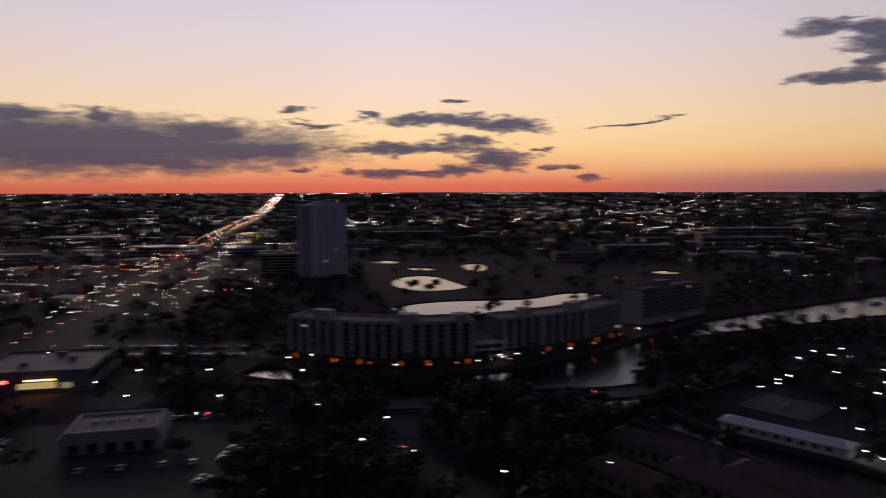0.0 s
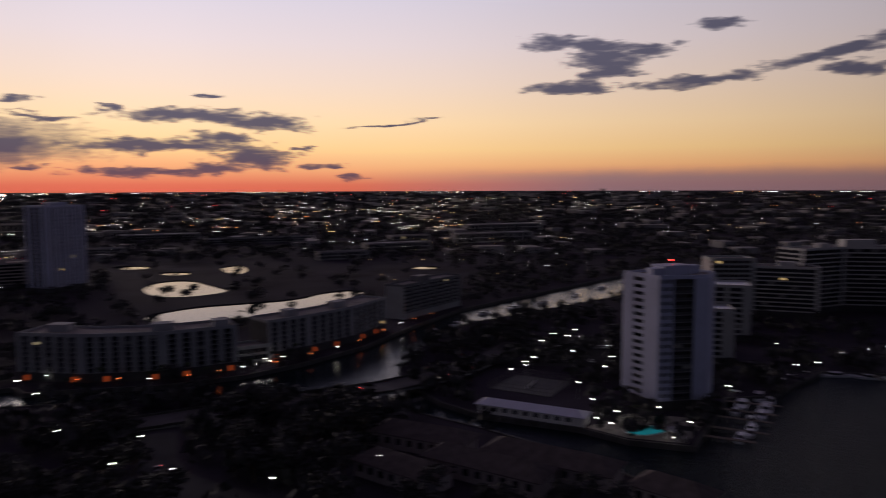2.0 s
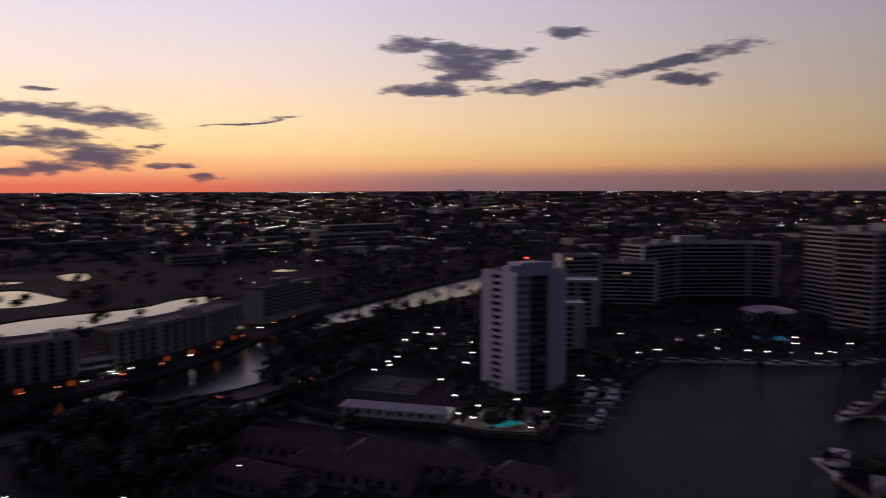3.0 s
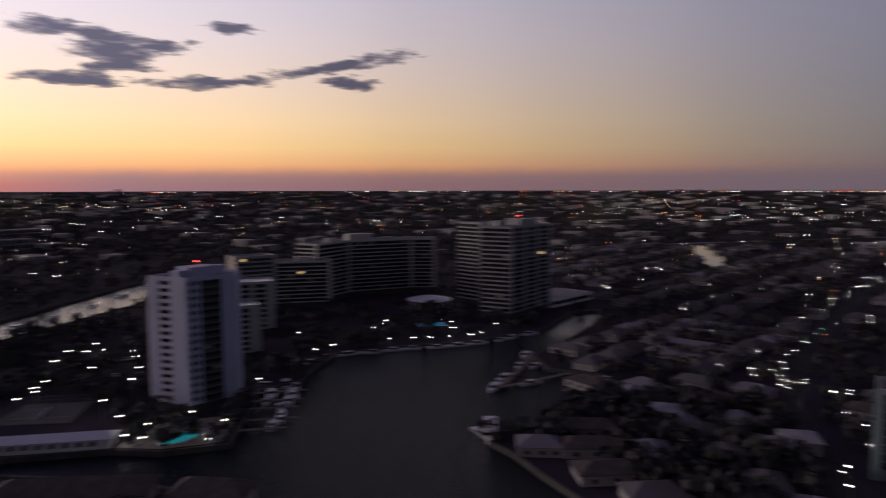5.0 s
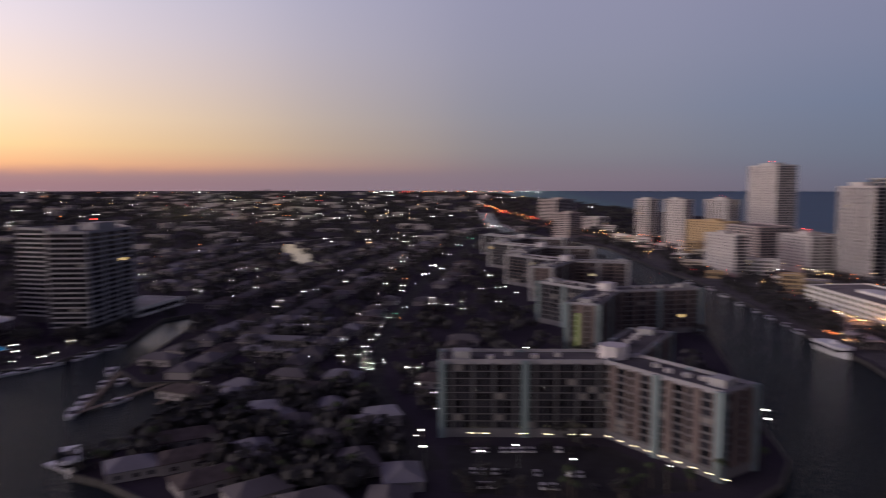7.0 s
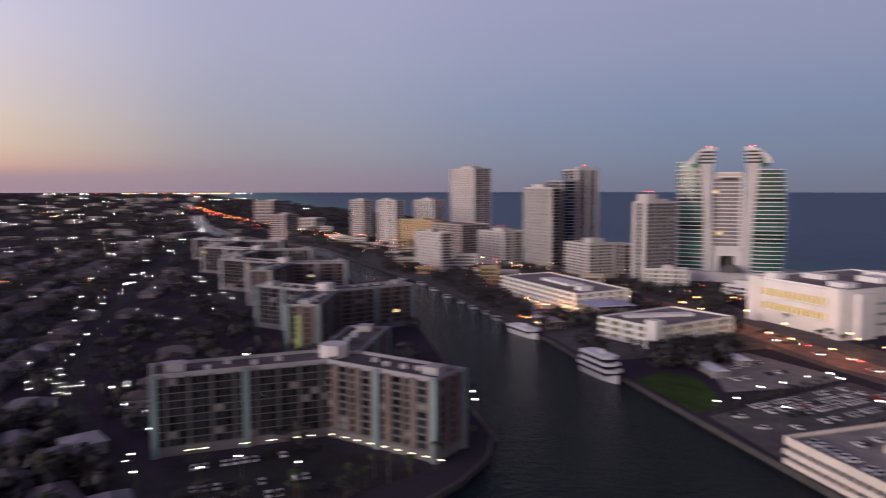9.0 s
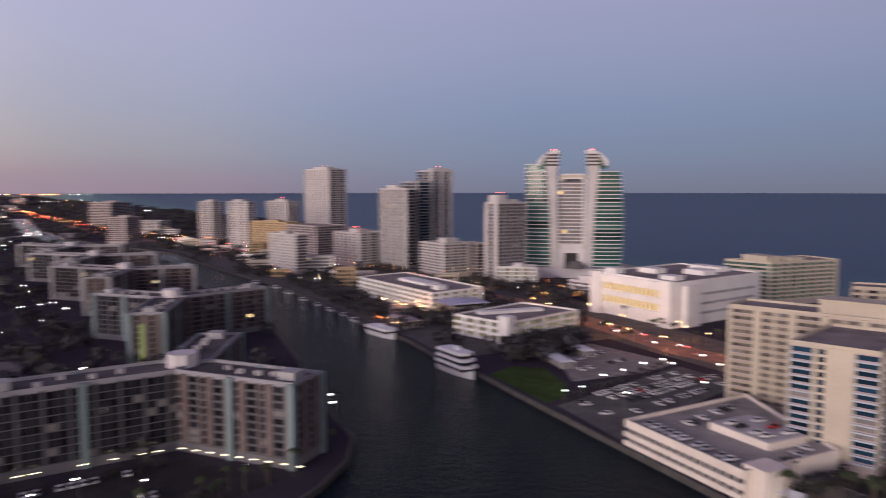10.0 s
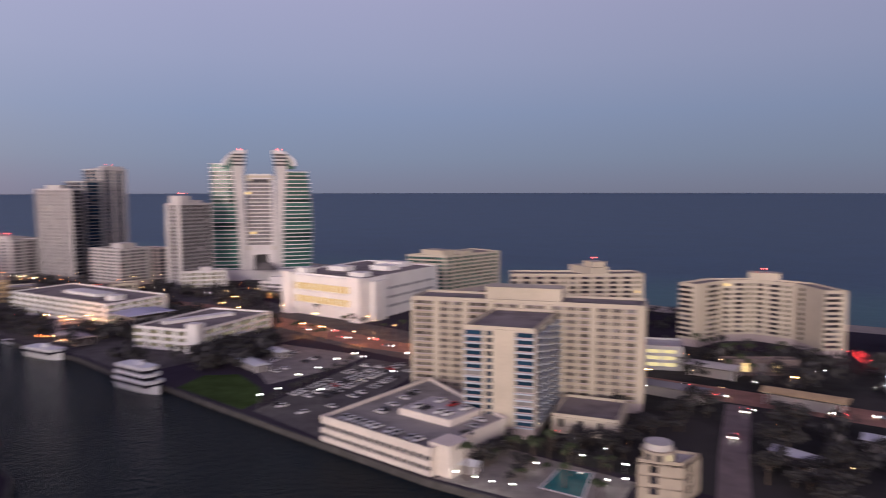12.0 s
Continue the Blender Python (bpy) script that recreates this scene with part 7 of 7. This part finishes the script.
for pts, wide in (([(150, 190), (172, 209), (200, 232)], 3.0), ([(186, 217), (200, 203)], 2.0), ([(178, 211), (192, 197)], 2.0), ([(168, 202), (182, 188)], 2.0), ([(160, 195), (172, 183)], 2.0), ([(195, 224), (210, 211)], 2.0),
                  ([(318, 159), (262, 146)], 2.4), ([(302, 128), (272, 139), (256, 146)], 2.2), ([(300, 117), (268, 120)], 2.0), ([(286, 235), (280, 226)], 1.6), ([(214, 224), (240, 235), (266, 246)], 2.4), ([(290, 232), (310, 216), (334, 198)], 2.4)):
    dock(pts, wide)
for i, x, y, turn in ((0, 196, 207, 45), (1, 204, 213, 45), (2, 188, 203, 225), (0, 182, 196, 45), (1, 200, 221, 45), (0, 212, 219, 230), (2, 178, 192, 45), (0, 172, 190, 45), (2, 190, 213, 45), (1, 214, 227, 40), (0, 206, 232, 120), (1, 258, 148, 190),
                      (1, 274, 152, 190), (0, 272, 138, 160), (1, 318, 164, 200), (0, 296, 156, 190), (0, 288, 122, 180), (2, 280, 118, 180), (2, 296, 112, 190), (0, 300, 150, 190), (1, 206, 122, 240), (0, 198, 96, 240), (2, 262, 103, 10), (0, 244, 106, 10),
                      (0, 228, 238, 20), (0, 238, 240, 20), (0, 248, 244, 20), (2, 258, 246, 20), (1, 270, 240, -30), (0, 280, 232, -35), (0, 290, 226, -35), (2, 298, 220, -40), (0, 308, 211, -40), (1, 318, 204, -40), (0, 328, 198, -30),
                      (2, 342, 192, 0), (0, 352, 190, 0), (0, 366, 186, -20), (1, 420, -196, 0), (0, 440, -198, 0), (0, 465, -198, 0), (2, 490, -199, 0), (0, 520, -199, 0), (0, 560, -202, 0), (1, 600, -205, 0), (0, 640, -200, 0),
                      (0, 180, 440, 25), (1, 210, 456, 25), (0, 240, 470, 25), (0, 150, 412, 45), (2, 130, 396, 45), (0, 280, 492, 35), (1, 320, 520, 35), (0, 360, 548, 35)):
    place(boats[i], x, y, turn + rng.uniform(-6, 6), -1.9)


def yacht(x, y, turn, length, decks, label):
    ob = thing("yacht", (x, y, -1.6), label, "yacht")
    m = Matrix.Translation((x, y, -2.0)) @ Matrix.Rotation(radians(turn), 4, "Z")
    bm = bmesh.new()
    add_hull(bm, length, length * 0.32, 3.2, 0)
    bm.transform(m)
    part("hull", bm, M_HULL, ob)
    for k in range(decks):
        z, s = 3.2 + k * 2.8, 1 - 0.05 * k
        x0, x1, w2 = -0.46 * length * s, (0.36 - 0.05 * k) * length, length * 0.15 * s
        lower = [(x0, -w2), (x1, -w2), (x1 + 1.5, 0), (x1, w2), (x0, w2)]
        bm = prism([(a * 0.97, b * 0.94) for a, b in lower], z, z + 1.9)
        bm.transform(m)
        part("deck_house", bm, M_GLASS, ob, "dark glazed deck house")
        bm = prism([(a * 1.04, b * 1.08) for a, b in lower], z + 1.5, z + 2.8)
        bm.transform(m)
        part("deck", bm, M_HULL, ob)
    bm = box(-1.2, 1.2, -1.0, 1.0, 3.2 + decks * 2.8, 5.0 + decks * 2.8, m)
    part("wheelhouse", bm, M_HULL, ob)
    return ob


yacht(272, -179.5, 180, 27, 3, "white three-deck party yacht moored at the seawall")
yacht(366, -189, 185, 26, 1, "sleek white yacht moored along the waterway")
yacht(205, 119, 210, 15, 1, "lit white motor yacht at the tip of the point")


def pool(poly, water, label):
    cx, cy = sum(p[0] for p in poly) / len(poly), sum(p[1] for p in poly) / len(poly)
    ob = thing("swimming_pool", (cx, cy, 0), label, "swimming pool")
    part("coping", prism(inset(poly, -0.6), 0.0, 0.14), M_WHITE, ob)
    part("pool_water", prism(poly, 0.05, 0.18), water, ob)
    return ob


pool(smooth_outline([(136, 206), (139, 200), (147, 200), (153, 203), (151, 207), (143, 207)]), G_POOL, "free-form pool glowing turquoise beside the tower")
pool([(83, -178), (71, -178), (75, -195), (84, -193)], M_POOL, "rectangular green-blue pool on the paved deck")
# Glowing pool shape stands in for blue-lit canopies.
pool([(344, 247), (356, 238), (362, 246), (350, 255)], G_BLUE, "pool shape standing for blue-lit canopies near the round pavilion")
# Added glowing pool stands in for a cluster of white lamps.
pool([(303, 50), (306, 46), (310, 48), (307, 52)], G_POOL, "small glowing pool added for a cluster of house lamps")


def canopy(x, y, wx, wy, h, turn, roof, label, name="open_shed"):
    ob = thing(name, (x, y, 0), label, "shed")
    m = Matrix.Translation((x, y, 0)) @ Matrix.Rotation(radians(turn), 4, "Z")
    bm = bmesh.new()
    e = [bm.verts.new(m @ Vector((a * wx / 2, b * wy / 2, z))) for z in (h, h + 0.2) for a, b in ((-1, -1), (1, -1), (1, 1), (-1, 1))]
    t = [bm.verts.new(m @ Vector((a * wx / 2, 0, h + 1.3))) for a in (-1, 1)]
    for f in ((e[4], e[5], t[1], t[0]), (e[6], e[7], t[0], t[1]), (e[5], e[6], t[1]), (e[7], e[4], t[0]), tuple(e[3::-1])):
        bm.faces.new(f)
    for i in range(4):
        bm.faces.new((e[i], e[(i + 1) % 4], e[4 + (i + 1) % 4], e[4 + i]))
    part("roof", bm, roof, ob)
    for a in (-0.45, 0.45):
        for b in (-0.42, 0.42):
            piece("post", (0.25, 0.25, h), M_WHITE, m @ Matrix.Translation((a * wx, b * wy, 0)), ob)
    part("counter", box(-wx * 0.4, wx * 0.4, -wy * 0.3, wy * 0.3, 0, h * 0.8, m), M_HOUSE, ob)
    return ob


canopy(254, -226, 20, 8, 3.6, -15, M_METALROOF, "white shed with a pale metal roof on the plaza")
canopy(262, -250, 12, 7, 3.4, -15, M_METALROOF, "small pale-roofed shed on the plaza")
canopy(106, -176, 7, 5, 3.0, 10, M_METALROOF, "white tent roof beside the garage corner")
canopy(148, 194, 5, 5, 3.0, 20, M_METALROOF, "small round-roofed kiosk by the marina pool")
canopy(30, -300, 30, 10, 5.0, -4, M_TAN, "low restaurant with an orange-lit front", "restaurant")
canopy(80, -288, 36, 9, 4.5, -4, M_PALESHINGLE, "low shop row with a pale flat roof", "shop_row")
canopy(-4, -262, 26, 8, 4.0, -4, M_METALROOF, "long low shed with a white roof", "shop_row")
canopy(25, -235, 14, 7, 3.6, -20, M_METALROOF, "low shed with a white roof beside the red street", "house")
canopy(70, -330, 22, 12, 5.0, -4, M_ROOFPALE, "pale low shop with red lights", "shop_row")
block("parking_garage", "low open parking garage with bright lit decks by the beach", [(112, -321), (84, -331), (90, -349), (118, -339)], 10.5, 3, ["WWs", "WWs", None, None], M_GREY, core=M_GREY, lobby=0.6, band_h=1.3, pane=G_GARAGE, lit=0.0, roof=M_ROOFPALE, category="garage")
block("beach_pavilion", "low dark pavilion with three lit window bays among palms", [(66, -334), (38, -351), (41, -356), (69, -339)], 6.5, 1, ["=SSwSwSwSS", None, None, None], M_ROSE, core=M_ROSE, lobby=1.0, band_h=0.8, pane=G_WINDOW, lit=0.0)
canopy(380, -212, 26, 12, 4.5, -6, M_MAUVE, "waterside restaurant lit orange", "restaurant")
canopy(392, -262, 24, 30, 9.0, -6, M_LILAC, "low pale blue-roofed building with a pink-lit side", "restaurant")


def beacon(x, y, z):
    """Obstruction light: a short mast with a red globe."""
    ob = thing("beacon_light", (x, y, z), "red obstruction light on a short roof mast", "light", "beacon lights")
    bm = bmesh.new()
    add_limb(bm, (x, y, z - 0.1), (x, y, z + 1.6), 0.08, 0.06, 6)
    part("mast", bm, M_POLE, ob)
    bm = bmesh.new()
    bmesh.ops.create_icosphere(bm, subdivisions=1, radius=0.42, matrix=Matrix.Translation((x, y, z + 2.0)))
    part("globe", bm, G_RED, ob)


for spot in ((172, 230, 53.8), (434, 230, 62.3), (1056, -446, 118.9), (684, -425, 107.4), (692, -432, 105.6), (519, -386, 78.8), (514, -386, 78.8), (66, -432, 37.3), (148, -384, 43.2), (722, -342, 40.0), (728, -342, 40.0), (1137, -404, 68.3)):
    beacon(*spot)

join_all()
